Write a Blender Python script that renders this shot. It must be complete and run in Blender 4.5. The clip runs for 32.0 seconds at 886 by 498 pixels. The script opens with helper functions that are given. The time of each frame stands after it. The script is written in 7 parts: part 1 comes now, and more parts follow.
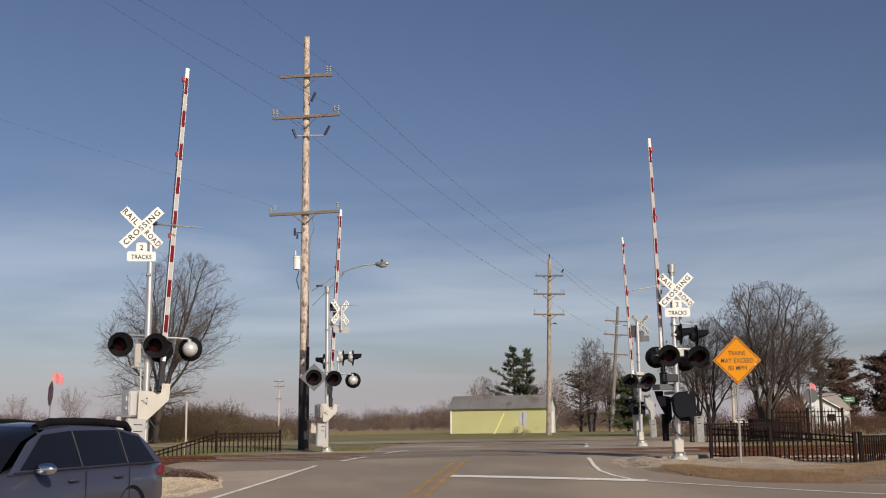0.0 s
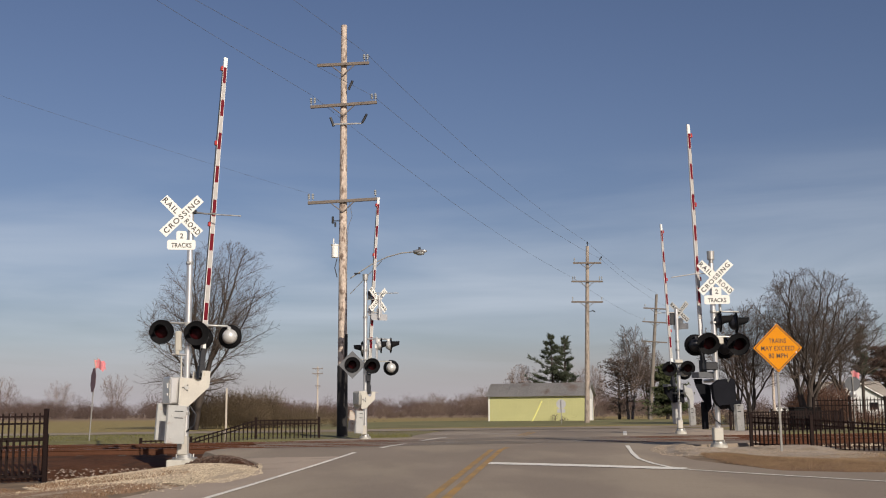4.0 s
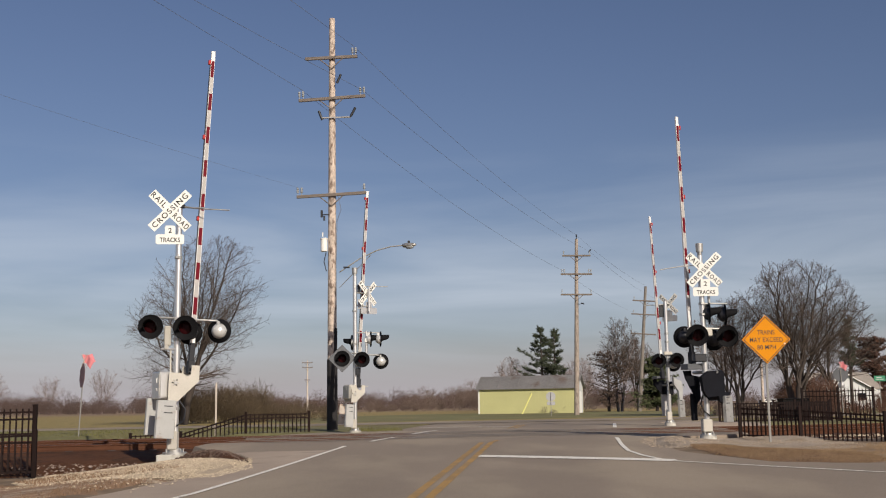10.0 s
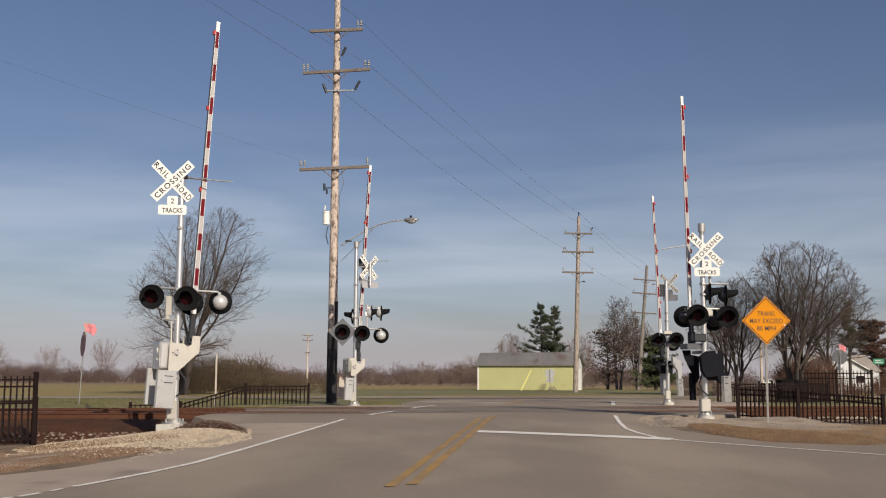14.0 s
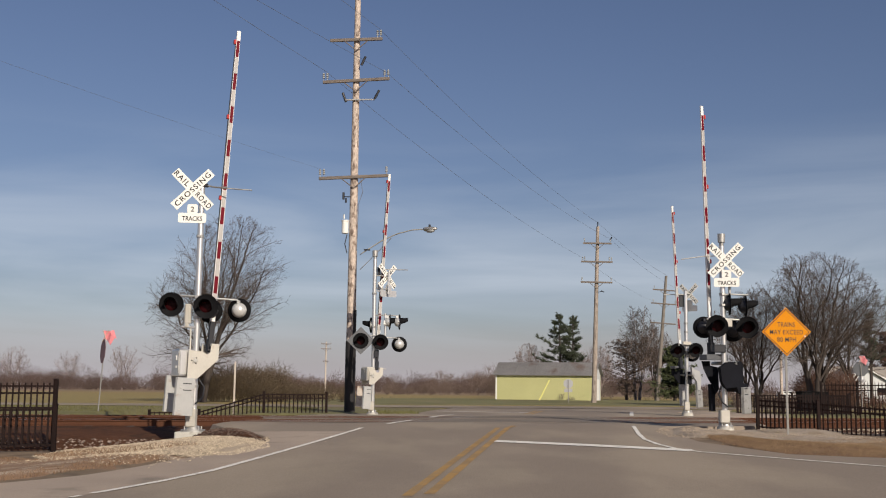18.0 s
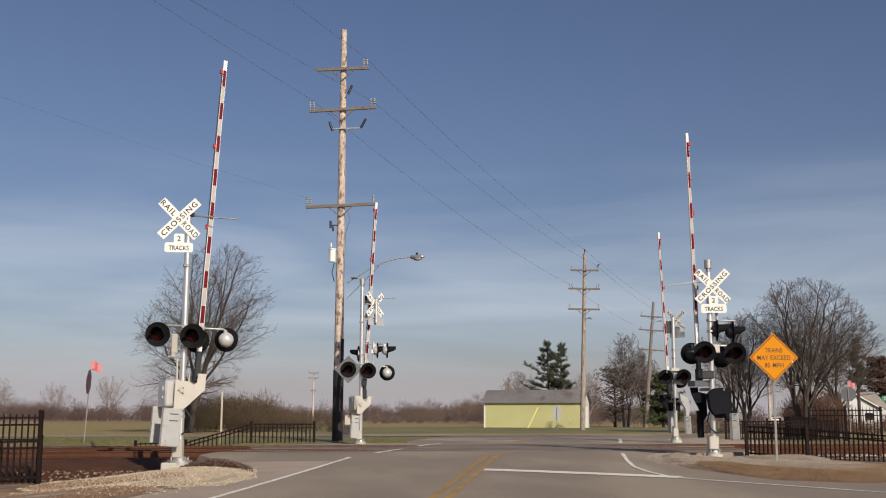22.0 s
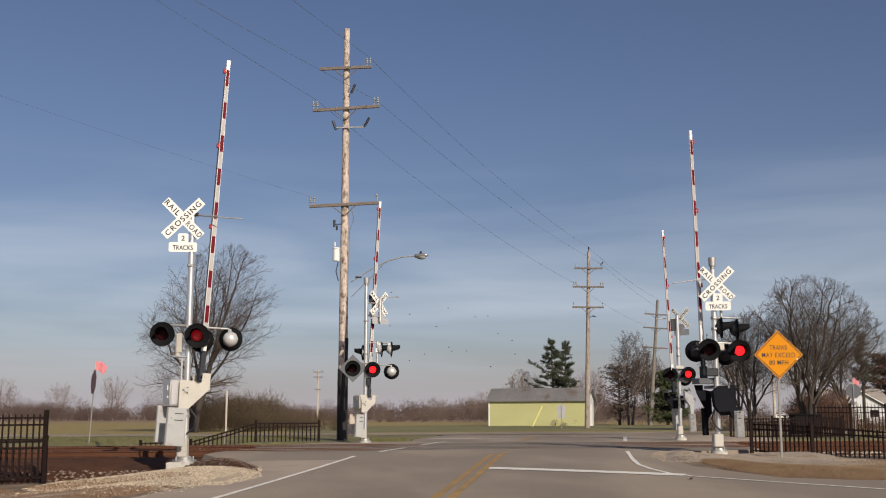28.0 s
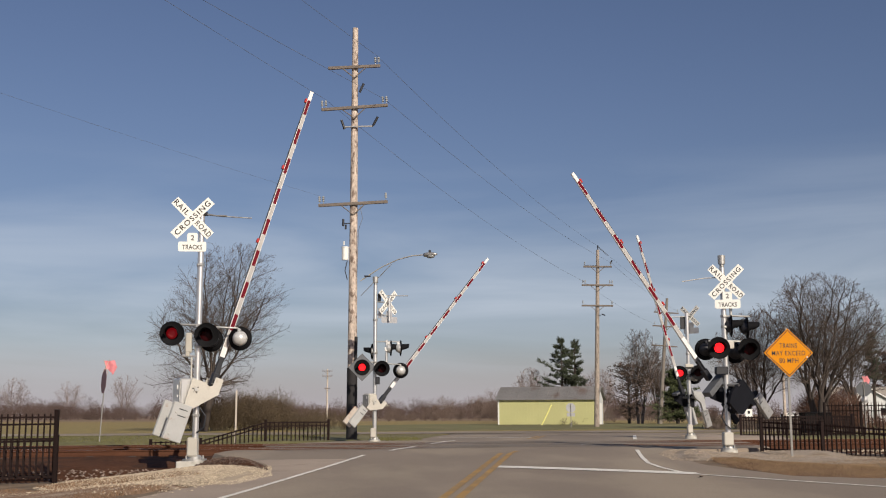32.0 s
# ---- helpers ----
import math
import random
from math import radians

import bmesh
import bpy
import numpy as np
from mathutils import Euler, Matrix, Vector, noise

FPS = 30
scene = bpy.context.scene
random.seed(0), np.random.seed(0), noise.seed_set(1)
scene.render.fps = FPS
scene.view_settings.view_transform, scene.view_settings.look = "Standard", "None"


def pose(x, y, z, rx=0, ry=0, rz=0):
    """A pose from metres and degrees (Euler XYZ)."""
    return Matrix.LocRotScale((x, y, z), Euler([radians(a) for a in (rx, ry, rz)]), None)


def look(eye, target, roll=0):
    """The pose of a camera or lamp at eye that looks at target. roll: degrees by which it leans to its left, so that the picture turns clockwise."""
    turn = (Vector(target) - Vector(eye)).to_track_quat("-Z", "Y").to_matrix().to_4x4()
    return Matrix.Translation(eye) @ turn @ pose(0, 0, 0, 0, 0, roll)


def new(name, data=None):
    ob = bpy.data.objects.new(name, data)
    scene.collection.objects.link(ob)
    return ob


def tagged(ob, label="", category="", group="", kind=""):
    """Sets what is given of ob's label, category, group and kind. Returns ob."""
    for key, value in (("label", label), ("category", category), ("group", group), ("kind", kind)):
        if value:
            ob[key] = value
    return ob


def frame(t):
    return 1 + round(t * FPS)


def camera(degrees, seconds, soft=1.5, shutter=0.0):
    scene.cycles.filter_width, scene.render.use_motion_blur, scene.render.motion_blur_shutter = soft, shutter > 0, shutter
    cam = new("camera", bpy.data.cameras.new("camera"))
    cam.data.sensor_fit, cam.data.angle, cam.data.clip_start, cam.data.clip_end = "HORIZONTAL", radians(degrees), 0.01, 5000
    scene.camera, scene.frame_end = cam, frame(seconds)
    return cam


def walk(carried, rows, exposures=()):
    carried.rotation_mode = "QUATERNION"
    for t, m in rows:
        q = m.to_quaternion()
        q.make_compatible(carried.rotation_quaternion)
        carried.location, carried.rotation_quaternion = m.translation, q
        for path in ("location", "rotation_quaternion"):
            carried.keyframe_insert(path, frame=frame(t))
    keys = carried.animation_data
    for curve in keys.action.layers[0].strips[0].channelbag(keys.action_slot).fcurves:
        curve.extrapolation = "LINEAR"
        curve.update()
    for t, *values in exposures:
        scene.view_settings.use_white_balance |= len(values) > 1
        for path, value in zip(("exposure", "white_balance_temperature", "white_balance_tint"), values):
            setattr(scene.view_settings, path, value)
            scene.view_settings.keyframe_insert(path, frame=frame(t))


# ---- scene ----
EYE_Z = 1.65
cam = camera(44.0, 32.0, soft=1.1)
# seconds, pitch, yaw, roll of the hand-held camera, which stays on one spot
PATH = [
    (0, 9.077, -1.961, 0.648),
    (0.5, 9.141, -1.786, 0.588),
    (1, 9.056, -1.449, 0.389),
    (1.5, 8.838, -1.212, 0.363),
    (2, 8.576, -1.079, 0.351),
    (2.5, 8.269, -1.006, 0.179),
    (3, 8.257, -0.803, 0.602),
    (3.5, 8.219, -0.521, 0.686),
    (4, 8.450, -0.001, 0.497),
    (4.5, 8.587, 0.297, 0.645),
    (6.5, 8.817, -0.266, 0.817),
    (7, 8.735, -0.368, 1.413),
    (7.5, 8.655, -0.942, 1.344),
    (8, 8.324, -1.271, 0.876),
    (8.5, 8.015, -1.264, 0.640),
    (9, 7.882, -1.256, 0.366),
    (9.5, 8.035, -1.014, 0.529),
    (10, 8.096, -0.519, 0.841),
    (10.5, 8.089, -0.140, 0.874),
    (11, 8.091, -0.136, 0.506),
    (11.5, 7.993, -0.297, 0.473),
    (12, 7.744, -0.586, 0.388),
    (12.5, 7.530, -0.798, 0.188),
    (13, 7.336, -0.792, 0.078),
    (13.5, 6.984, -0.783, -0.031),
    (14, 6.811, -0.556, -0.206),
    (14.5, 6.831, -0.236, 0.104),
    (15, 7.082, 0.031, -0.182),
    (15.5, 7.215, 0.101, -0.462),
    (17.5, 7.331, 0.411, -0.548),
    (18, 7.284, 0.377, -0.585),
    (18.5, 7.314, 0.302, -0.519),
    (19, 7.408, 0.125, -0.449),
    (19.5, 7.719, -0.126, -0.560),
    (20, 8.204, -0.065, -0.011),
    (20.5, 8.651, -0.176, 0.167),
    (21, 8.796, -0.248, -0.016),
    (21.5, 8.774, -0.247, -0.174),
    (22, 8.744, -0.230, -0.134),
    (22.5, 8.748, -0.273, -0.002),
    (23, 8.662, -0.400, -0.231),
    (23.5, 8.528, -0.260, 0.437),
    (24, 8.335, -0.426, 0.291),
    (24.5, 8.253, -0.381, 0.129),
    (25, 8.202, -0.133, 0.333),
    (25.5, 8.347, 0.019, 0.400),
    (27.5, 8.605, -0.075, 0.364),
    (28, 8.671, 0.005, 0.071),
    (28.5, 8.802, 0.097, 0.196),
    (29, 8.871, 0.119, 0.303),
    (29.5, 8.874, 0.145, 0.476),
    (30, 8.984, 0.175, 0.043),
    (30.5, 8.930, 0.396, 0.164),
    (31, 8.948, 0.543, 0.139),
    (31.5, 8.879, 0.610, 0.378),
    (32, 8.609, 0.489, 0.162),
]
walk(cam, [(t, pose(0, 0, EYE_Z, 90 + p, r, y)) for t, p, y, r in PATH])

# ---- world, sun ----
SUN_AZ, SUN_EL = 153.0, 27.5   # azimuth clockwise from the view's forward axis
scene.view_settings.exposure = 0.0
world = bpy.data.worlds.new("world")
scene.world = world
world.use_nodes = True
wn, wl = world.node_tree.nodes, world.node_tree.links
wn.clear()
w_out, w_bg = wn.new("ShaderNodeOutputWorld"), wn.new("ShaderNodeBackground")
w_sky = wn.new("ShaderNodeTexSky")
w_sky.sky_type, w_sky.sun_disc = "NISHITA", False
w_sky.sun_elevation, w_sky.sun_rotation = radians(SUN_EL), radians(SUN_AZ)
w_sky.air_density, w_sky.dust_density, w_sky.ozone_density = 1.0, 1.2, 1.5
w_tc, w_map = wn.new("ShaderNodeTexCoord"), wn.new("ShaderNodeMapping")
w_map.inputs["Scale"].default_value = (1.0, 1.0, 7.5)
w_map.inputs["Rotation"].default_value = (0.0, radians(-5.0), 0.0)
w_noise = wn.new("ShaderNodeTexNoise")
w_noise.inputs["Scale"].default_value, w_noise.inputs["Detail"].default_value = 2.4, 8.0
w_noise.inputs["Distortion"].default_value = 0.5
w_ramp = wn.new("ShaderNodeValToRGB")
w_ramp.color_ramp.elements[0].position, w_ramp.color_ramp.elements[1].position = 0.34, 0.80
w_sep = wn.new("ShaderNodeSeparateXYZ")
w_band = wn.new("ShaderNodeValToRGB")   # thin cloud lies low over the horizon
w_band.color_ramp.elements[0].position, w_band.color_ramp.elements[0].color = 0.0, (0.42, 0.42, 0.42, 1)
w_band.color_ramp.elements[1].position, w_band.color_ramp.elements[1].color = 0.24, (0, 0, 0, 1)
mid = w_band.color_ramp.elements.new(0.11)
mid.color = (0.85, 0.85, 0.85, 1)
w_mul = wn.new("ShaderNodeMath")
w_mul.operation = "MULTIPLY"
w_mix = wn.new("ShaderNodeMixRGB")
w_mix.inputs["Color2"].default_value = (9.3, 10.2, 11.6, 1)
wl.new(w_tc.outputs["Generated"], w_map.inputs["Vector"])
wl.new(w_map.outputs["Vector"], w_noise.inputs["Vector"])
wl.new(w_noise.outputs["Fac"], w_ramp.inputs["Fac"])
wl.new(w_tc.outputs["Generated"], w_sep.inputs["Vector"])
wl.new(w_sep.outputs["Z"], w_band.inputs["Fac"])
wl.new(w_ramp.outputs["Color"], w_mul.inputs[0])
wl.new(w_band.outputs["Color"], w_mul.inputs[1])
wl.new(w_mul.outputs[0], w_mix.inputs["Fac"])
w_tone = wn.new("ShaderNodeMixRGB")       # late-autumn haze: the clear sky a little more violet than the model's
w_tone.blend_type, w_tone.inputs["Fac"].default_value = "MULTIPLY", 1.0
w_tone.inputs["Color2"].default_value = (0.95, 0.915, 1.07, 1)
wl.new(w_sky.outputs["Color"], w_tone.inputs["Color1"])
wl.new(w_tone.outputs["Color"], w_mix.inputs["Color1"])
w_low = wn.new("ShaderNodeValToRGB")      # pale haze on the horizon itself
w_low.color_ramp.elements[0].position, w_low.color_ramp.elements[0].color = 0.0, (0.85, 0.85, 0.85, 1)
w_low.color_ramp.elements[1].position, w_low.color_ramp.elements[1].color = 0.065, (0, 0, 0, 1)
w_haze = wn.new("ShaderNodeMixRGB")
w_haze.inputs["Color2"].default_value = (8.0, 7.35, 7.9, 1)
wl.new(w_sep.outputs["Z"], w_low.inputs["Fac"])
wl.new(w_low.outputs["Color"], w_haze.inputs["Fac"])
wl.new(w_mix.outputs["Color"], w_haze.inputs["Color1"])
wl.new(w_haze.outputs["Color"], w_bg.inputs["Color"])
wl.new(w_bg.outputs["Background"], w_out.inputs["Surface"])
w_bg.inputs["Strength"].default_value = 0.0628

sun = new("sun", bpy.data.lights.new("sun", "SUN"))
sun.data.energy, sun.data.angle, sun.data.color = 4.3, radians(0.53), (1.0, 0.895, 0.755)
sx, sy = math.sin(radians(SUN_AZ)), math.cos(radians(SUN_AZ))
ce, se = math.cos(radians(SUN_EL)), math.sin(radians(SUN_EL))
sun.matrix_world = look((60 * sx * ce, 60 * sy * ce, 60 * se), (0, 0, 0))


# ---- materials ----
def pm(name, color, rough=0.7, metal=0.0, var=0.2, scale=2.0, fine=30.0, bump=0.15, spots=None, spot_scale=6.0,
       spot_at=0.62, island=0.0, rand=0.0, spec=0.5, coat=0.0, stretch=(1, 1, 1)):
    """A surface with variation at two scales, an optional second tone in patches, and fine relief."""
    m = bpy.data.materials.new(name)
    m.use_nodes = True
    n, l = m.node_tree.nodes, m.node_tree.links
    b = n["Principled BSDF"]
    b.inputs["Roughness"].default_value, b.inputs["Metallic"].default_value = rough, metal
    b.inputs["Specular IOR Level"].default_value, b.inputs["Coat Weight"].default_value = spec, coat
    tc, mp = n.new("ShaderNodeTexCoord"), n.new("ShaderNodeMapping")
    mp.inputs["Scale"].default_value = stretch
    l.new(tc.outputs["Object"], mp.inputs["Vector"])
    big, small = n.new("ShaderNodeTexNoise"), n.new("ShaderNodeTexNoise")
    for node, s, d in ((big, scale, 4.0), (small, fine, 6.0)):
        node.inputs["Scale"].default_value, node.inputs["Detail"].default_value = s, d
        l.new(mp.outputs["Vector"], node.inputs["Vector"])
    add = n.new("ShaderNodeMath")
    add.operation = "ADD"
    l.new(big.outputs["Fac"], add.inputs[0])
    l.new(small.outputs["Fac"], add.inputs[1])
    rng = n.new("ShaderNodeMapRange")
    rng.inputs["From Min"].default_value, rng.inputs["From Max"].default_value = 0.6, 1.4
    rng.inputs["To Min"].default_value, rng.inputs["To Max"].default_value = 1.0 - var, 1.0 + var
    l.new(add.outputs[0], rng.inputs["Value"])
    last = rng.outputs["Result"]
    if island or rand:
        src = n.new("ShaderNodeNewGeometry" if island else "ShaderNodeObjectInfo")
        r2 = n.new("ShaderNodeMapRange")
        k = island or rand
        r2.inputs["To Min"].default_value, r2.inputs["To Max"].default_value = 1.0 - k, 1.0 + k
        l.new(src.outputs["Random Per Island" if island else "Random"], r2.inputs["Value"])
        mu = n.new("ShaderNodeMath")
        mu.operation = "MULTIPLY"
        l.new(last, mu.inputs[0])
        l.new(r2.outputs["Result"], mu.inputs[1])
        last = mu.outputs[0]
    hsv = n.new("ShaderNodeHueSaturation")
    hsv.inputs["Color"].default_value = (*color, 1)
    if spots:
        sp, rp, mx = n.new("ShaderNodeTexNoise"), n.new("ShaderNodeValToRGB"), n.new("ShaderNodeMixRGB")
        sp.inputs["Scale"].default_value, sp.inputs["Detail"].default_value = spot_scale, 5.0
        rp.color_ramp.elements[0].position, rp.color_ramp.elements[1].position = spot_at - 0.07, spot_at + 0.05
        l.new(mp.outputs["Vector"], sp.inputs["Vector"])
        l.new(sp.outputs["Fac"], rp.inputs["Fac"])
        l.new(rp.outputs["Color"], mx.inputs["Fac"])
        mx.inputs["Color1"].default_value, mx.inputs["Color2"].default_value = (*color, 1), (*spots, 1)
        l.new(mx.outputs["Color"], hsv.inputs["Color"])
    l.new(last, hsv.inputs["Value"])
    l.new(hsv.outputs["Color"], b.inputs["Base Color"])
    if bump:
        bp = n.new("ShaderNodeBump")
        bp.inputs["Strength"].default_value, bp.inputs["Distance"].default_value = bump, 0.02
        l.new(small.outputs["Fac"], bp.inputs["Height"])
        l.new(bp.outputs["Normal"], b.inputs["Normal"])
    return m


def glow(name, color, strength, base=(0.2, 0.0, 0.0)):
    m = bpy.data.materials.new(name)
    m.use_nodes = True
    b = m.node_tree.nodes["Principled BSDF"]
    b.inputs["Base Color"].default_value = (*base, 1)
    b.inputs["Emission Color"].default_value, b.inputs["Emission Strength"].default_value = (*color, 1), strength
    return m


ASPHALT = pm("asphalt", (0.250, 0.200, 0.152), 0.9, var=0.24, scale=0.35, fine=55, bump=0.3, spots=(0.305, 0.248, 0.183), spot_scale=0.45, spot_at=0.54, stretch=(0.8, 0.35, 1))
ASPHALT_OLD = pm("worn asphalt", (0.37, 0.295, 0.23), 0.92, var=0.22, scale=0.5, fine=50, bump=0.35, spots=(0.25, 0.205, 0.16), spot_scale=0.8)
TAR = pm("tar seal", (0.10, 0.085, 0.07), 0.8, var=0.3, scale=3, bump=0.1)
CROSSING_PANEL = pm("crossing asphalt panel", (0.222, 0.180, 0.138), 0.88, var=0.24, scale=0.6, bump=0.3, spots=(0.175, 0.145, 0.115), spot_scale=0.7, stretch=(0.5, 1, 1))
WHITE_LINE = pm("road paint white", (0.80, 0.76, 0.68), 0.75, var=0.14, scale=1.5, fine=25, bump=0.1, spots=(0.50, 0.46, 0.40), spot_scale=5, spot_at=0.66)
YELLOW_LINE = pm("road paint yellow", (0.40, 0.235, 0.068), 0.75, var=0.22, scale=1.5, fine=25, bump=0.1, spots=(0.32, 0.205, 0.085), spot_scale=2.0, spot_at=0.5)
BALLAST = pm("track ballast", (0.072, 0.033, 0.018), 0.95, var=0.4, scale=0.7, fine=9, bump=0.9, island=0.35, spec=0.1, spots=(0.045, 0.024, 0.015), spot_scale=1.4, spot_at=0.55)
GRAVEL = pm("limestone gravel", (0.40, 0.325, 0.235), 0.95, var=0.28, scale=1.1, fine=14, bump=0.8, spots=(0.25, 0.18, 0.13), spot_scale=1.1, spot_at=0.55)
STONE = pm("limestone chip", (0.42, 0.345, 0.25), 0.9, var=0.15, island=0.45, bump=0.2)
STONE_DULL = pm("dusty gravel chip", (0.33, 0.265, 0.20), 0.9, var=0.15, island=0.4, bump=0.2)
GRAVEL_DULL = pm("dusty gravel", (0.30, 0.25, 0.20), 0.95, var=0.25, scale=1.1, fine=14, bump=0.8, spots=(0.22, 0.17, 0.12), spot_scale=1.6, spot_at=0.58)
STONE_DARK = pm("dark ballast stone", (0.10, 0.066, 0.05), 0.9, var=0.15, island=0.45, bump=0.2)
STONE_GREY = pm("grey stone", (0.25, 0.19, 0.155), 0.9, var=0.15, island=0.5, bump=0.2)
DRY_GRASS = pm("dry grass", (0.18, 0.108, 0.062), 0.9, var=0.25, island=0.5, bump=0)
RED_GRASS = pm("tan dead grass", (0.135, 0.085, 0.056), 0.9, var=0.3, island=0.55, bump=0, spec=0.2)
STRAW = pm("straw-coloured grass", (0.23, 0.155, 0.092), 0.9, var=0.3, island=0.5, bump=0, spec=0.2)
GREEN_GRASS = pm("green grass", (0.115, 0.11, 0.036), 0.9, var=0.25, island=0.35, bump=0)
RAIL_STEEL = pm("rusty rail steel", (0.085, 0.036, 0.020), 0.8, 0.0, var=0.25, scale=2, bump=0.2, spec=0.15)
RAIL_TOP = pm("polished rail head", (0.55, 0.53, 0.5), 0.3, 1.0, var=0.1, bump=0)
TIE = pm("creosoted tie", (0.07, 0.05, 0.04), 0.9, var=0.3, scale=2, bump=0.4, rand=0.25, stretch=(1, 8, 8))
GALV = pm("galvanised steel", (0.50, 0.49, 0.465), 0.45, 0.7, var=0.16, scale=5, fine=60, bump=0.08, spots=(0.34, 0.32, 0.29), spot_scale=7, spot_at=0.64)
ALU = pm("brushed aluminium", (0.74, 0.73, 0.71), 0.34, 0.8, var=0.1, scale=3, fine=70, bump=0.05, stretch=(1, 1, 0.2))
GREY_PAINT = pm("silver paint", (0.52, 0.49, 0.43), 0.5, 0.15, var=0.1, scale=3, fine=50, bump=0.06, spots=(0.42, 0.36, 0.28), spot_scale=4, spot_at=0.7)
WEIGHT_GREY = pm("grey counterweight paint", (0.40, 0.40, 0.39), 0.6, 0.1, var=0.1, scale=3, fine=50, bump=0.08, spots=(0.32, 0.25, 0.2), spot_scale=5, spot_at=0.72)
RUSTY_PAINT = pm("flaking paint", (0.50, 0.44, 0.38), 0.7, 0.1, var=0.15, scale=4, bump=0.15, spots=(0.25, 0.12, 0.07), spot_scale=4.5, spot_at=0.56)
BLACK_PAINT = pm("black paint", (0.008, 0.008, 0.009), 0.8, var=0.25, scale=4, bump=0.05, spec=0.12)
# even near-black for plates and housings of the right-hand signals
BLACK_METAL = pm("near-black plate", (0.008, 0.0085, 0.012), 0.6, 0.0, var=0.25, scale=3, bump=0.06, spec=0.15)
IRON = pm("black iron fence", (0.016, 0.009, 0.008), 0.7, 0.0, var=0.25, scale=5, bump=0.05, rand=0.2, spec=0.12)
CONCRETE = pm("concrete", (0.50, 0.48, 0.43), 0.9, var=0.15, scale=3, fine=40, bump=0.25, spots=(0.32, 0.30, 0.26), spot_scale=4, spot_at=0.62)
SIGN_WHITE = pm("white sign sheeting", (0.80, 0.79, 0.74), 0.5, var=0.05, scale=3, fine=20, bump=0.02, spots=(0.7, 0.68, 0.62), spot_scale=3, spot_at=0.7)
SIGN_BLACK = pm("black sign ink", (0.012, 0.012, 0.013), 0.5, var=0.1, bump=0)
SIGN_YELLOW = pm("amber sign sheeting", (0.66, 0.245, 0.004), 0.55, var=0.06, scale=2, fine=20, bump=0.02, spec=0.12)
# greyed red: the sheen of the edge-on stop sign is put into the colour
SIGN_RED = pm("red sign sheeting paled by grazing light", (0.30, 0.15, 0.155), 0.6, var=0.12, bump=0)
SIGN_GREEN = pm("green sign sheeting", (0.02, 0.20, 0.10), 0.5, var=0.08, bump=0)
PLATE_GREY = pm("dull grey plate", (0.12, 0.125, 0.135), 0.6, 0.2, var=0.12, scale=3, bump=0.03)
SIGN_BACK = pm("bare aluminium back", (0.42, 0.42, 0.43), 0.5, 0.6, var=0.1, scale=3, bump=0.03)
POST_GREY = pm("dull galvanised post", (0.25, 0.24, 0.225), 0.65, 0.2, var=0.15, scale=3, bump=0.03)
ARM_WHITE = pm("white reflective arm", (0.78, 0.77, 0.75), 0.45, var=0.07, scale=4, bump=0.02)
ARM_RED = pm("red reflective stripe", (0.135, 0.004, 0.012), 0.5, var=0.1, scale=4, bump=0.02, spec=0.15)
ARM_GREY = pm("weathered grey sheeting", (0.42, 0.40, 0.38), 0.5, var=0.12, scale=5, bump=0.03)
DOME_BLACK = pm("black lamp housing", (0.02, 0.02, 0.024), 0.5, 0.1, var=0.1, bump=0.03)
LENS_RED = pm("unlit red lens", (0.022, 0.002, 0.003), 0.4, var=0.15, scale=20, bump=0.1, spec=0.1)
LENS_TIP = pm("arm light lens", (0.5, 0.05, 0.04), 0.25, var=0.1, bump=0)
DOME_GREY = pm("lamp housing", (0.60, 0.60, 0.58), 0.35, 0.3, var=0.1, scale=6, bump=0.04)
LED_ON = glow("lit red lamp", (1.0, 0.012, 0.016), 2.2)
LED_DIM = glow("lit red lamp aimed aside", (1.0, 0.015, 0.03), 0.13, base=(0.05, 0.0, 0.0))
POLE_WOOD = pm("weathered pole wood", (0.52, 0.43, 0.36), 0.9, var=0.45, scale=1.5, fine=6, bump=0.5, spots=(0.20, 0.145, 0.115), spot_scale=2.4, spot_at=0.585, stretch=(3.5, 3.5, 1.5))
POLE_GREY = pm("grey weathered pole wood", (0.34, 0.285, 0.24), 0.9, var=0.35, scale=1.5, fine=6, bump=0.4, spots=(0.22, 0.18, 0.15), spot_scale=2.0, spot_at=0.58, stretch=(3.5, 3.5, 1.0))
POLE_DULL = pm("dull grey pole wood", (0.20, 0.175, 0.15), 0.9, var=0.3, scale=1.5, fine=6, bump=0.4, stretch=(3.5, 3.5, 1.0))
POLE_TAR = pm("blackened pole butt", (0.018, 0.016, 0.017), 0.8, var=0.3, scale=3, bump=0.3, stretch=(3, 3, 0.6))
ARM_WOOD = pm("crossarm wood", (0.175, 0.145, 0.122), 0.9, var=0.35, scale=3, fine=12, bump=0.4, stretch=(0.5, 5, 5))
PORCELAIN = pm("grey porcelain", (0.30, 0.31, 0.31), 0.3, var=0.15, bump=0)
WIRE = pm("weathered wire", (0.15, 0.165, 0.20), 0.6, 0.3, var=0.1, bump=0)
BARK = pm("grey bark", (0.066, 0.054, 0.047), 0.95, var=0.3, scale=3, fine=25, bump=0.6, stretch=(3, 3, 0.6), spec=0.2)
TWIG = pm("bare twigs", (0.112, 0.088, 0.074), 0.95, var=0.2, island=0.3, bump=0, spec=0.2)
TWIG_RED = pm("reddish twigs", (0.132, 0.097, 0.080), 0.95, var=0.2, island=0.25, bump=0, spec=0.2)
BUSH_OLIVE = pm("olive brush", (0.078, 0.056, 0.033), 0.95, var=0.2, island=0.4, bump=0)
LEAF_BROWN = pm("dead brown leaves", (0.075, 0.036, 0.022), 0.9, var=0.2, island=0.45, bump=0)
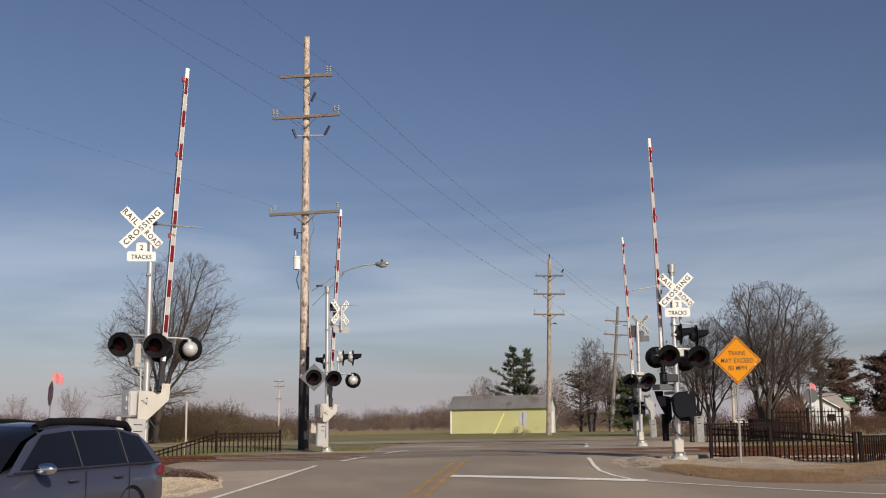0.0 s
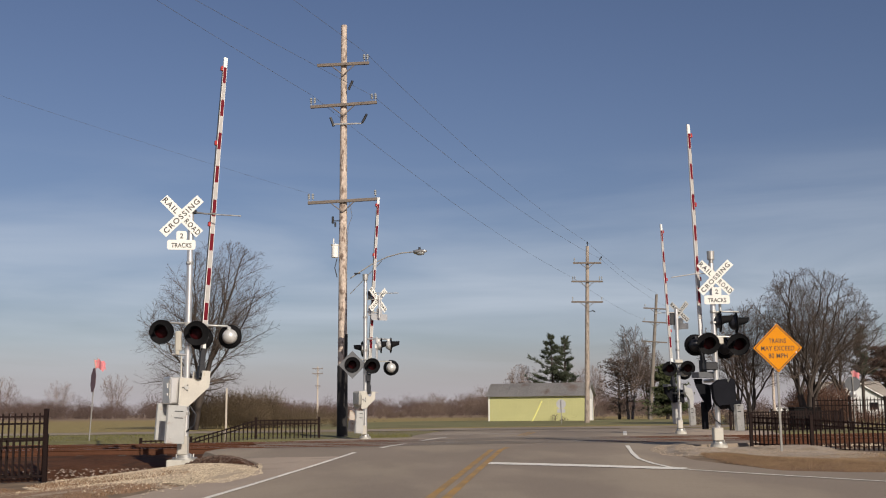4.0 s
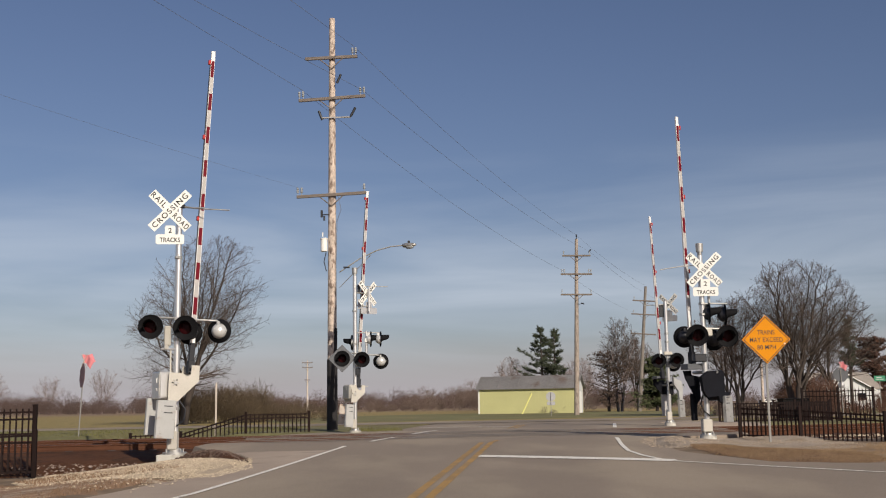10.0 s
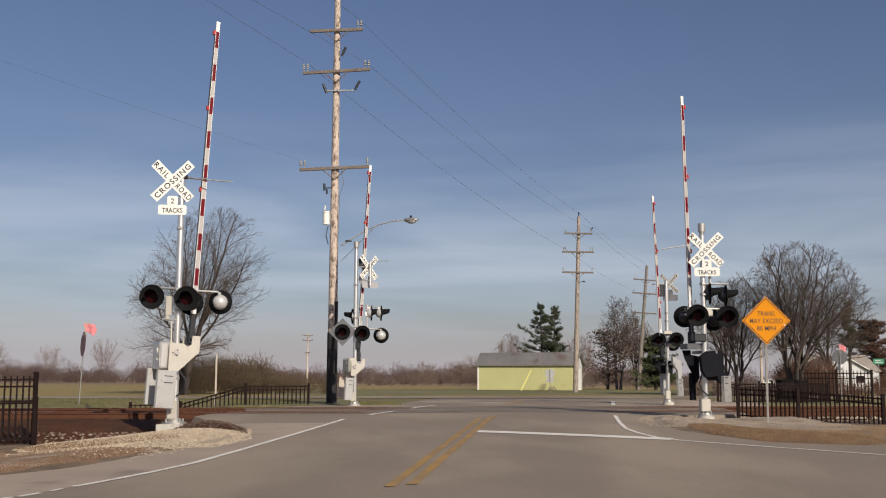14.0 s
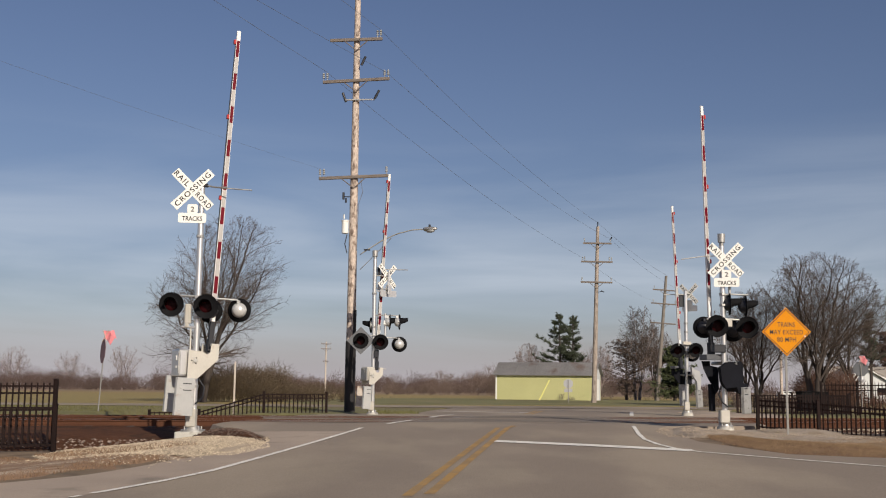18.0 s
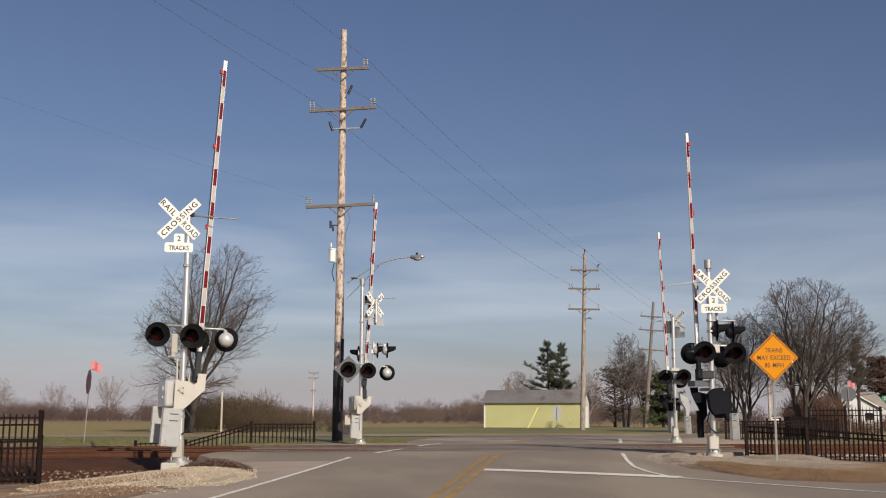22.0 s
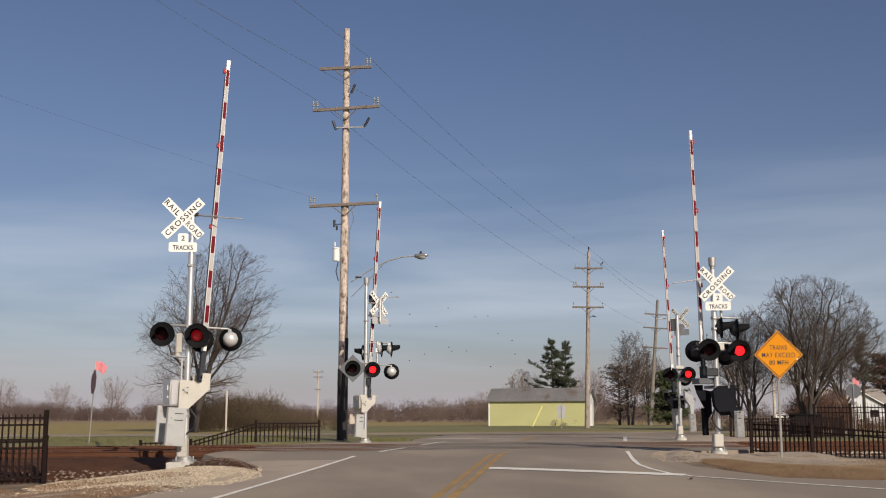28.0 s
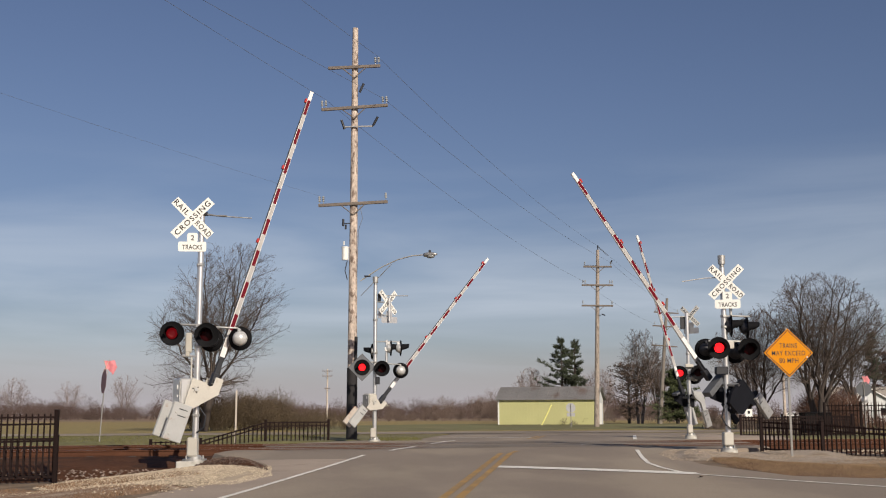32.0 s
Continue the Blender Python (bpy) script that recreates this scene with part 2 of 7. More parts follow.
NEEDLE = pm("conifer needles", (0.045, 0.055, 0.030), 0.85, var=0.25, island=0.45, bump=0)
NEEDLE_OLIVE = pm("olive conifer", (0.045, 0.055, 0.018), 0.85, var=0.25, island=0.45, bump=0)
FAR_WOOD = pm("far bare woods", (0.092, 0.062, 0.053), 0.95, var=0.2, scale=0.05, island=0.25, bump=0)
SIDING_LIME = pm("lime metal siding", (0.50, 0.49, 0.235), 0.55, 0.0, var=0.08, scale=0.5, fine=8, bump=0.04)
SIDING_WHITE = pm("white siding", (0.56, 0.57, 0.57), 0.6, var=0.1, scale=0.8, bump=0.05)
TRIM_WHITE = pm("white trim", (0.78, 0.78, 0.74), 0.55, var=0.06, bump=0.03)
ROOF_GREY = pm("grey metal roof", (0.22, 0.21, 0.20), 0.55, 0.2, var=0.25, scale=0.4, fine=6, bump=0.1, spots=(0.16, 0.12, 0.10), spot_scale=0.6)
SHINGLE = pm("brown shingles", (0.20, 0.16, 0.13), 0.9, var=0.2, scale=1, fine=12, bump=0.3)
SHINGLE_TAN = pm("tan shingles", (0.33, 0.29, 0.245), 0.9, var=0.2, scale=1, fine=12, bump=0.3)
PALE_WOOD = pm("sun-bleached wood", (0.52, 0.45, 0.38), 0.9, var=0.25, scale=2, bump=0.2, stretch=(4, 4, 0.6))
# distance haze mixed into the base colour, hence paler than TWIG
HAZY_TWIG = pm("far twigs paled for haze", (0.26, 0.205, 0.185), 0.95, var=0.2, island=0.3, bump=0)
DARK_GLASS = pm("dark window", (0.012, 0.012, 0.015), 0.1, var=0.1, bump=0, spec=0.04)
FLAG_RED = pm("faded red flag cloth", (0.68, 0.23, 0.25), 0.85, var=0.12, scale=6, bump=0.1)
GUARD_YELLOW = pm("yellow guy guard", (0.75, 0.72, 0.25), 0.5, var=0.05, bump=0)
DARK_PLASTIC = pm("dark plastic", (0.014, 0.015, 0.02), 0.55, var=0.2, bump=0.05)


# ---- mesh helpers ----
class Geo:
    """Collects simple solids into one mesh."""

    def __init__(self):
        self.v, self.f, self.fm, self.sm, self.k = [], [], [], [], 0

    def add(self, vs, fs, smooth=False):
        o = len(self.v)
        self.v += [tuple(p) for p in vs]
        self.f += [tuple(i + o for i in q) for q in fs]
        self.fm += [self.k] * len(fs)
        self.sm += [smooth] * len(fs)
        return self

    def box(self, c, s, m=None, ch=0.0):
        """Centre, full sizes; ch chamfers the twelve edges."""
        h = [a / 2 for a in s]
        if ch <= 0:
            vs = [Vector((c[0] + i * h[0], c[1] + j * h[1], c[2] + k * h[2])) for i in (-1, 1) for j in (-1, 1) for k in (-1, 1)]
            fs = [(0, 1, 3, 2), (4, 6, 7, 5), (0, 4, 5, 1), (2, 3, 7, 6), (0, 2, 6, 4), (1, 5, 7, 3)]
        else:
            vs, idx = [], {}
            for i in (-1, 1):
                for j in (-1, 1):
                    for k in (-1, 1):
                        for ax in range(3):
                            d = [h[0] - ch, h[1] - ch, h[2] - ch]
                            d[ax] = h[ax]
                            idx[(i, j, k, ax)] = len(vs)
                            vs.append(Vector((c[0] + i * d[0], c[1] + j * d[1], c[2] + k * d[2])))
            fs = []
            for sgn in (-1, 1):
                for ax in range(3):
                    o = [a for a in range(3) if a != ax]
                    ring = []
                    for p, q in ((-1, -1), (1, -1), (1, 1), (-1, 1)):
                        key = [0, 0, 0]
                        key[ax], key[o[0]], key[o[1]] = sgn, p, q
                        ring.append(idx[(*key, ax)])
                    fs.append(tuple(ring))
            for ax in range(3):
                o = [a for a in range(3) if a != ax]
                for p in (-1, 1):
                    for q in (-1, 1):
                        a, b = [0, 0, 0], [0, 0, 0]
                        a[ax], a[o[0]], a[o[1]] = -1, p, q
                        b[ax], b[o[0]], b[o[1]] = 1, p, q
                        fs.append((idx[(*a, o[0])], idx[(*b, o[0])], idx[(*b, o[1])], idx[(*a, o[1])]))
            for i in (-1, 1):
                for j in (-1, 1):
                    for k in (-1, 1):
                        fs.append((idx[(i, j, k, 0)], idx[(i, j, k, 1)], idx[(i, j, k, 2)]))
        if m is not None:
            vs = [m @ p for p in vs]
        return self.add(vs, fs)

    def cyl(self, p0, p1, r0, r1=None, n=12, caps=True):
        p0, p1 = Vector(p0), Vector(p1)
        r1 = r0 if r1 is None else r1
        d = (p1 - p0).normalized()
        a = d.orthogonal().normalized()
        b = d.cross(a)
        vs = []
        for p, r in ((p0, r0), (p1, r1)):
            for i in range(n):
                t = 2 * math.pi * i / n
                vs.append(p + a * (r * math.cos(t)) + b * (r * math.sin(t)))
        self.add(vs, [(i, (i + 1) % n, n + (i + 1) % n, n + i) for i in range(n)], True)
        if caps:
            self.add(vs[:n], [tuple(range(n))[::-1]])
            self.add(vs[n:], [tuple(range(n))])
        return self

    def tube(self, pts, r, n=8, r1=None):
        pts = [Vector(p) for p in pts]
        r1 = r if r1 is None else r1
        vs, ref = [], None
        for i, p in enumerate(pts):
            d = (pts[min(i + 1, len(pts) - 1)] - pts[max(i - 1, 0)]).normalized()
            if ref is None:
                ref = d.orthogonal().normalized()
            a = (ref - d * ref.dot(d))
            a = a.normalized() if a.length > 1e-6 else d.orthogonal().normalized()
            ref = a
            b = d.cross(a)
            rr = r + (r1 - r) * i / max(1, len(pts) - 1)
            vs += [p + a * (rr * math.cos(2 * math.pi * k / n)) + b * (rr * math.sin(2 * math.pi * k / n)) for k in range(n)]
        fs = [(i * n + k, i * n + (k + 1) % n, (i + 1) * n + (k + 1) % n, (i + 1) * n + k) for i in range(len(pts) - 1) for k in range(n)]
        return self.add(vs, fs, True)

    def prism(self, poly, y0, y1, m=None):
        """A polygon in x, z drawn out along y."""
        n = len(poly)
        vs = [Vector((x, y0, z)) for x, z in poly] + [Vector((x, y1, z)) for x, z in poly]
        if m is not None:
            vs = [m @ p for p in vs]
        self.add(vs, [(i, (i + 1) % n, n + (i + 1) % n, n + i) for i in range(n)])
        return self.add(vs, [tuple(range(n)), tuple(range(n, 2 * n))[::-1]])

    def spin(self, prof, m=None, n=20, smooth=True, arc=2 * math.pi, start=0.0):
        """A profile of (radius, height) turned about the local y axis, which points away from the viewer."""
        full = abs(arc - 2 * math.pi) < 1e-6
        k = n if full else n + 1
        vs = []
        for r, h in prof:
            for i in range(k):
                t = start + arc * i / n
                p = Vector((r * math.cos(t), h, r * math.sin(t)))
                vs.append(m @ p if m is not None else p)
        fs = []
        for j in range(len(prof) - 1):
            for i in range(n):
                i2 = (i + 1) % k
                fs.append((j * k + i, j * k + i2, (j + 1) * k + i2, (j + 1) * k + i))
        return self.add(vs, fs, smooth)

    def mesh(self, name, mats, fix=True):
        me = bpy.data.meshes.new(name)
        me.from_pydata(self.v, [], self.f)
        for mt in (mats if isinstance(mats, (list, tuple)) else [mats]):
            me.materials.append(mt)
        me.polygons.foreach_set("use_smooth", self.sm)
        if max(self.fm, default=0) > 0:
            me.polygons.foreach_set("material_index", self.fm)
        if fix and len(self.f) < 30000:
            bm = bmesh.new()
            bm.from_mesh(me)
            bmesh.ops.recalc_face_normals(bm, faces=bm.faces)
            bm.to_mesh(me)
            bm.free()
        me.update()
        return me


def part(name, geo, mats, parent=None, label="", m=None, fix=True):
    ob = new(name, geo if isinstance(geo, bpy.types.Mesh) else geo.mesh(name, mats, fix))
    if parent is not None:
        ob.parent = parent
    if m is not None:
        ob.matrix_basis = m
    if label:
        tagged(ob, label)
    return ob


def thing(name, m, label, category, group="", kind=""):
    ob = new(name)
    ob.empty_display_size = 0.2
    ob.matrix_basis = m
    return tagged(ob, label, category, group, kind)


def words(name, text, width, height, mat, parent, m, space=1.0, bold=0.016):
    """Lettering, fitted to a width and a cap height, centred, in the local x, z plane, facing -y."""
    cu = bpy.data.curves.new(name, "FONT")
    cu.body, cu.size, cu.align_x, cu.align_y, cu.extrude = text, 1.0, "CENTER", "CENTER", 0.0
    cu.offset, cu.space_character = bold, space
    tmp = bpy.data.objects.new(name, cu)
    scene.collection.objects.link(tmp)
    me = bpy.data.meshes.new_from_object(tmp)
    bpy.data.objects.remove(tmp)
    co = np.empty(len(me.vertices) * 3)
    me.vertices.foreach_get("co", co)
    co = co.reshape(-1, 3)
    lo, hi = co.min(0), co.max(0)
    out = np.zeros_like(co)
    out[:, 0] = (co[:, 0] - (lo[0] + hi[0]) / 2) * width / (hi[0] - lo[0])
    out[:, 2] = (co[:, 1] - (lo[1] + hi[1]) / 2) * height / (hi[1] - lo[1])
    out[:, 1] = 0.0
    me.vertices.foreach_set("co", out.ravel())
    me.materials.clear()
    me.materials.append(mat)
    me.update()
    ob = new(name, me)
    ob.parent = parent
    ob.matrix_basis = m
    return ob


# ---- lie of the land ----
def sstep(a, b, x):
    t = min(1.0, max(0.0, (x - a) / (b - a)))
    return t * t * (3 - 2 * t)


TRK = Vector((0.974, 0.225, 0))      # along the tracks
TRN = Vector((-0.225, 0.974, 0))     # across them, away from the viewer
TRO = Vector((2.05, 34.6, 0))        # middle of the nearer track


def road_x(y):
    return -2.3 + 0.126 * y


def track_q(x, y):
    return (x - TRO.x) * TRN.x + (y - TRO.y) * TRN.y


def road_z(x, y):
    z = 0.68 * min(1.0, max(0.0, (y - 5.8) / 25.2))
    q = track_q(x, y)
    z += 0.02 * sstep(-5, -2, q) * (1 - sstep(6, 9, q))
    return z - 0.03 * min(1.0, abs(x - road_x(y)) / 4.5) ** 2 * (1 - sstep(44, 52, y))


def ground_z(x, y):
    z = 0.68 * min(1.0, max(0.0, (y - 5.8) / 25.2))
    xr, q = x - road_x(y), track_q(x, y)
    near = 1 - sstep(-5.5, -3.0, q)
    z -= 0.42 * sstep(5.2, 10.5, -xr) * near * sstep(10, 22, y)
    z -= 0.14 * sstep(4.8, 7.0, xr) * near * sstep(10, 22, y)
    bed = sstep(-5.5, -4.0, q) * (1 - sstep(8.0, 9.5, q))
    z -= 0.34 * bed * sstep(5.0, 6.0, abs(xr))
    if -60 < y < 60:
        z -= 0.12 * sstep(-0.4, 0.3, min(xr - lerp_table(EDGE_L, y), lerp_table(EDGE_R, y) - xr))
    z -= 0.58 * sstep(8.0, 9.8, -x) * (1 - sstep(12.2, 13.3, -x)) * sstep(8.2, 9.6, q) * (1 - sstep(13, 19, q))
    if abs(x) < 140 and 60 < y < 300:
        z += 0.05 * noise.noise((x * 0.05, y * 0.05, 0))
    return z


def strip(rows, zf, lift, cols=10, skirt=0.0):
    """A draped sheet between left and right edges given by rows of (y, x left, x right)."""
    g = Geo()
    vs = []
    for y, a, b in rows:
        for i in range(cols + 1):
            x = a + (b - a) * i / cols
            vs.append((x, y, zf(x, y) + lift))
    k = cols + 1
    g.add(vs, [(j * k + i, j * k + i + 1, (j + 1) * k + i + 1, (j + 1) * k + i) for j in range(len(rows) - 1) for i in range(cols)])
    if skirt:      # the broken edge of the paving
        for side in (0, cols):
            rim = [vs[j * k + side] for j in range(len(rows))]
            low = [(x + (0.25 if side else -0.25), y, z - skirt) for x, y, z in rim]
            n = len(rim)
            g.add(rim + low, [(j, j + 1, n + j + 1, n + j) for j in range(n - 1)])
    return g


def lerp_table(tab, y):
    if y <= tab[0][0]:
        return tab[0][1]
    for (a, u), (b, v) in zip(tab, tab[1:]):
        if y <= b:
            return u + (v - u) * (y - a) / (b - a)
    return tab[-1][1]


def ribbon(pts, width, zf, lift, step=0.6):
    """A painted line along a polyline, draped on the road, with slightly ragged edges."""
    pts = [Vector((p[0], p[1], 0)) for p in pts]
    fine = []
    for a, b in zip(pts, pts[1:]):
        n = max(1, int((b - a).length / step))
        fine += [a.lerp(b, i / n) for i in range(n)]
    fine.append(pts[-1])
    g, vs = Geo(), []
    for i, p in enumerate(fine):
        d = (fine[min(i + 1, len(fine) - 1)] - fine[max(i - 1, 0)]).normalized()
        s = Vector((-d.y, d.x, 0)) * (width / 2 * random.uniform(0.9, 1.08))
        for q in (p - s, p + s):
            vs.append((q.x, q.y, zf(q.x, q.y) + lift))
    g.add(vs, [(2 * i, 2 * i + 1, 2 * i + 3, 2 * i + 2) for i in range(len(fine) - 1)])
    return g


def build_ground():
    def spread(lo, hi, step, far_lo, far_hi):
        a = list(np.arange(lo, hi + 0.01, step))
        s, x = step, lo
        while x > far_lo:
            s *= 1.35
            x -= s
            a.insert(0, x)
        s, x = step, hi
        while x < far_hi:
            s *= 1.35
            x += s
            a.append(x)
        return a

    xs, ys = spread(-26, 30, 0.8, -2500, 2500), spread(8, 62, 0.8, -400, 3500)
    g = Geo()
    k = len(xs)
    g.add([(x, y, ground_z(x, y)) for y in ys for x in xs],
          [(j * k + i, j * k + i + 1, (j + 1) * k + i + 1, (j + 1) * k + i) for j in range(len(ys) - 1) for i in range(k - 1)], True)
    m = bpy.data.materials.new("soil, turf and stubble")
    m.use_nodes = True
    n, l = m.node_tree.nodes, m.node_tree.links
    b = n["Principled BSDF"]
    b.inputs["Roughness"].default_value = 0.95
    geo = n.new("ShaderNodeNewGeometry")
    sep = n.new("ShaderNodeSeparateXYZ")
    l.new(geo.outputs["Position"], sep.inputs["Vector"])
    wob, wob2 = n.new("ShaderNodeTexNoise"), n.new("ShaderNodeTexNoise")
    wob.inputs["Scale"].default_value, wob.inputs["Detail"].default_value = 0.12, 4
    wob2.inputs["Scale"].default_value, wob2.inputs["Detail"].default_value = 1.6, 8
    l.new(geo.outputs["Position"], wob.inputs["Vector"])
    l.new(geo.outputs["Position"], wob2.inputs["Vector"])
    ma = n.new("ShaderNodeMath")
    ma.operation, ma.inputs[1].default_value = "MULTIPLY_ADD", 9.0
    l.new(wob.outputs["Fac"], ma.inputs[0])
    l.new(sep.outputs["Y"], ma.inputs[2])
    rng = n.new("ShaderNodeMapRange")
    rng.inputs["From Min"].default_value, rng.inputs["From Max"].default_value = 0, 400
    l.new(ma.outputs[0], rng.inputs["Value"])
    ramp = n.new("ShaderNodeValToRGB")
    stops = [(0.0, (0.19, 0.14, 0.09)), (0.098, (0.18, 0.125, 0.078)), (0.108, (0.145, 0.135, 0.05)), (0.148, (0.17, 0.145, 0.06)),
             (0.165, (0.27, 0.205, 0.066)), (0.42, (0.285, 0.21, 0.07)), (0.52, (0.24, 0.16, 0.088)), (0.9, (0.20, 0.13, 0.08))]
    els = ramp.color_ramp.elements
    els[0].position, els[1].position = stops[0][0], stops[-1][0]
    els[0].color, els[1].color = (*stops[0][1], 1), (*stops[-1][1], 1)
    for p, c in stops[1:-1]:
        els.new(p).color = (*c, 1)
    l.new(rng.outputs["Result"], ramp.inputs["Fac"])
    hsv = n.new("ShaderNodeHueSaturation")
    r2 = n.new("ShaderNodeMapRange")
    r2.inputs["From Min"].default_value, r2.inputs["From Max"].default_value = 0.3, 0.7
    r2.inputs["To Min"].default_value, r2.inputs["To Max"].default_value = 0.65, 1.35
    l.new(wob2.outputs["Fac"], r2.inputs["Value"])
    l.new(r2.outputs["Result"], hsv.inputs["Value"])
    l.new(ramp.outputs["Color"], hsv.inputs["Color"])
    l.new(hsv.outputs["Color"], b.inputs["Base Color"])
    bp = n.new("ShaderNodeBump")
    bp.inputs["Strength"].default_value, bp.inputs["Distance"].default_value = 0.6, 0.06
    l.new(wob2.outputs["Fac"], bp.inputs["Height"])
    l.new(bp.outputs["Normal"], b.inputs["Normal"])
    tagged(part("ground", g, m, fix=False), "flat ground of dry verge, turf and harvested field", "ground", kind="structure")


EDGE_L = [(-60, -4.7), (-8, -4.7), (-5, -6), (-2, -16), (0, -60), (9, -60), (11, -20), (12.5, -11), (14, -7.9), (15.3, -6.65), (16.25, -6.0), (17.15, -5.5), (18.4, -5.27), (20, -5.1), (21.4, -4.76), (23.2, -4.6), (25, -4.9), (26.5, -5.6), (28, -6.7), (30, -7.9), (41, -8.2), (44, -7.4), (46.5, -4.9), (60, -4.9)]
EDGE_R = [(-60, 4.7), (-3, 4.7), (0, 8), (2, 16), (4, 60), (17, 60), (19.6, 24), (20.8, 14), (21.8, 8.2), (22.3, 6.4), (25.7, 4.8), (29.3, 4.4), (31.5, 4.8), (33.2, 7.6), (44, 7.9), (46, 6.4), (52, 6.4), (60, 10)]


def build_roads():
    rows = []
    y = -60.0
    while y < 60.01:
        rows.append((y, road_x(y) + lerp_table(EDGE_L, y), road_x(y) + lerp_table(EDGE_R, y)))
        y += 0.5 if y > 4 else 1.0
    road = tagged(part("road", strip(rows, road_z, 0.0, 96, 0.45), ASPHALT, fix=False), "grey worn asphalt road ramping up to the railway", "road", kind="structure")
    # the road behind the crossing, alongside the railway
    g, vs, n = Geo(), [], 80
    for i in range(n + 1):
        s = -160 + 320 * i / n
        for q in (23.0, 26.5, 30.0):
            p = TRO + TRK * s + TRN * q
            vs.append((p.x, p.y, 0.70))
    g.add(vs, [(3 * i + k, 3 * i + k + 3, 3 * i + k + 4, 3 * i + k + 1) for i in range(n) for k in (0, 1)])
    tagged(part("road_2", g, ASPHALT, fix=False), "pale asphalt road alongside the railway", "road", kind="structure")
    # gritty shoulder outside the edge line, on the inner side of the turn
    inner_tab = [(12.2, -6.9), (12.9, -5.75), (13.85, -4.62), (15.1, -4.28), (16.5, -3.98), (17.9, -3.785), (20, -3.73), (24.5, -3.69), (29, -3.67)]
    rows = []
    for y in np.arange(12.2, 27.8, 0.3):
        e, inner = lerp_table(EDGE_L, y) + 0.03, lerp_table(inner_tab, y)
        rows.append((y, road_x(y) + min(e, inner - 0.05), road_x(y) + inner))
    part("shoulder", strip(rows, road_z, 0.005, 10), ASPHALT_OLD, road, "pale gritty road shoulder", fix=False)
    lines = [
        ("edge_line", [(-9.0, 11.6), (-6.4, 12.7)], 0.09, WHITE_LINE),
        ("edge_line", [(-5.26, 13.75), (-5.17, 13.85)], 0.07, WHITE_LINE),
        ("edge_line", [(-5.12, 13.92), (-4.98, 14.25)], 0.09, WHITE_LINE),
        ("edge_line", [(-4.91, 14.45), (-4.84, 14.68)], 0.07, WHITE_LINE),
        ("edge_line", [(-4.78, 14.92), (-4.68, 15.1), (-4.2, 16.5), (-3.83, 17.9), (-3.52, 19.95), (-2.9, 24.5), (-2.32, 29.2)], 0.115, WHITE_LINE),
        ("edge_line", [(-1.72, 30.8), (-1.17, 34.3)], 0.15, WHITE_LINE),
        ("edge_line", [(-0.72, 37.7), (0.1, 43.0)], 0.15, WHITE_LINE),
        ("edge_line", [(5.16, 31.25), (4.75, 28.0), (4.56, 26.05), (4.6, 24.6), (4.75, 23.6), (5.1, 22.8), (6.62, 21.2), (7.9, 19.9), (9.5, 18.7), (14, 17.6), (40, 16.5)], 0.105, WHITE_LINE),
        ("edge_line", [(7.3, 44.6), (8.5, 52.0)], 0.16, WHITE_LINE),
        ("stop_line", [(0.97, 24.75), (5.0, 23.1)], 0.58, WHITE_LINE),
        ("stop_line", [(-0.6, 49.2), (3.4, 47.6)], 0.3, WHITE_LINE),
        ("centre_line", [(-0.56, 14.75), (-0.21, 17.6), (1.28, 29.55)], 0.14, YELLOW_LINE),
        ("centre_line", [(-0.27, 15.0), (0.05, 17.55), (1.53, 29.5), (1.75, 30.4)], 0.14, YELLOW_LINE),
        ("centre_line", [(3.0, 44.5), (4.0, 51.5)], 0.12, YELLOW_LINE),
        ("centre_line", [(3.26, 44.5), (4.26, 51.5)], 0.12, YELLOW_LINE),
    ]
    for name, pts, wd, mt in lines:
        part(name, ribbon(pts, wd, road_z, 0.010), mt, road, fix=False)
    # paved panels and flangeways of the crossing
    for tr in (0.0, 4.2):
        for q0, q1, mt, nm in ((-0.64, 0.64, CROSSING_PANEL, "crossing_panel"), (-1.6, -0.82, CROSSING_PANEL, "crossing_panel"), (0.82, 1.6, CROSSING_PANEL, "crossing_panel"),
                               (-0.72, -0.65, TAR, "flangeway"), (0.65, 0.72, TAR, "flangeway"), (-0.90, -0.78, TAR, "flangeway"), (0.78, 0.90, TAR, "flangeway")):
            g, vs = Geo(), []
            for i in range(11):
                s = -7.6 + 14.8 * i / 10
                for q in (q0, q1):
                    p = TRO + TRK * s + TRN * (tr + q)
                    vs.append((p.x, p.y, road_z(p.x, p.y) + (0.006 if nm == "crossing_panel" else 0.004)))
            g.add(vs, [(2 * i, 2 * i + 2, 2 * i + 3, 2 * i + 1) for i in range(10)])
            part(nm, g, mt, road, fix=False)


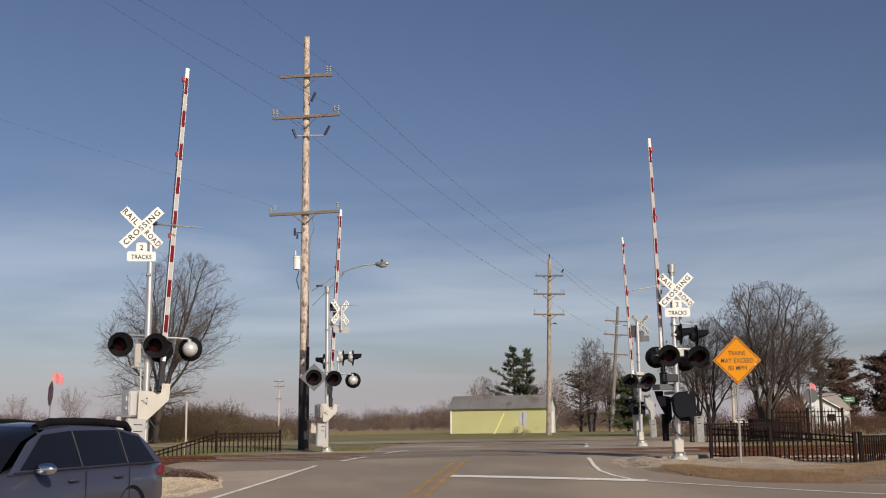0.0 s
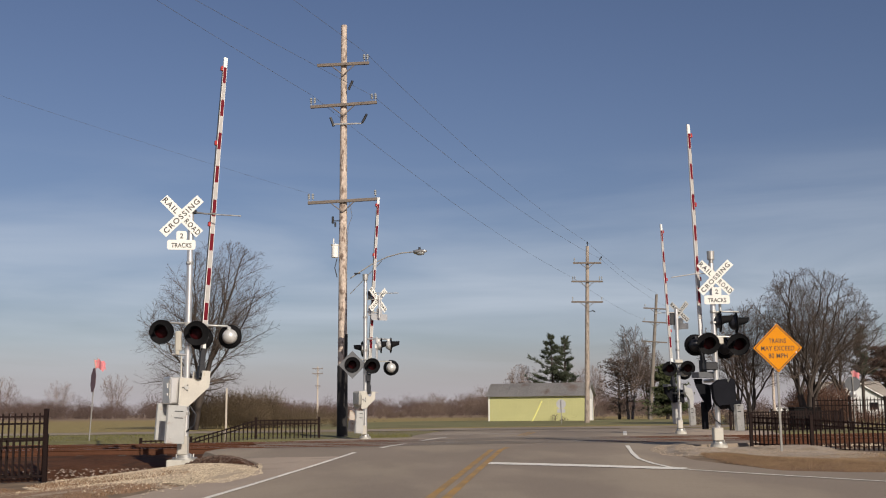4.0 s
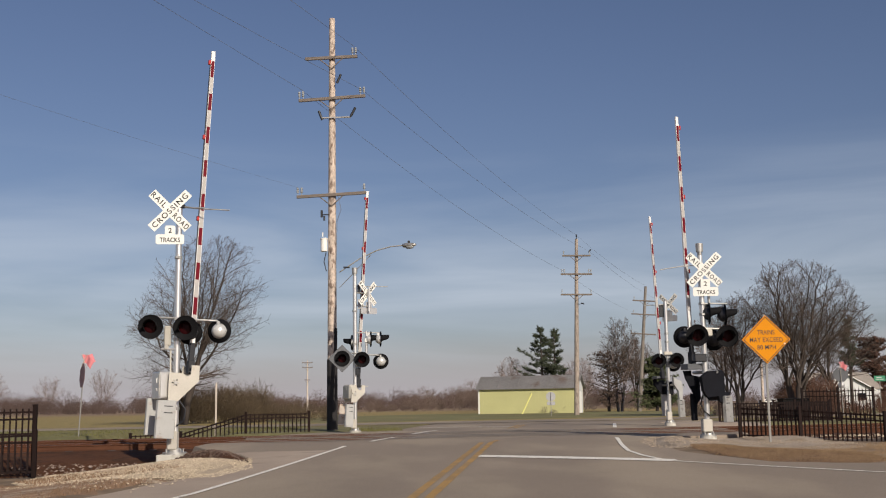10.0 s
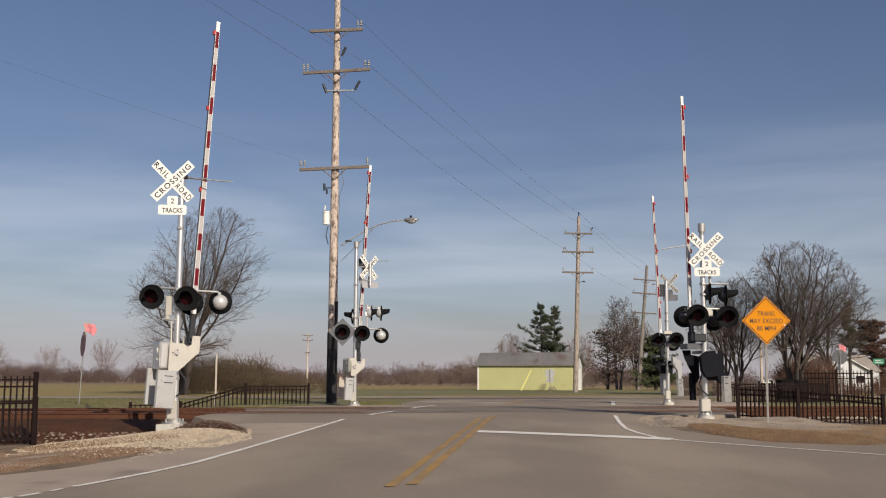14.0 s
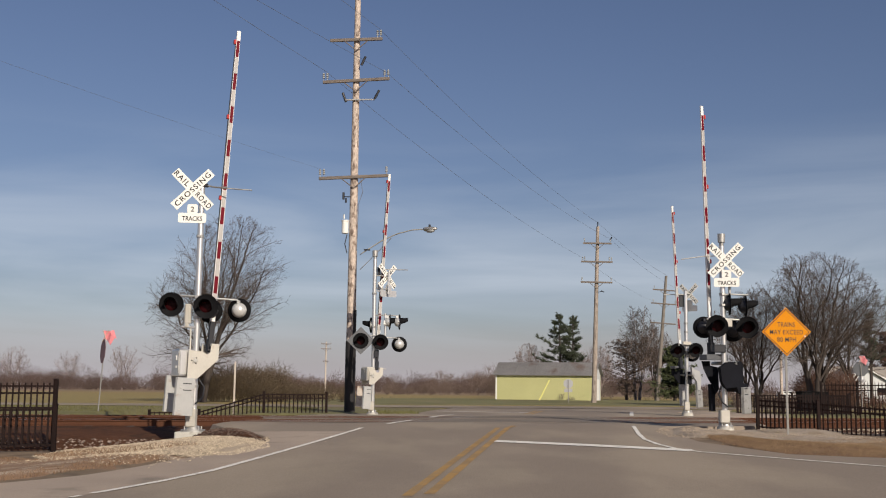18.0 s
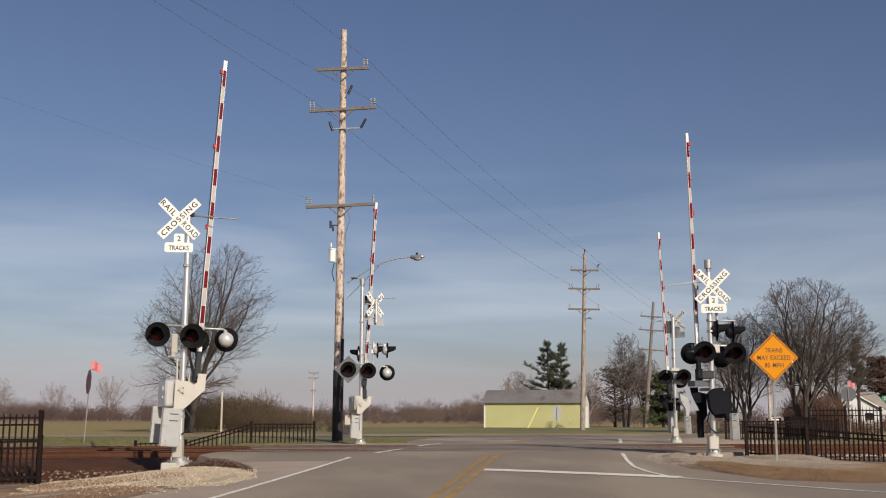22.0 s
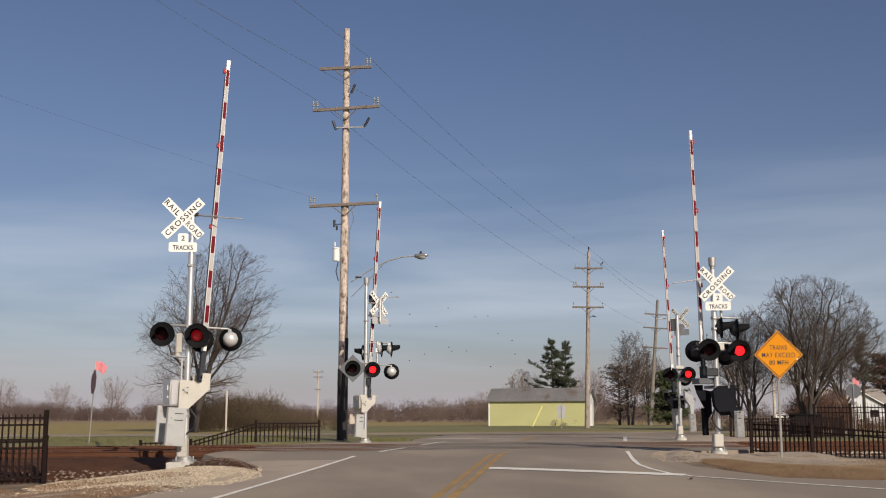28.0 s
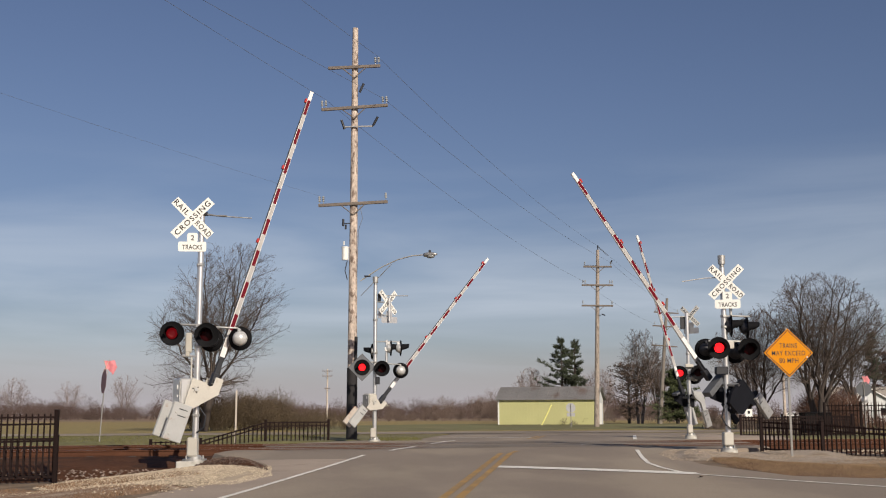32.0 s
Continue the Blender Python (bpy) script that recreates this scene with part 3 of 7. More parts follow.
def build_tracks():
    bed = thing("railway_bed", Matrix(), "rust-brown crushed stone ballast under two tracks", "railway bed", kind="structure")
    # ballast on either side of the road
    for s0, s1 in ((-130, -8.6), (7.6, 130)):
        g, vs = Geo(), []
        prof = [(-6.0, 0.05), (-5.0, 0.30), (-3.6, 0.44), (-2.0, 0.50), (-1.3, 0.53), (1.3, 0.53), (2.1, 0.50), (2.9, 0.53), (5.5, 0.53), (6.2, 0.5), (8.2, 0.3), (9.2, 0.2)]
        n = 150
        for i in range(n + 1):
            s = s0 + (s1 - s0) * i / n
            for q, z in prof:
                p = TRO + TRK * s + TRN * (q + 0.12 * noise.noise((s * 0.9, q, 3)))
                vs.append((p.x, p.y, z + 0.04 * noise.noise((s * 1.3, q * 1.3, 7))))
        k = len(prof)
        g.add(vs, [(i * k + j, (i + 1) * k + j, (i + 1) * k + j + 1, i * k + j + 1) for i in range(n) for j in range(k - 1)], True)
        part("ballast", g, BALLAST, bed, fix=False)
    rail_prof = [(-0.07, 0.0), (0.07, 0.0), (0.07, 0.02), (0.012, 0.04), (0.012, 0.12), (0.036, 0.135), (0.036, 0.17), (-0.036, 0.17), (-0.036, 0.135), (-0.012, 0.12), (-0.012, 0.04), (-0.07, 0.02)]
    R = Matrix(((TRK.x, TRN.x, 0, 0), (TRK.y, TRN.y, 0, 0), (0, 0, 1, 0), (0, 0, 0, 1)))
    tie_g = Geo().box((0, 0, 0), (0.22, 2.6, 0.17), ch=0.015)
    tie_me = tie_g.mesh("tie", TIE)
    for tr in (0.0, 4.2):
        tk = thing("railway_track", Matrix.Translation((TRO + TRN * tr).to_3d() + Vector((0, 0, 0.527))) @ R, "rusty steel railway track on dark wooden ties", "railway track", "tracks of the crossing")
        for q in (-0.754, 0.754):
            g = Geo()
            vs = []
            for s in (-130, 130):
                vs += [(s, q + a, b) for a, b in rail_prof]
            k = len(rail_prof)
            g.add(vs, [(i, (i + 1) % k, k + (i + 1) % k, k + i) for i in range(k)] + [tuple(range(k))[::-1], tuple(range(k, 2 * k))])
            rail = part("rail", g, RAIL_STEEL, tk)
            h = Geo()
            h.add([(-130, q - 0.026, 0.1715), (130, q - 0.026, 0.1715), (130, q + 0.026, 0.1715), (-130, q + 0.026, 0.1715)], [(0, 1, 2, 3)])
            part("rail_head", h, RAIL_TOP, rail, "bright worn running surface", fix=False)
        for s0, s1 in ((-30, -8.8), (7.9, 34)):
            s = s0
            while s < s1:
                ob = new("tie", tie_me)
                ob.parent = tk
                ob.matrix_basis = pose(s, random.uniform(-0.04, 0.04), -0.075 + random.uniform(-0.012, 0.004), 0, 0, random.uniform(-1, 1))
                s += 0.56


def stone_mesh(g, p, r):
    a = random.random() * 6.28
    vs = []
    for i in range(4):
        t = a + i * 1.571 + random.uniform(-0.3, 0.3)
        rr = r * random.uniform(0.7, 1.2)
        vs.append((p[0] + rr * math.cos(t), p[1] + rr * math.sin(t), p[2] + random.uniform(-0.1, 0.25) * r))
    top = (p[0] + random.uniform(-0.3, 0.3) * r, p[1] + random.uniform(-0.3, 0.3) * r, p[2] + r * random.uniform(0.6, 1.0))
    g.add(vs + [top], [(0, 1, 4), (1, 2, 4), (2, 3, 4), (3, 0, 4)])


def patch(outline, height, mat, name, label, zf=ground_z, cells=0.35):
    """A low heap inside a convex-ish outline, thinning out at its rim."""
    cx, cy = sum(p[0] for p in outline) / len(outline), sum(p[1] for p in outline) / len(outline)
    g, vs, rings = Geo(), [], 9
    n = len(outline) * 6
    ol = [Vector((*p, 0)) for p in outline]
    rim = []
    for i in range(len(ol)):
        a, b, c, d = ol[i - 1], ol[i], ol[(i + 1) % len(ol)], ol[(i + 2) % len(ol)]
        for j in range(6):
            t = j / 6
            rim.append(0.5 * ((2 * b) + (c - a) * t + (2 * a - 5 * b + 4 * c - d) * t * t + (3 * b - a - 3 * c + d) * t ** 3))
    for r in range(rings + 1):
        f = r / rings
        for p in rim:
            x, y = cx + (p.x - cx) * f, cy + (p.y - cy) * f
            x += 0.1 * noise.noise((x * 2, y * 2, 1)) * (f > 0)
            y += 0.1 * noise.noise((x * 2, y * 2, 5)) * (f > 0)
            up = height * (1 - f ** 2) + 0.03 * noise.noise((x * 2.2, y * 2.2, 0)) * (1 - f)
            vs.append((x, y, max(zf(x, y), road_z(x, y) if abs(x - road_x(y)) < 5.2 else -9) + up - (0.04 if r == rings else -0.004)))
    g.add(vs, [(r * n + i, r * n + (i + 1) % n, (r + 1) * n + (i + 1) % n, (r + 1) * n + i) for r in range(rings) for i in range(n)], True)
    ob = tagged(part(name, g, mat, fix=True), label, name.replace("_", " "), kind="structure")
    return ob


def inside(pt, poly):
    x, y, c = pt[0], pt[1], False
    for (x0, y0), (x1, y1) in zip(poly, poly[1:] + poly[:1]):
        if (y0 > y) != (y1 > y) and x < (x1 - x0) * (y - y0) / (y1 - y0) + x0:
            c = not c
    return c


MOUND_L = [(-3.85, 22.9), (-4.3, 25.6), (-5.2, 28.2), (-7.2, 28.6), (-8.8, 27.0), (-9.0, 24.4), (-7.6, 21.8), (-5.4, 20.7), (-4.2, 21.1)]
HEAP_L = [(-4.2, 24.6), (-4.5, 26.6), (-5.3, 28.8), (-6.8, 30.0), (-8.0, 29.4), (-6.6, 27.4), (-5.2, 25.6)]
BANK_R = [(6.6, 31.2), (7.4, 30.2), (9.0, 30.0), (10.8, 30.4), (11.4, 32.4), (10.4, 34.2), (9.2, 34.8), (7.6, 33.4)]
MOUND_R = [(5.6, 29.4), (5.5, 27.4), (6.2, 26.8), (7.6, 27.6), (9.2, 26.8), (11.5, 28.4), (10.4, 30.6), (9.6, 33.0), (8.2, 33.0), (6.3, 31.6)]


def heap_f(p, c, poly):
    """How far out towards the rim of a heap a point lies, from 0 to 1."""
    lo, hi = 0.02, 1.2
    for k in range(9):
        f = (lo + hi) / 2
        if inside((c[0] + (p[0] - c[0]) / f, c[1] + (p[1] - c[1]) / f), poly):
            hi = f
        else:
            lo = f
    return min(1.0, hi)


def scatter():
    for poly, cnt, stone_mat, hgt in ((MOUND_L, 44000, STONE, 0.03), (MOUND_R, 16000, STONE_DULL, 0.045), (BANK_R, 9000, STONE_DULL, 0.21)):
        g = Geo()
        xs, ys = [p[0] for p in poly], [p[1] for p in poly]
        cx, cy = sum(xs) / len(xs), sum(ys) / len(ys)
        k = 0
        while k < cnt:
            p = (random.uniform(min(xs) - 0.3, max(xs) + 0.3), random.uniform(min(ys) - 0.3, max(ys) + 0.3))
            if inside((cx + (p[0] - cx) / 1.07, cy + (p[1] - cy) / 1.07), poly):
                if noise.noise((p[0] * 0.8, p[1] * 0.8, 9)) < random.uniform(-1.0, 0.1) - 0.015 * (p[0] + 6.5) * (p[0] < 0):
                    k += 1
                    continue
                r = random.choice((0.008, 0.010, 0.012, 0.015, 0.022))
                f = heap_f(p, (cx, cy), poly)
                stone_mesh(g, (p[0], p[1], max(ground_z(*p), road_z(*p) if abs(p[0] - road_x(p[1])) < 5.2 else -9) + hgt * (1 - f ** 2)), r)
                k += 1
        tagged(part("gravel_stones", g, stone_mat, fix=False), "loose pale limestone stones on the verge", "gravel", kind="stuff")
    g = Geo()      # stray stones on the verge before the heap
    for i in range(45):
        y = random.uniform(22, 26)
        x = -3.9 + abs(random.gauss(0, 0.35)) + 0.12 * (y - 23)
        stone_mesh(g, (x, y, road_z(x, y)), random.choice((0.008, 0.011, 0.014)))
    for i in range(2200):
        x = random.uniform(-14, -4.4)
        y = 21.6 - 0.35 * (x + 6) * (x < -6) - abs(random.gauss(0, 1.3))
        if x < road_x(y) + lerp_table(EDGE_L, y) + 0.5:
            stone_mesh(g, (x, y, max(ground_z(x, y), road_z(x, y) if abs(x - road_x(y)) < 5.2 else -9) + 0.02), random.choice((0.015, 0.02, 0.03)))
    tagged(part("gravel_stones", g, STONE, fix=False), "pale stones strewn over the brown verge", "gravel", kind="stuff")
    g = Geo()      # dark stones on the heap beside the road
    c = (sum(p[0] for p in HEAP_L) / len(HEAP_L), sum(p[1] for p in HEAP_L) / len(HEAP_L))
    for i in range(6000):
        p = (random.uniform(-8.2, -4.0), random.uniform(24.2, 30.2))
        if inside((c[0] + (p[0] - c[0]) / 1.1, c[1] + (p[1] - c[1]) / 1.1), HEAP_L):
            f = heap_f(p, c, HEAP_L)
            stone_mesh(g, (*p, max(ground_z(*p), road_z(*p) if abs(p[0] - road_x(p[1])) < 5.2 else -9) + 0.14 * (1 - f * f)), random.choice((0.02, 0.03, 0.04)))
    tagged(part("ballast_stones", g, STONE_DARK, fix=False), "dark stones on the ballast heap", "ballast", kind="stuff")
    g = Geo()      # pale stones strewn behind the fence
    for i in range(2600):
        x = random.uniform(10.5, 24)
        y = 31.2 + 0.43 * (x - 10.5) + random.gauss(0.5, 0.5)
        stone_mesh(g, (x, y, ground_z(x, y)), random.choice((0.03, 0.04, 0.055)))
    tagged(part("gravel_stones", g, STONE_DULL, fix=False), "loose pale stones behind the iron fence", "gravel", kind="stuff")
    g = Geo()      # pale stones on the ballast shoulder behind the fence
    for i in range(3800):
        sx_, q = random.uniform(8.0, 26.0), random.uniform(-5.4, -1.7)
        if noise.noise((sx_ * 0.5, q * 0.9, 4)) < random.uniform(-0.4, 0.4):
            continue
        p = TRO + TRK * sx_ + TRN * q
        z = 0.30 + 0.14 * sstep(-5.0, -3.6, q) + 0.06 * sstep(-3.6, -2.0, q)
        stone_mesh(g, (p.x, p.y, z), random.uniform(0.03, 0.065))
    tagged(part("gravel_stones", g, STONE, fix=False), "pale stones scattered over the brown ballast", "gravel", kind="stuff")
    g = Geo()      # coarser stones along the foot of the ballast
    for i in range(5200):
        s = random.choice((random.uniform(-32, -9), random.uniform(7, 34)))
        q = random.choice((random.uniform(-6.4, -5.0), random.uniform(-6.0, -4.6)))
        p = TRO + TRK * s + TRN * q
        z = 0.05 + 0.25 * sstep(-6.0, -5.0, q) + 0.10 * sstep(-5.0, -4.0, q)
        stone_mesh(g, (p.x, p.y, z), random.uniform(0.02, 0.045))
    tagged(part("ballast_stones", g, STONE_GREY, fix=False), "loose brown-grey ballast stones beside the track", "ballast", kind="stuff")


def tufts(area, count, mat, h, name, label, clump=0.5, heap=None, wide=1.0, seed=2, lie=1.0):
    """Thin bent blades inside an outline."""
    g = Geo()
    xs, ys = [p[0] for p in area], [p[1] for p in area]
    k = 0
    while k < count:
        x, y = random.uniform(min(xs), max(xs)), random.uniform(min(ys), max(ys))
        if not inside((x, y), area) or noise.noise((x * 1.4, y * 1.4, seed)) < random.uniform(-0.6, clump) - 0.25:
            continue
        z = max(ground_z(x, y), -1)
        if heap:
            z += heap[2] * (1 - heap_f((x, y), heap[0], heap[1]) ** 2)
        hh, a, w = h * random.uniform(0.4, 1.15), random.random() * 6.283, random.uniform(0.004, 0.009) * wide
        bx, by = math.cos(a) * hh * random.uniform(0.2, 0.8) * lie, math.sin(a) * hh * random.uniform(0.2, 0.8) * lie
        g.add([(x - w, y, z - 0.01), (x + w, y, z - 0.01), (x + bx * 0.4 + w * 0.7, y + by * 0.4, z + hh * 0.7), (x + bx * 0.4 - w * 0.7, y + by * 0.4, z + hh * 0.7), (x + bx, y + by, z + hh)],
              [(0, 1, 2, 3), (3, 2, 4)])
        k += 1
    tagged(part(name, g, mat, fix=False), label, "grass", kind="stuff")


build_ground()
build_roads()
build_tracks()
patch(MOUND_L, 0.025, GRAVEL, "gravel_bed", "pale limestone gravel heaped round the signal base", zf=ground_z)
patch(HEAP_L, 0.14, BALLAST, "ballast_heap", "dark brown ballast heaped at the edge of the road", zf=ground_z)
patch([(8.9, 44.6), (11.5, 44.7), (14.2, 46.5), (14.5, 52), (13, 54), (10.5, 53.5)], 0.03, ASPHALT_OLD, "gravel_apron", "tan gravelly ground behind the far signal", zf=ground_z)
patch(BANK_R, 0.20, GRAVEL_DULL, "gravel_bed", "gravel banked against the edge of the crossing", zf=ground_z)
patch(MOUND_R, 0.04, GRAVEL_DULL, "gravel_bed", "pale gravel island round the signal base", zf=ground_z)


# ---- crossing signals ----
LEDS, GATES = [], []


def lamp(par, pos, yaw, side=None, led=None, diamond=False, tilt=0.0, hood=True, dome=None):
    """A flashing-light unit on its round background; it faces -y, turned by yaw."""
    m = pose(*pos, tilt, 0, yaw)
    g = Geo()
    g.spin([(0.0, 0.0), (0.295, 0.0), (0.305, -0.012), (0.305, 0.008), (0.0, 0.012)], n=28)
    unit = part("signal_lamp", g, BLACK_PAINT, par, "round black lamp background", m)
    if diamond:
        s = 0.54
        d = Geo().prism([(0, -s), (s, 0), (0, s), (-s, 0)], 0.016, 0.03)
        part("backplate", d, PLATE_GREY, unit, "grey metal diamond plate")
    if hood:
        h = Geo()
        vs, n = [], 22
        for rr, out in ((0.166, 0.0), (0.170, 1.0), (0.163, 1.0), (0.158, 0.0)):
            for i in range(n + 1):
                a = -0.22 * math.pi + 1.44 * math.pi * i / n
                vs.append((rr * math.cos(a), -out * (0.34 if math.sin(a) > 0.1 else 0.05 + 0.29 * sstep(-0.55, 0.1, math.sin(a))) * (0.9 + 0.1 * math.sin(a)), rr * math.sin(a)))
        h.add(vs, [(j * (n + 1) + i, j * (n + 1) + i + 1, (j + 1) * (n + 1) + i + 1, (j + 1) * (n + 1) + i) for j in range(3) for i in range(n)], True)
        part("hood", h, BLACK_PAINT, unit)
    ln = Geo().spin([(0.0, -0.022), (0.10, -0.018), (0.15, -0.006), (0.155, -0.002)], n=20)
    part("lens", ln, LENS_RED, unit, "dark red lens")
    hs = Geo().spin([(0.19, 0.012), (0.19, 0.05), (0.165, 0.12), (0.12, 0.175), (0.06, 0.205), (0.0, 0.21)], n=20)
    hs.box((0, 0.09, 0.2), (0.06, 0.12, 0.09), ch=0.01)
    hs.cyl((-0.2, 0.05, 0.0), (-0.16, 0.05, 0.0), 0.025, n=8)
    part("housing", hs, dome or DOME_GREY, unit, "domed lamp housing")
    if side is not None:
        e = Geo().spin([(0.0, -0.012), (0.08, -0.010), (0.138, 0.0), (0.0, 0.004)], n=20)
        ob = part("led_array", e, led, unit, "red light-emitting disc")
        LEDS.append((ob, side))
    return unit


def crossbuck(par, pos, yaw, size=1.0):
    m = pose(*pos, 0, 0, yaw) @ Matrix.Diagonal((size, 1, size, 1))
    bl, bw = 1.29, 0.24
    cb = part("crossbuck", Geo().box((0, 0.012, 0), (0.1, 0.02, 0.1), ch=0.003), SIGN_BACK, par, "white crossed sign boards with black words", m)
    for a, y in ((45, 0.0), (-45, -0.007)):
        g = Geo().box((0, 0, 0), (bl, 0.004, bw), ch=0.001)
        b = part("blade", g, SIGN_WHITE, cb, "", pose(0, y, 0, 0, a, 0))
    f = -0.0105
    ink = [("RAIL", pose(-0.275, -0.0035, 0.275, 0, 45, 0), 0.47), ("ROAD", pose(0.275, -0.0035, -0.275, 0, 45, 0), 0.49), ("CROSSING", pose(0, f, 0, 0, -45, 0), 1.16)]
    for txt, mm, wd in ink:
        words("lettering", txt, wd, 0.14, SIGN_BLACK, cb, mm, 1.25)
    return cb


def rounded(w, h, r, up=0.0):
    pts = []
    for cx, cz, a0 in ((w / 2 - r, h / 2 - r, 0), (r - w / 2, h / 2 - r, 90), (r - w / 2, r - h / 2, 180), (w / 2 - r, r - h / 2, 270)):
        pts += [(cx + r * math.cos(radians(a0 + k * 22.5)), up + cz + r * math.sin(radians(a0 + k * 22.5))) for k in range(5)]
    return pts


def tracks_plate(par, pos, yaw, blank=False):
    m = pose(*pos, 0, 0, yaw)
    mt = SIGN_BACK if blank else SIGN_WHITE
    pl = part("tracks_plate", Geo().prism(rounded(0.70, 0.25, 0.05), -0.002, 0.002).prism(rounded(0.26, 0.24, 0.05, 0.23), -0.0025, 0.0015), mt, par,
              "bare metal sign plate" if blank else "white plate that gives the number of tracks", m)
    if not blank:
        words("lettering", "TRACKS", 0.50, 0.12, SIGN_BLACK, pl, pose(0, -0.004, -0.015))
        words("lettering", "2", 0.085, 0.13, SIGN_BLACK, pl, pose(0, -0.004, 0.225))
    return pl


def gate(par, pivot, yaw, s, reach, plate_mat, weight_mat, rear_mat, rest, arm_from=0.95, wide=0.42, arm_x=0.4, arm_y=0.0, weight=(0.48, 0.92, -0.90), hook=1.0, near=None, near_mat=None, far=None, front_x=0.20, rear=(0.20, 0.46, 0.90, -0.84), flange=(0.31, 0.33, 0.58, 0.10)):
    """The swinging part: two cranked side plates with counterweights, and the striped arm."""
    gp = Geo()
    poly = [(-0.17, 0.24), (0.18, 0.24), (0.30, 0.17), (0.38, 0.22), (0.40, 0.45), (0.60, 0.45), (0.60, 0.06), (0.09, -0.46), (-0.15, -0.46)]
    poly = [(s * x * hook, z * hook) for x, z in poly]
    for y in ((-wide, wide) if near is None else (wide,)):
        gp.prism(far or poly, y - 0.012, y + 0.012)
        if far:
            continue
        gp.prism([(s * x * hook, z * hook) for x, z in ((0.42, 0.45), (0.60, 0.45), (0.60, 0.40), (0.42, 0.40))], y, y * 0.55)
    if not far:
        gp.box((s * 0.50, 0, 0.30), (0.16, 2 * wide, 0.02), ch=0.004)
    sw = part("gate", gp, plate_mat, par, "cranked steel gate side plates")
    if near:
        np_ = part("side_plate", Geo().prism(near, -wide - 0.05, -wide + 0.05), near_mat, sw, "rounded steel side plate")
        part("top_flange", Geo().box((s * flange[0], wide * 0.5, flange[1]), (flange[2], 0.3, flange[3]), ch=0.01), PLATE_GREY, sw, "dark grey top flange")
    for i in range(0 if near else 6):
        a = i * math.pi / 3
        part("bolt", Geo().cyl((0.075 * math.cos(a), -wide - 0.03, 0.075 * math.sin(a)), (0.075 * math.cos(a), -wide - 0.01, 0.075 * math.sin(a)), 0.018, n=6), DARK_PLASTIC if i % 2 else GALV, sw)
    part("pivot", Geo().cyl((0, -wide - 0.05, 0), (0, wide + 0.05, 0), 0.045, n=14), GALV, sw)
    wt = Geo()
    for i in range(3):
        wt.box((s * -front_x, -wide - 0.04 - 0.035 * i, weight[2]), (weight[0] - 0.01 * i, 0.033, weight[1]), ch=0.008)
    w1 = part("counterweight", wt, weight_mat, sw, "stacked grey counterweight plates")
    for z in (-0.58, -0.74):
        part("slot", Geo().box((s * (0.04 - front_x), -wide - 0.128, z + weight[2] + 0.9), (weight[0] * 0.45, 0.004, 0.022), ch=0.001), DARK_PLASTIC, w1)
    for z in (-1.22, -0.68):
        part("bolt", Geo().cyl((s * -0.32, -wide - 0.15, z), (s * -0.32, -wide - 0.1, z), 0.024, n=6), GALV, w1)
    wt = Geo()
    for i in range(3):
        wt.box((s * -rear[0], wide + 0.04 + 0.035 * i, rear[3]), (rear[1], 0.033, rear[2]), ch=0.008)
    part("counterweight", wt, rear_mat, sw, "stacked counterweight plates")
    # arm
    ax, ay = s * arm_x, arm_y
    clamp = Geo().box((ax, ay, 0.42), (0.17, 0.16, 0.34), ch=0.015).box((ax, ay, 0.75), (0.13, 0.09, 0.55), ch=0.012)
    part("clamp", clamp, DARK_PLASTIC, sw, "dark arm clamp")
    top = reach
    g = Geo()

    def ring(z, ex=0.0):
        k = 1 - 0.25 * (z - arm_from) / (top - arm_from)
        w, d = 0.066 * k + ex, 0.028 * k + ex
        return [(ax - w, ay - d, z), (ax + w, ay - d, z), (ax + w, ay + d, z), (ax - w, ay + d, z)]

    vs, zs = [], [arm_from + (top - arm_from) * i / 8 for i in range(9)]
    for z in zs:
        vs += ring(z)
    g.add(vs, [(4 * i + j, 4 * i + (j + 1) % 4, 4 * i + 4 + (j + 1) % 4, 4 * i + 4 + j) for i in range(8) for j in range(4)])
    g.add(vs[:4], [(0, 3, 2, 1)])
    g.add(vs[-4:], [(0, 1, 2, 3)])
    arm = part("arm", g, ARM_WHITE, sw, "long tapered white arm with red stripes")
    z = top - 0.27
    while z - 0.894 > arm_from + 0.1:
        for mt, nm in ((ARM_RED, "red_stripe"), (ARM_GREY, "grey_stripe")):
            g = Geo()
            for zz, o in ((z - 0.445, 0), (z - 0.002, 4)):
                k = 1 - 0.25 * (zz - arm_from) / (top - arm_from)
                w, d = 0.053 * k, 0.028 * k + 0.003
                g.v += [(ax - w, ay - d, zz), (ax + w, ay - d, zz), (ax + w, ay + d, zz), (ax - w, ay + d, zz)]
            vv, g.v = g.v, []
            g.add(vv, [(j, (j + 1) % 4, 4 + (j + 1) % 4, 4 + j) for j in range(4)] + [(3, 2, 1, 0), (4, 5, 6, 7)])
            part(nm, g, mt, arm)
            z -= 0.447
    part("arm_cable", Geo().tube([(ax - s * 0.075, ay, arm_from), (ax - s * 0.075, ay, top - 2.0), (ax - s * 0.06, ay, top - 0.3)], 0.012, 6), DARK_PLASTIC, arm)
    for d in (0.32, 2.35, 4.5):
        k = 1 - 0.25 * (top - d - arm_from) / (top - arm_from)
        part("arm_light", Geo().box((ax - s * (0.066 * k + 0.035), ay, top - d), (0.06, 0.09, 0.12), ch=0.012), LENS_TIP, arm, "small red arm light")
    sw.matrix_basis = pose(*pivot, 0, s * rest, yaw)
    GATES.append((sw, pivot, yaw, s))
    return sw


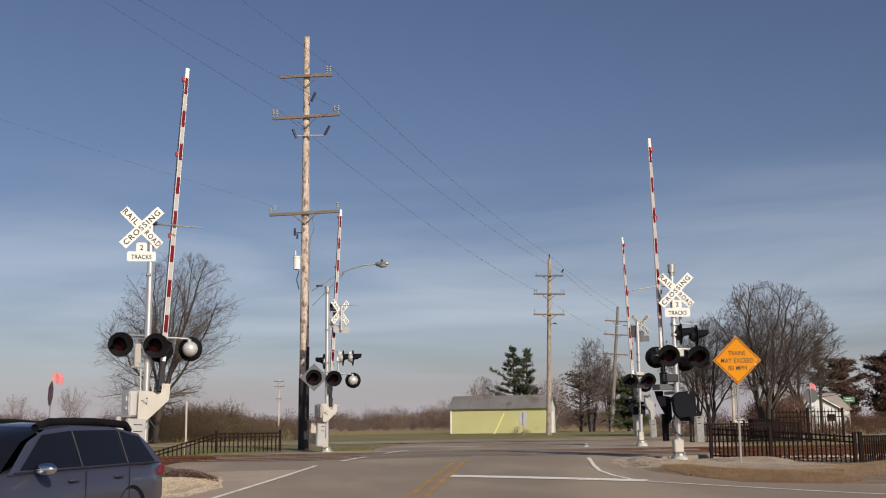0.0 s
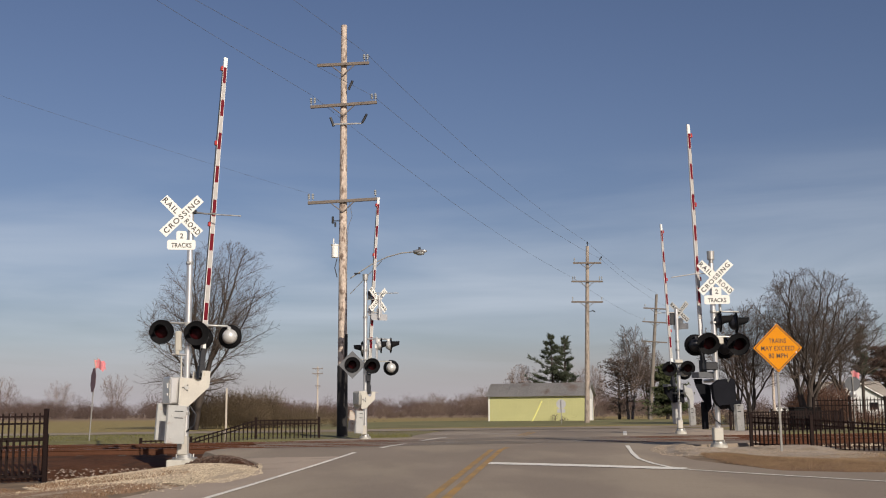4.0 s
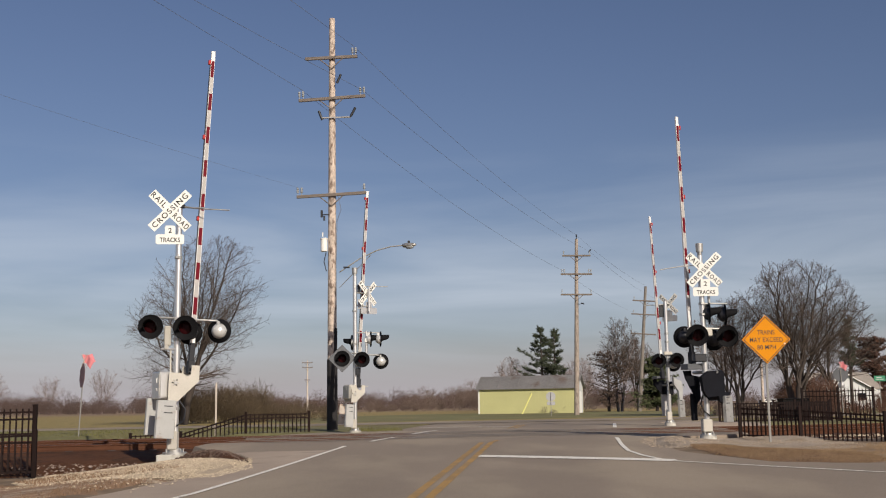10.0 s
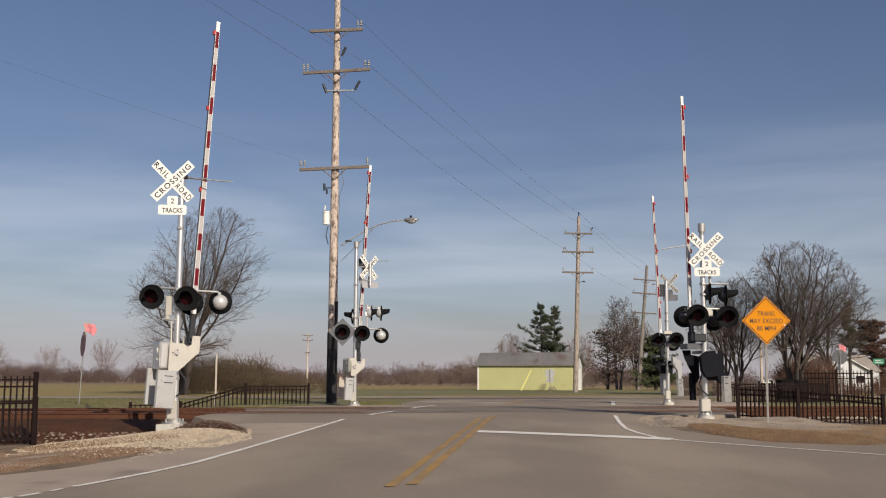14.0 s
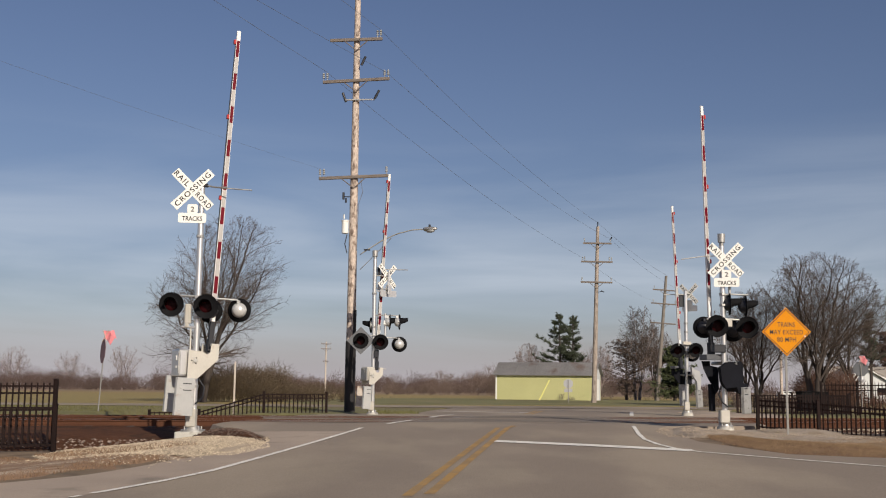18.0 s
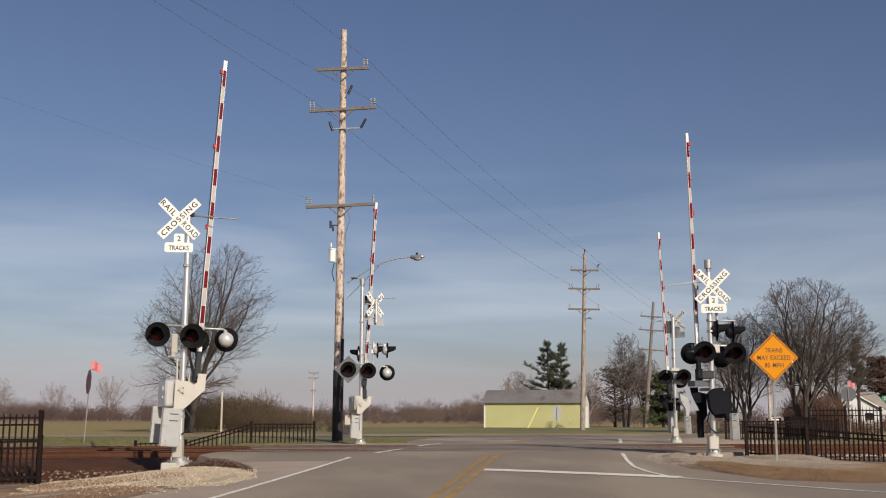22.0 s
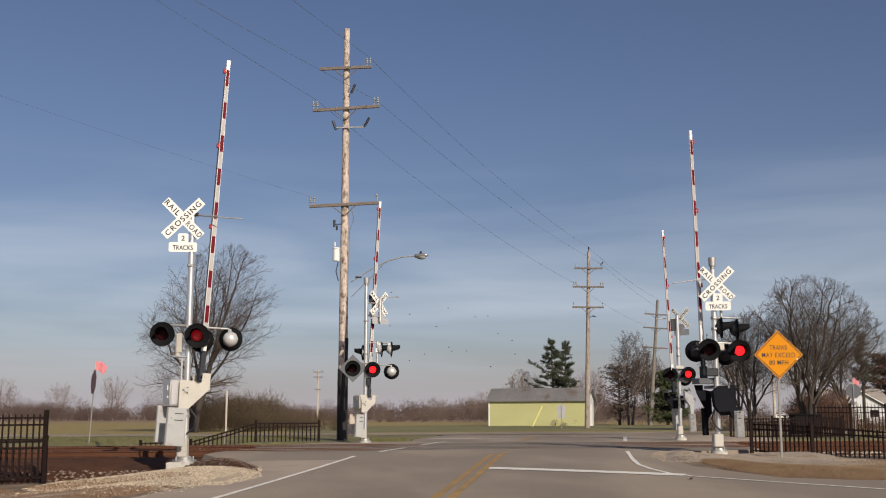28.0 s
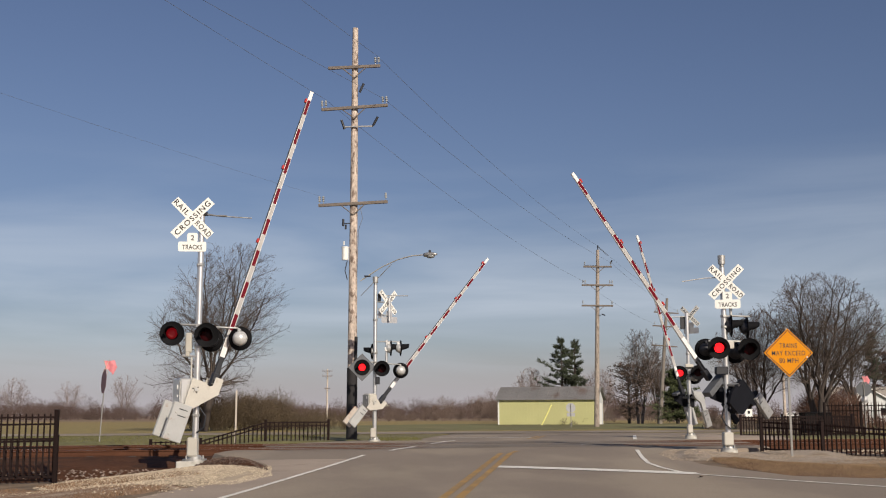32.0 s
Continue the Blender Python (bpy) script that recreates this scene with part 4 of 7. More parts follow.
def mast_base(par, tall, r, cap, foundation=0.27, mast_x=0.0, round_base=False, box=(0.34, 0.36, 0.50)):
    f = Geo()
    if round_base:
        f.cyl((0, 0, -0.25), (0, 0, 0.07), 0.25, 0.23, n=18)
    else:
        f.box((0, 0, foundation / 2 - 0.15), (0.66, 0.66, foundation + 0.3), ch=0.02)
    part("foundation", f, CONCRETE, par, "pale concrete footing")
    zb = 0.07 if round_base else foundation
    br = 0.21 if round_base else 0.30
    bb = br * 0.8
    b = Geo().cyl((mast_x, 0, zb), (mast_x, 0, zb + 0.05), br, n=18).cyl((mast_x, 0, zb + 0.05), (mast_x, 0, zb + 0.14), br * 0.67, br * 0.5, n=16)
    part("flange", b, GALV, par)
    for i in range(4):
        a = math.pi / 4 + i * math.pi / 2
        part("anchor_bolt", Geo().cyl((mast_x + bb * math.cos(a), bb * math.sin(a), zb - 0.02), (mast_x + bb * math.cos(a), bb * math.sin(a), zb + 0.13), 0.022, n=6), GALV, par)
    j = Geo().box((mast_x - 0.04, -0.06, zb + 0.11 + box[2] / 2), box, ch=0.03)
    part("junction_box", j, GREY_PAINT, par, "tan-grey cast junction box")
    m = Geo().cyl((mast_x, 0, zb + 0.1), (mast_x, 0, tall), r, n=18)
    part("mast", m, ALU, par, "shiny metal mast tube")
    for z in (1.2, 2.9, 3.4, tall - 1.4):
        part("mast_clamp", Geo().cyl((mast_x, 0, z), (mast_x, 0, z + 0.07), r + 0.02, n=14).box((mast_x, -r - 0.02, z + 0.035), (0.1, 0.06, 0.06), ch=0.006), GALV, par)
    c = Geo()
    if cap:
        c.cyl((mast_x, 0, tall), (mast_x, 0, tall + 0.1), r * 0.8, n=12).cyl((mast_x, 0, tall + 0.1), (mast_x, 0, tall + 0.34), r * 1.3, r * 1.45, n=16)
        part("bell", c, GALV, par, "grey electronic bell on the mast")
    else:
        part("mast_cap", c.cyl((mast_x, 0, tall), (mast_x, 0, tall + 0.04), r + 0.012, r * 0.6, n=14), GALV, par)


def mechanism(par, pos, yaw, mat, size=(0.44, 0.74, 0.66), ch=0.025, latch=TRIM_WHITE):
    g = Geo().box((0, 0, 0), size, ch=ch)
    g.box((0, -size[1] / 2 - 0.012, 0), (size[0] - 0.04 - ch, 0.02, size[2] - 0.06 - ch), ch=0.006)
    mc = part("gate_mechanism", g, mat, par, "metal gate mechanism housing", pose(*pos, 0, 0, yaw))
    part("latch", Geo().box((-size[0] / 2 - 0.012, -0.1, -0.1), (0.02, 0.09, 0.06), ch=0.004), latch, mc)
    part("name_plate", Geo().box((-size[0] / 2 - 0.012, -0.1, 0.12), (0.02, 0.07, 0.12), ch=0.004), latch, mc)
    part("hinge", Geo().cyl((-size[0] / 2, -size[1] / 2, -0.25), (-size[0] / 2, -size[1] / 2, 0.25), 0.018, n=8), GALV, mc)
    return mc


def rod(par, name, pts, r, mat=GALV, n=8):
    return part(name, Geo().tube(pts, r, n), mat, par)


# nearer signal where the arm lowers across the oncoming lane
nl = thing("crossing_signal", pose(-6.4, 27.4, 0.43), "silver railway crossing signal with a raised striped gate arm", "crossing signal", "signals of the crossing")
mast_base(nl, 6.35, 0.078, False, 0.12, mast_x=0.05, box=(0.25, 0.27, 0.46))
crossbuck(nl, (-0.16, -0.12, 6.17), 6)
tracks_plate(nl, (-0.15, -0.11, 5.44), 6)
rod(nl, "sign_bracket", [(0.05, -0.03, 6.17), (-0.16, -0.09, 6.17)], 0.03)
rod(nl, "sign_bracket", [(0.05, -0.03, 5.5), (-0.15, -0.08, 5.5)], 0.03)
rod(nl, "steady_rod", [(0.08, 0, 6.28), (0.55, 0.05, 6.24), (1.3, 0.1, 6.2)], 0.016)
rod(nl, "steady_rod", [(0.1, 0, 6.30), (0.45, -0.15, 6.22), (0.72, -0.2, 6.21)], 0.022)
part("hook", Geo().box((0.12, -0.02, 6.29), (0.16, 0.1, 0.09), ch=0.01), DARK_PLASTIC, nl)
lamp(nl, (-0.55, -0.25, 3.24), 6, "L", LED_DIM)
lamp(nl, (0.31, -0.25, 3.20), 6, "R", LED_DIM)
lamp(nl, (0.31, 0.3, 3.12), 186, dome=DOME_BLACK)
lamp(nl, (1.06, 0.22, 3.14), 172)
rod(nl, "lamp_crossarm", [(-0.5, -0.05, 3.48), (0.05, -0.09, 3.46), (0.35, -0.05, 3.44)], 0.028)
rod(nl, "lamp_crossarm", [(0.05, 0.09, 3.44), (0.5, 0.1, 3.42), (1.0, 0.18, 3.40), (1.06, 0.26, 3.32)], 0.024)
part("terminal_box", Geo().box((-0.17, -0.06, 3.02), (0.16, 0.12, 0.50), ch=0.03).box((-0.19, -0.06, 2.74), (0.1, 0.09, 0.12), ch=0.02), GREY_PAINT, nl, "slim grey terminal box between the lamps")
rod(nl, "box_bracket", [(-0.32, -0.06, 2.70), (0.04, -0.06, 2.68)], 0.03, ALU)
rod(nl, "riser", [(-0.09, -0.06, 2.66), (-0.08, -0.06, 2.1)], 0.022, GREY_PAINT)
rod(nl, "cable_loop", [(0.14, -0.1, 1.45), (0.32, -0.12, 1.2), (0.28, -0.1, 0.95), (0.1, -0.1, 0.8)], 0.02, DARK_PLASTIC)
mechanism(nl, (-0.28, -0.02, 1.80), 32, ALU, (0.36, 0.56, 0.66))
gate(nl, (-0.09, 0, 1.86), 32, 1, 8.71, GREY_PAINT, WEIGHT_GREY, WEIGHT_GREY, 3.3, wide=0.34, arm_x=0.48)

# nearer signal on the side of the camera's own lane
nr = thing("crossing_signal", pose(7.58, 30.6, 0.62), "railway crossing signal with dark gate plates and a raised striped arm", "crossing signal", "signals of the crossing")
mast_base(nr, 5.10, 0.075, True, round_base=True, box=(0.27, 0.28, 0.36))
crossbuck(nr, (0.07, -0.15, 4.68), -6, 0.93)
tracks_plate(nr, (0.09, -0.14, 4.06), -6)
rod(nr, "steady_rod", [(-0.05, 0, 4.82), (-0.5, -0.05, 4.80), (-1.15, -0.1, 4.70)], 0.014, ARM_GREY)
lamp(nr, (-0.25, -0.34, 2.83), -4, "L", LED_ON)
lamp(nr, (0.58, -0.34, 2.80), -4, "R", LED_ON)
lamp(nr, (-0.46, 0.34, 2.83), 176, dome=DOME_BLACK)
lamp(nr, (0.36, 0.34, 2.74), 176, dome=DOME_BLACK)
lamp(nr, (0.19, 0.0, 3.46), 84, dome=DOME_BLACK)
lamp(nr, (0.61, -0.08, 3.40), 84, dome=DOME_BLACK)
rod(nr, "lamp_crossarm", [(-0.45, 0.0, 3.04), (0.0, -0.09, 3.04), (0.6, 0.0, 3.02)], 0.03)
rod(nr, "lamp_bracket", [(-0.25, -0.2, 3.0), (-0.3, 0.25, 3.0)], 0.03)
rod(nr, "lamp_bracket", [(0.5, -0.2, 2.98), (0.45, 0.25, 2.98)], 0.03)
rod(nr, "lamp_crossarm", [(0.0, 0, 3.72), (0.2, 0, 3.74), (0.7, -0.05, 3.72)], 0.026)
rod(nr, "lamp_bracket", [(0.2, 0.0, 3.75), (0.2, 0.0, 4.0)], 0.04, GALV, 10)
part("terminal_box", Geo().box((0.1, -0.12, 2.92), (0.22, 0.16, 0.2), ch=0.02), GREY_PAINT, nr)
part("relay_box", Geo().box((-0.15, -0.1, 2.22), (0.34, 0.2, 0.22), ch=0.02), DARK_PLASTIC, nr)
rod(nr, "cable_loop", [(-0.12, -0.1, 1.2), (-0.2, -0.14, 0.95), (-0.1, -0.12, 0.75), (0.06, -0.12, 0.62)], 0.02, DARK_PLASTIC)
mechanism(nr, (0.2, 0.05, 1.42), 12, BLACK_METAL, (0.48, 0.5, 0.76), 0.09, BLACK_METAL)
gate(nr, (0.0, 0, 1.82), 32, -1, 7.38, BLACK_METAL, GALV, BLACK_METAL, 1.5, wide=0.40, arm_x=0.02, arm_y=0.45, weight=(0.30, 0.72, -1.02),
     near=[(-0.60, -0.12), (-0.34, 0.02), (0.16, 0.05), (0.24, 0.0), (0.257, -0.12), (0.257, -0.55), (0.446, -0.58), (0.228, -0.90), (0.04, -0.79), (0.0, -0.66), (-0.42, -0.68), (-0.56, -0.50)], near_mat=BLACK_METAL,
     far=[(-0.45, 0.07), (-0.14, 0.07), (-0.14, -0.06), (0.167, -0.11), (0.167, -0.72), (0.014, -0.87), (-0.045, -0.66), (-0.233, -0.40), (-0.387, -0.14)],
     front_x=0.30, rear=(-0.04, 0.17, 0.75, -0.95), flange=(0.18, 0.17, 0.82, 0.16))

# far signal beside the utility pole
fl = thing("crossing_signal", pose(-3.02, 43.0, 0.62), "far railway crossing signal with bell, diamond-backed lamp and striped arm", "crossing signal", "signals of the crossing")
mast_base(fl, 6.10, 0.078, True, round_base=True, box=(0.22, 0.24, 0.36))
crossbuck(fl, (0.50, 0.08, 5.43), 47, 0.92)
tracks_plate(fl, (0.55, 0.1, 4.74), 30, blank=True)
rod(fl, "sign_bracket", [(0, 0, 5.45), (0.6, 0.0, 5.42)], 0.025)
rod(fl, "sign_bracket", [(0, 0, 4.95), (0.6, 0.0, 4.9)], 0.025)
rod(fl, "steady_rod", [(0.1, 0, 5.7), (0.7, 0, 5.68), (1.3, 0, 5.68)], 0.018)
rod(fl, "post_tube", [(0.56, -0.02, 4.7), (0.56, -0.02, 5.6)], 0.05, ALU, 10)
part("sign_clamp", Geo().box((0.16, 0.0, 5.62), (0.12, 0.12, 0.3), ch=0.01), DARK_PLASTIC, fl)
part("sign_clamp", Geo().box((0.2, 0.0, 5.0), (0.16, 0.06, 0.4), ch=0.01), SIGN_BACK, fl)
lamp(fl, (-0.48, -0.25, 2.87), 4, "L", LED_ON, diamond=True)
lamp(fl, (0.29, -0.25, 2.82), 4, "R", LED_ON)
lamp(fl, (1.0, 0.22, 2.76), 176)
lamp(fl, (0.62, 0.0, 3.62), 100)
lamp(fl, (1.0, 0.0, 3.62), 100)
lamp(fl, (-0.12, 0.2, 3.50), 262)
rod(fl, "lamp_crossarm", [(-0.45, -0.08, 3.08), (0, -0.09, 3.08), (0.32, -0.08, 3.05)], 0.028)
rod(fl, "lamp_crossarm", [(0.05, 0.1, 3.03), (1.0, 0.2, 3.0)], 0.024)
rod(fl, "lamp_crossarm", [(0.0, 0, 3.88), (0.5, 0, 3.88), (1.05, 0, 3.86)], 0.024)
rod(fl, "lamp_bracket", [(0.45, 0.0, 2.95), (0.45, 0.0, 3.95)], 0.045, ALU, 10)
part("terminal_box", Geo().box((0.5, -0.05, 3.58), (0.24, 0.14, 0.16), ch=0.015), SIGN_WHITE, fl)
part("relay_box", Geo().box((0.12, -0.1, 2.36), (0.16, 0.14, 0.28), ch=0.015), DARK_PLASTIC, fl)
mechanism(fl, (-0.2, 0.05, 1.58), 30, GREY_PAINT, (0.38, 0.6, 0.56), 0.06, WEIGHT_GREY)
gate(fl, (-0.17, 0, 1.52), 30, 1, 8.1, GREY_PAINT, WEIGHT_GREY, RUSTY_PAINT, 3.3, wide=0.32, arm_x=0.30, hook=0.75, weight=(0.34, 0.86, -0.86), rear=(0.10, 0.36, 0.78, -0.80))

# far signal on the other side
fr = thing("crossing_signal", pose(9.84, 46.0, 0.70), "far railway crossing signal with two hooded lamps and a striped arm", "crossing signal", "signals of the crossing")
mast_base(fr, 5.15, 0.078, False, round_base=True, box=(0.22, 0.24, 0.36))
crossbuck(fr, (0.16, 0.1, 5.02), -40, 0.85)
tracks_plate(fr, (0.2, 0.12, 4.42), -40, blank=True)
rod(fr, "sign_bracket", [(0, 0, 5.05), (0.3, 0.08, 5.02)], 0.025)
part("sign_back", Geo().box((-0.12, 0.05, 4.75), (0.3, 0.05, 0.55), ch=0.01), DARK_PLASTIC, fr)
rod(fr, "steady_rod", [(0, 0, 5.0), (-0.9, 0, 4.98)], 0.02)
lamp(fr, (-0.41, -0.25, 2.64), -8, "L", LED_ON)
lamp(fr, (0.34, -0.25, 2.66), -8, "R", LED_ON)
lamp(fr, (0.30, 0.3, 2.5), 172)
rod(fr, "lamp_crossarm", [(-0.4, -0.05, 2.85), (0, -0.09, 2.85), (0.35, -0.05, 2.85)], 0.028)
part("terminal_box", Geo().box((0.0, -0.12, 2.95), (0.34, 0.16, 0.14), ch=0.015), GREY_PAINT, fr)
part("relay_box", Geo().box((0.0, -0.1, 2.5), (0.16, 0.14, 0.24), ch=0.015), DARK_PLASTIC, fr)
mechanism(fr, (0.05, 0.1, 1.5), 12, BLACK_METAL, (0.24, 0.4, 0.56), 0.05, BLACK_METAL)
gate(fr, (0.0, 0, 1.64), 33, -1, 7.09, BLACK_METAL, GALV, WEIGHT_GREY, 3.0, wide=0.36, arm_x=0.32, weight=(0.32, 0.72, -0.98), hook=0.85,
     near=[(-0.10, 0.34), (0.08, 0.22), (0.34, 0.14), (0.40, -0.2), (0.33, -0.70), (0.17, -0.72), (0.15, -0.28), (-0.09, 0.02)], near_mat=WEIGHT_GREY)


def diamond_sign():
    sg = thing("warning_sign", pose(8.97, 29.5, 0.45), "amber diamond warning sign on a steel post beside the fence", "road sign")
    part("post", Geo().box((0, 0.03, 1.55), (0.06, 0.035, 3.9), ch=0.006), POST_GREY, sg, "thin galvanised post")
    a = 0.65
    ol = [(0, -a), (a, 0), (0, a), (-a, 0)]
    pl = part("sign_plate", Geo().prism(ol, -0.002, 0.004), SIGN_YELLOW, sg, "amber diamond plate", pose(0.02, -0.02, 2.82, 0, 0, -2))
    for sgn in ((1, 1), (1, -1), (-1, -1), (-1, 1)):
        p0, p1 = Vector((sgn[0] * 0.60, -0.005, 0)), Vector((0, -0.005, sgn[1] * 0.60))
        d = (p1 - p0).normalized()
        nrm = Vector((-d.z, 0, d.x)) * 0.009
        g = Geo().add([p0 - nrm, p1 - nrm, p1 + nrm, p0 + nrm], [(0, 1, 2, 3)])
        part("border", g, SIGN_BLACK, pl, fix=False)
    words("lettering", "TRAINS", 0.46, 0.125, SIGN_BLACK, pl, pose(0, -0.006, 0.19), 1.06, 0.003)
    words("lettering", "MAY EXCEED", 0.88, 0.125, SIGN_BLACK, pl, pose(0, -0.006, -0.01), 1.06, 0.003)
    words("lettering", "80 MPH", 0.50, 0.125, SIGN_BLACK, pl, pose(0, -0.006, -0.21), 1.06, 0.003)
    part("bolt", Geo().cyl((0.47, -0.012, -0.12), (0.5, -0.004, -0.12), 0.02, n=6), SIGN_WHITE, pl)


diamond_sign()


# ---- poles and wires ----
def insulator(par, p, h=0.36, r=0.06):
    g = Geo().cyl((p[0], p[1], p[2]), (p[0], p[1], p[2] + h * 0.4), 0.015, n=6)
    for i in range(3):
        z = p[2] + h * (0.3 + 0.22 * i)
        g.cyl((p[0], p[1], z), (p[0], p[1], z + h * 0.18), r, r * 0.6, n=8)
    return part("insulator", g, PORCELAIN, par)


def crossarm(par, z, half, off=0.0, pins=(), brace=True, tilt=0.0):
    g = Geo().box((off, -0.2, 0), (2 * half, 0.1, 0.13), ch=0.012)
    a = part("crossarm", g, ARM_WOOD, par, "weathered wooden crossarm", pose(0, 0, z, 0, tilt, 0))
    if brace:
        for s in (-1, 1):
            part("brace", Geo().cyl((s * 0.5, -0.21, -0.06), (0.0, -0.2, -0.48), 0.022, n=6), ARM_WOOD, a)
    for x in pins:
        insulator(a, (x, -0.2, 0.065))
    return a


def utility_pole(pos, h, r0, r1, yaw, label, lean=0.0, arms=(), butt=0.0, wood=None):
    up = thing("utility_pole", pose(*pos, 0, 0, 0) @ pose(0, 0, 0, 0, lean, 0) @ pose(0, 0, 0, 0, 0, yaw), label, "utility pole", "power line poles")
    g = Geo().cyl((0, 0, -0.4), (0, 0, h * 0.5), r0, (r0 + r1) / 2, n=16).cyl((0, 0, h * 0.5), (0, 0, h), (r0 + r1) / 2, r1, n=16)
    part("pole", g, wood or POLE_WOOD, up, "weathered tan wooden shaft")
    if butt:
        part("butt", Geo().cyl((0, 0, -0.4), (0, 0, butt), r0 + 0.012, r0 + 0.004, n=18).tube([(0.16, -0.13, butt), (0.17, -0.12, butt + 1.3)], 0.07, 8), POLE_TAR, up, "blackened lower end")
    for a in arms:
        crossarm(up, *a)
    return up


LINE_YAW = -17.0
near_pole = utility_pole((-4.18, 46.0, 0.6), 17.8, 0.215, 0.125, LINE_YAW + 12, "tall weathered wooden utility pole with three crossarms and a transformer",
                         arms=((15.98, 1.14, 0.0, (0.93, 1.07), True, -0.9), (14.17, 1.45, 0.03, (-1.38, -1.22, 1.27, 1.43), True, -2.3), (9.95, 1.49, 0.0, (-1.44, -1.27, 1.42), True, -2.0)), butt=3.0)
for x, z, t in ((0.34, 15.02, 24), (-0.46, 13.42, -20), (0.95, 13.53, 28)):
    m = pose(x, -0.24, z, 0, t, 0)
    part("fuse_cutout", Geo().add([m @ Vector(v) for v in Geo().cyl((0, 0, -0.21), (0, 0, 0.21), 0.055, n=8).v], Geo().cyl((0, 0, -0.21), (0, 0, 0.21), 0.055, n=8).f), DARK_PLASTIC, near_pole)
part("cutout_arm", Geo().box((0.2, -0.2, 13.32), (1.3, 0.06, 0.06), ch=0.008), GALV, near_pole)
part("arrester", Geo().cyl((-0.42, -0.15, 9.0), (-0.42, -0.15, 9.3), 0.05, n=8).cyl((-0.3, -0.2, 8.85), (-0.3, -0.2, 9.05), 0.04, n=8).box((-0.25, -0.1, 9.12), (0.4, 0.04, 0.04)), DARK_PLASTIC, near_pole)
part("transformer", Geo().cyl((-0.33, -0.1, 7.55), (-0.33, -0.1, 8.06), 0.145, n=16).cyl((-0.33, -0.1, 8.06), (-0.33, -0.1, 8.11), 0.165, n=16).cyl((-0.38, -0.15, 8.17), (-0.38, -0.15, 8.35), 0.03, n=8), SIGN_WHITE, near_pole, "small white transformer can")
rod(near_pole, "riser", [(-0.24, -0.1, 7.5), (-0.32, -0.16, 7.1), (-0.22, -0.14, 6.7)], 0.02, DARK_PLASTIC)
rod(near_pole, "drop_wire", [(0.3, -0.2, 9.9), (0.42, -0.22, 9.3), (0.25, -0.22, 8.8), (0.2, -0.2, 6.8)], 0.012, WIRE)
# street lamp on a curved arm, fixed to the pole
sl = thing("street_lamp", pose(-3.85, 45.85, 7.15), "cobra-head street lamp on a long curved pole arm", "street lamp")
part("arm", Geo().tube([(0, 0, 0.1), (0.9, -0.4, 0.62), (1.6, -0.8, 0.88), (2.2, -1.2, 0.98), (2.72, -1.5, 0.98)], 0.024, 8), GREY_PAINT, sl, "curved grey lamp arm")
part("tie_rod", Geo().tube([(0, 0, -0.55), (0.8, -0.38, 0.2), (1.35, -0.68, 0.72)], 0.014, 6), GALV, sl)
part("arm_clamp", Geo().box((0.3, -0.13, 0.28), (0.26, 0.1, 0.06), ch=0.01), DARK_PLASTIC, sl)
hd = Geo()
hd.spin([(0.0, -0.34), (0.07, -0.32), (0.13, -0.15), (0.16, 0.08), (0.13, 0.24), (0.0, 0.28)], pose(2.95, -1.62, 0.97, 0, 0, 60) @ Matrix.Diagonal((1, 1, 0.62, 1)), n=14)
part("lamp_head", hd, GALV, sl, "grey lamp head")
part("lamp_bowl", Geo().spin([(0.0, -0.2), (0.1, -0.14), (0.13, 0.0), (0.1, 0.14), (0.0, 0.18)], pose(2.98, -1.64, 0.90, 0, 0, 60) @ Matrix.Diagonal((1, 1, 0.7, 1)), n=12), PORCELAIN, sl, "clouded glass bowl")
part("photocell", Geo().cyl((2.95, -1.62, 1.06), (2.95, -1.62, 1.15), 0.05, n=10), DARK_PLASTIC, sl)

far_pole = utility_pole((11.03, 85.0, 0.6), 13.8, 0.21, 0.12, LINE_YAW + 8, "wooden utility pole with three crossarms beside the shed", lean=1.65, wood=POLE_GREY,
                        arms=((12.45, 1.1, 0.0, (-1.0, 1.0)), (11.0, 1.22, 0.0, (-1.12, -0.95, 0.95, 1.12)), (9.4, 1.22, 0.0, (-1.12, 1.12))))
part("fuse_cutout", Geo().cyl((0.95, -0.2, 12.7), (1.12, -0.2, 12.95), 0.05, n=8).cyl((0.35, -0.2, 8.75), (0.6, -0.2, 8.65), 0.04, n=8).cyl((0.0, -0.1, 8.62), (0.55, -0.2, 8.72), 0.02, n=6), DARK_PLASTIC, far_pole)
part("ridge_pin", Geo().box((0.0, -0.05, 13.9), (0.06, 0.14, 0.3), ch=0.01).cyl((0.0, -0.16, 13.95), (0.0, -0.24, 14.12), 0.05, n=8), DARK_PLASTIC, far_pole, "dark pole-top pin and insulator")
lean_pole = utility_pole((20.9, 112.0, 0.55), 12.9, 0.22, 0.13, LINE_YAW + 5, "leaning wooden utility pole with three crossarms", lean=5.0, wood=POLE_DULL,
                         arms=((11.4, 1.25, 0.0, (-1.1, 1.1)), (10.0, 1.3, 0.0, (-1.1, 1.1)), (8.0, 1.3, 0.0, ())))
utility_pole((-22.65, 200.0, 0.6), 9.4, 0.17, 0.11, 0, "small pale utility pole out in the field", arms=((9.0, 0.95, 0.0, (-0.85, 0.85)), (8.1, 0.95, 0.0, (-0.85, 0.85)), (5.9, 0.5, 0.0, ())), wood=PALE_WOOD)
utility_pole((33.5, 112.0, 0.6), 6.2, 0.16, 0.11, 0, "short wooden service pole behind the crossing", arms=())


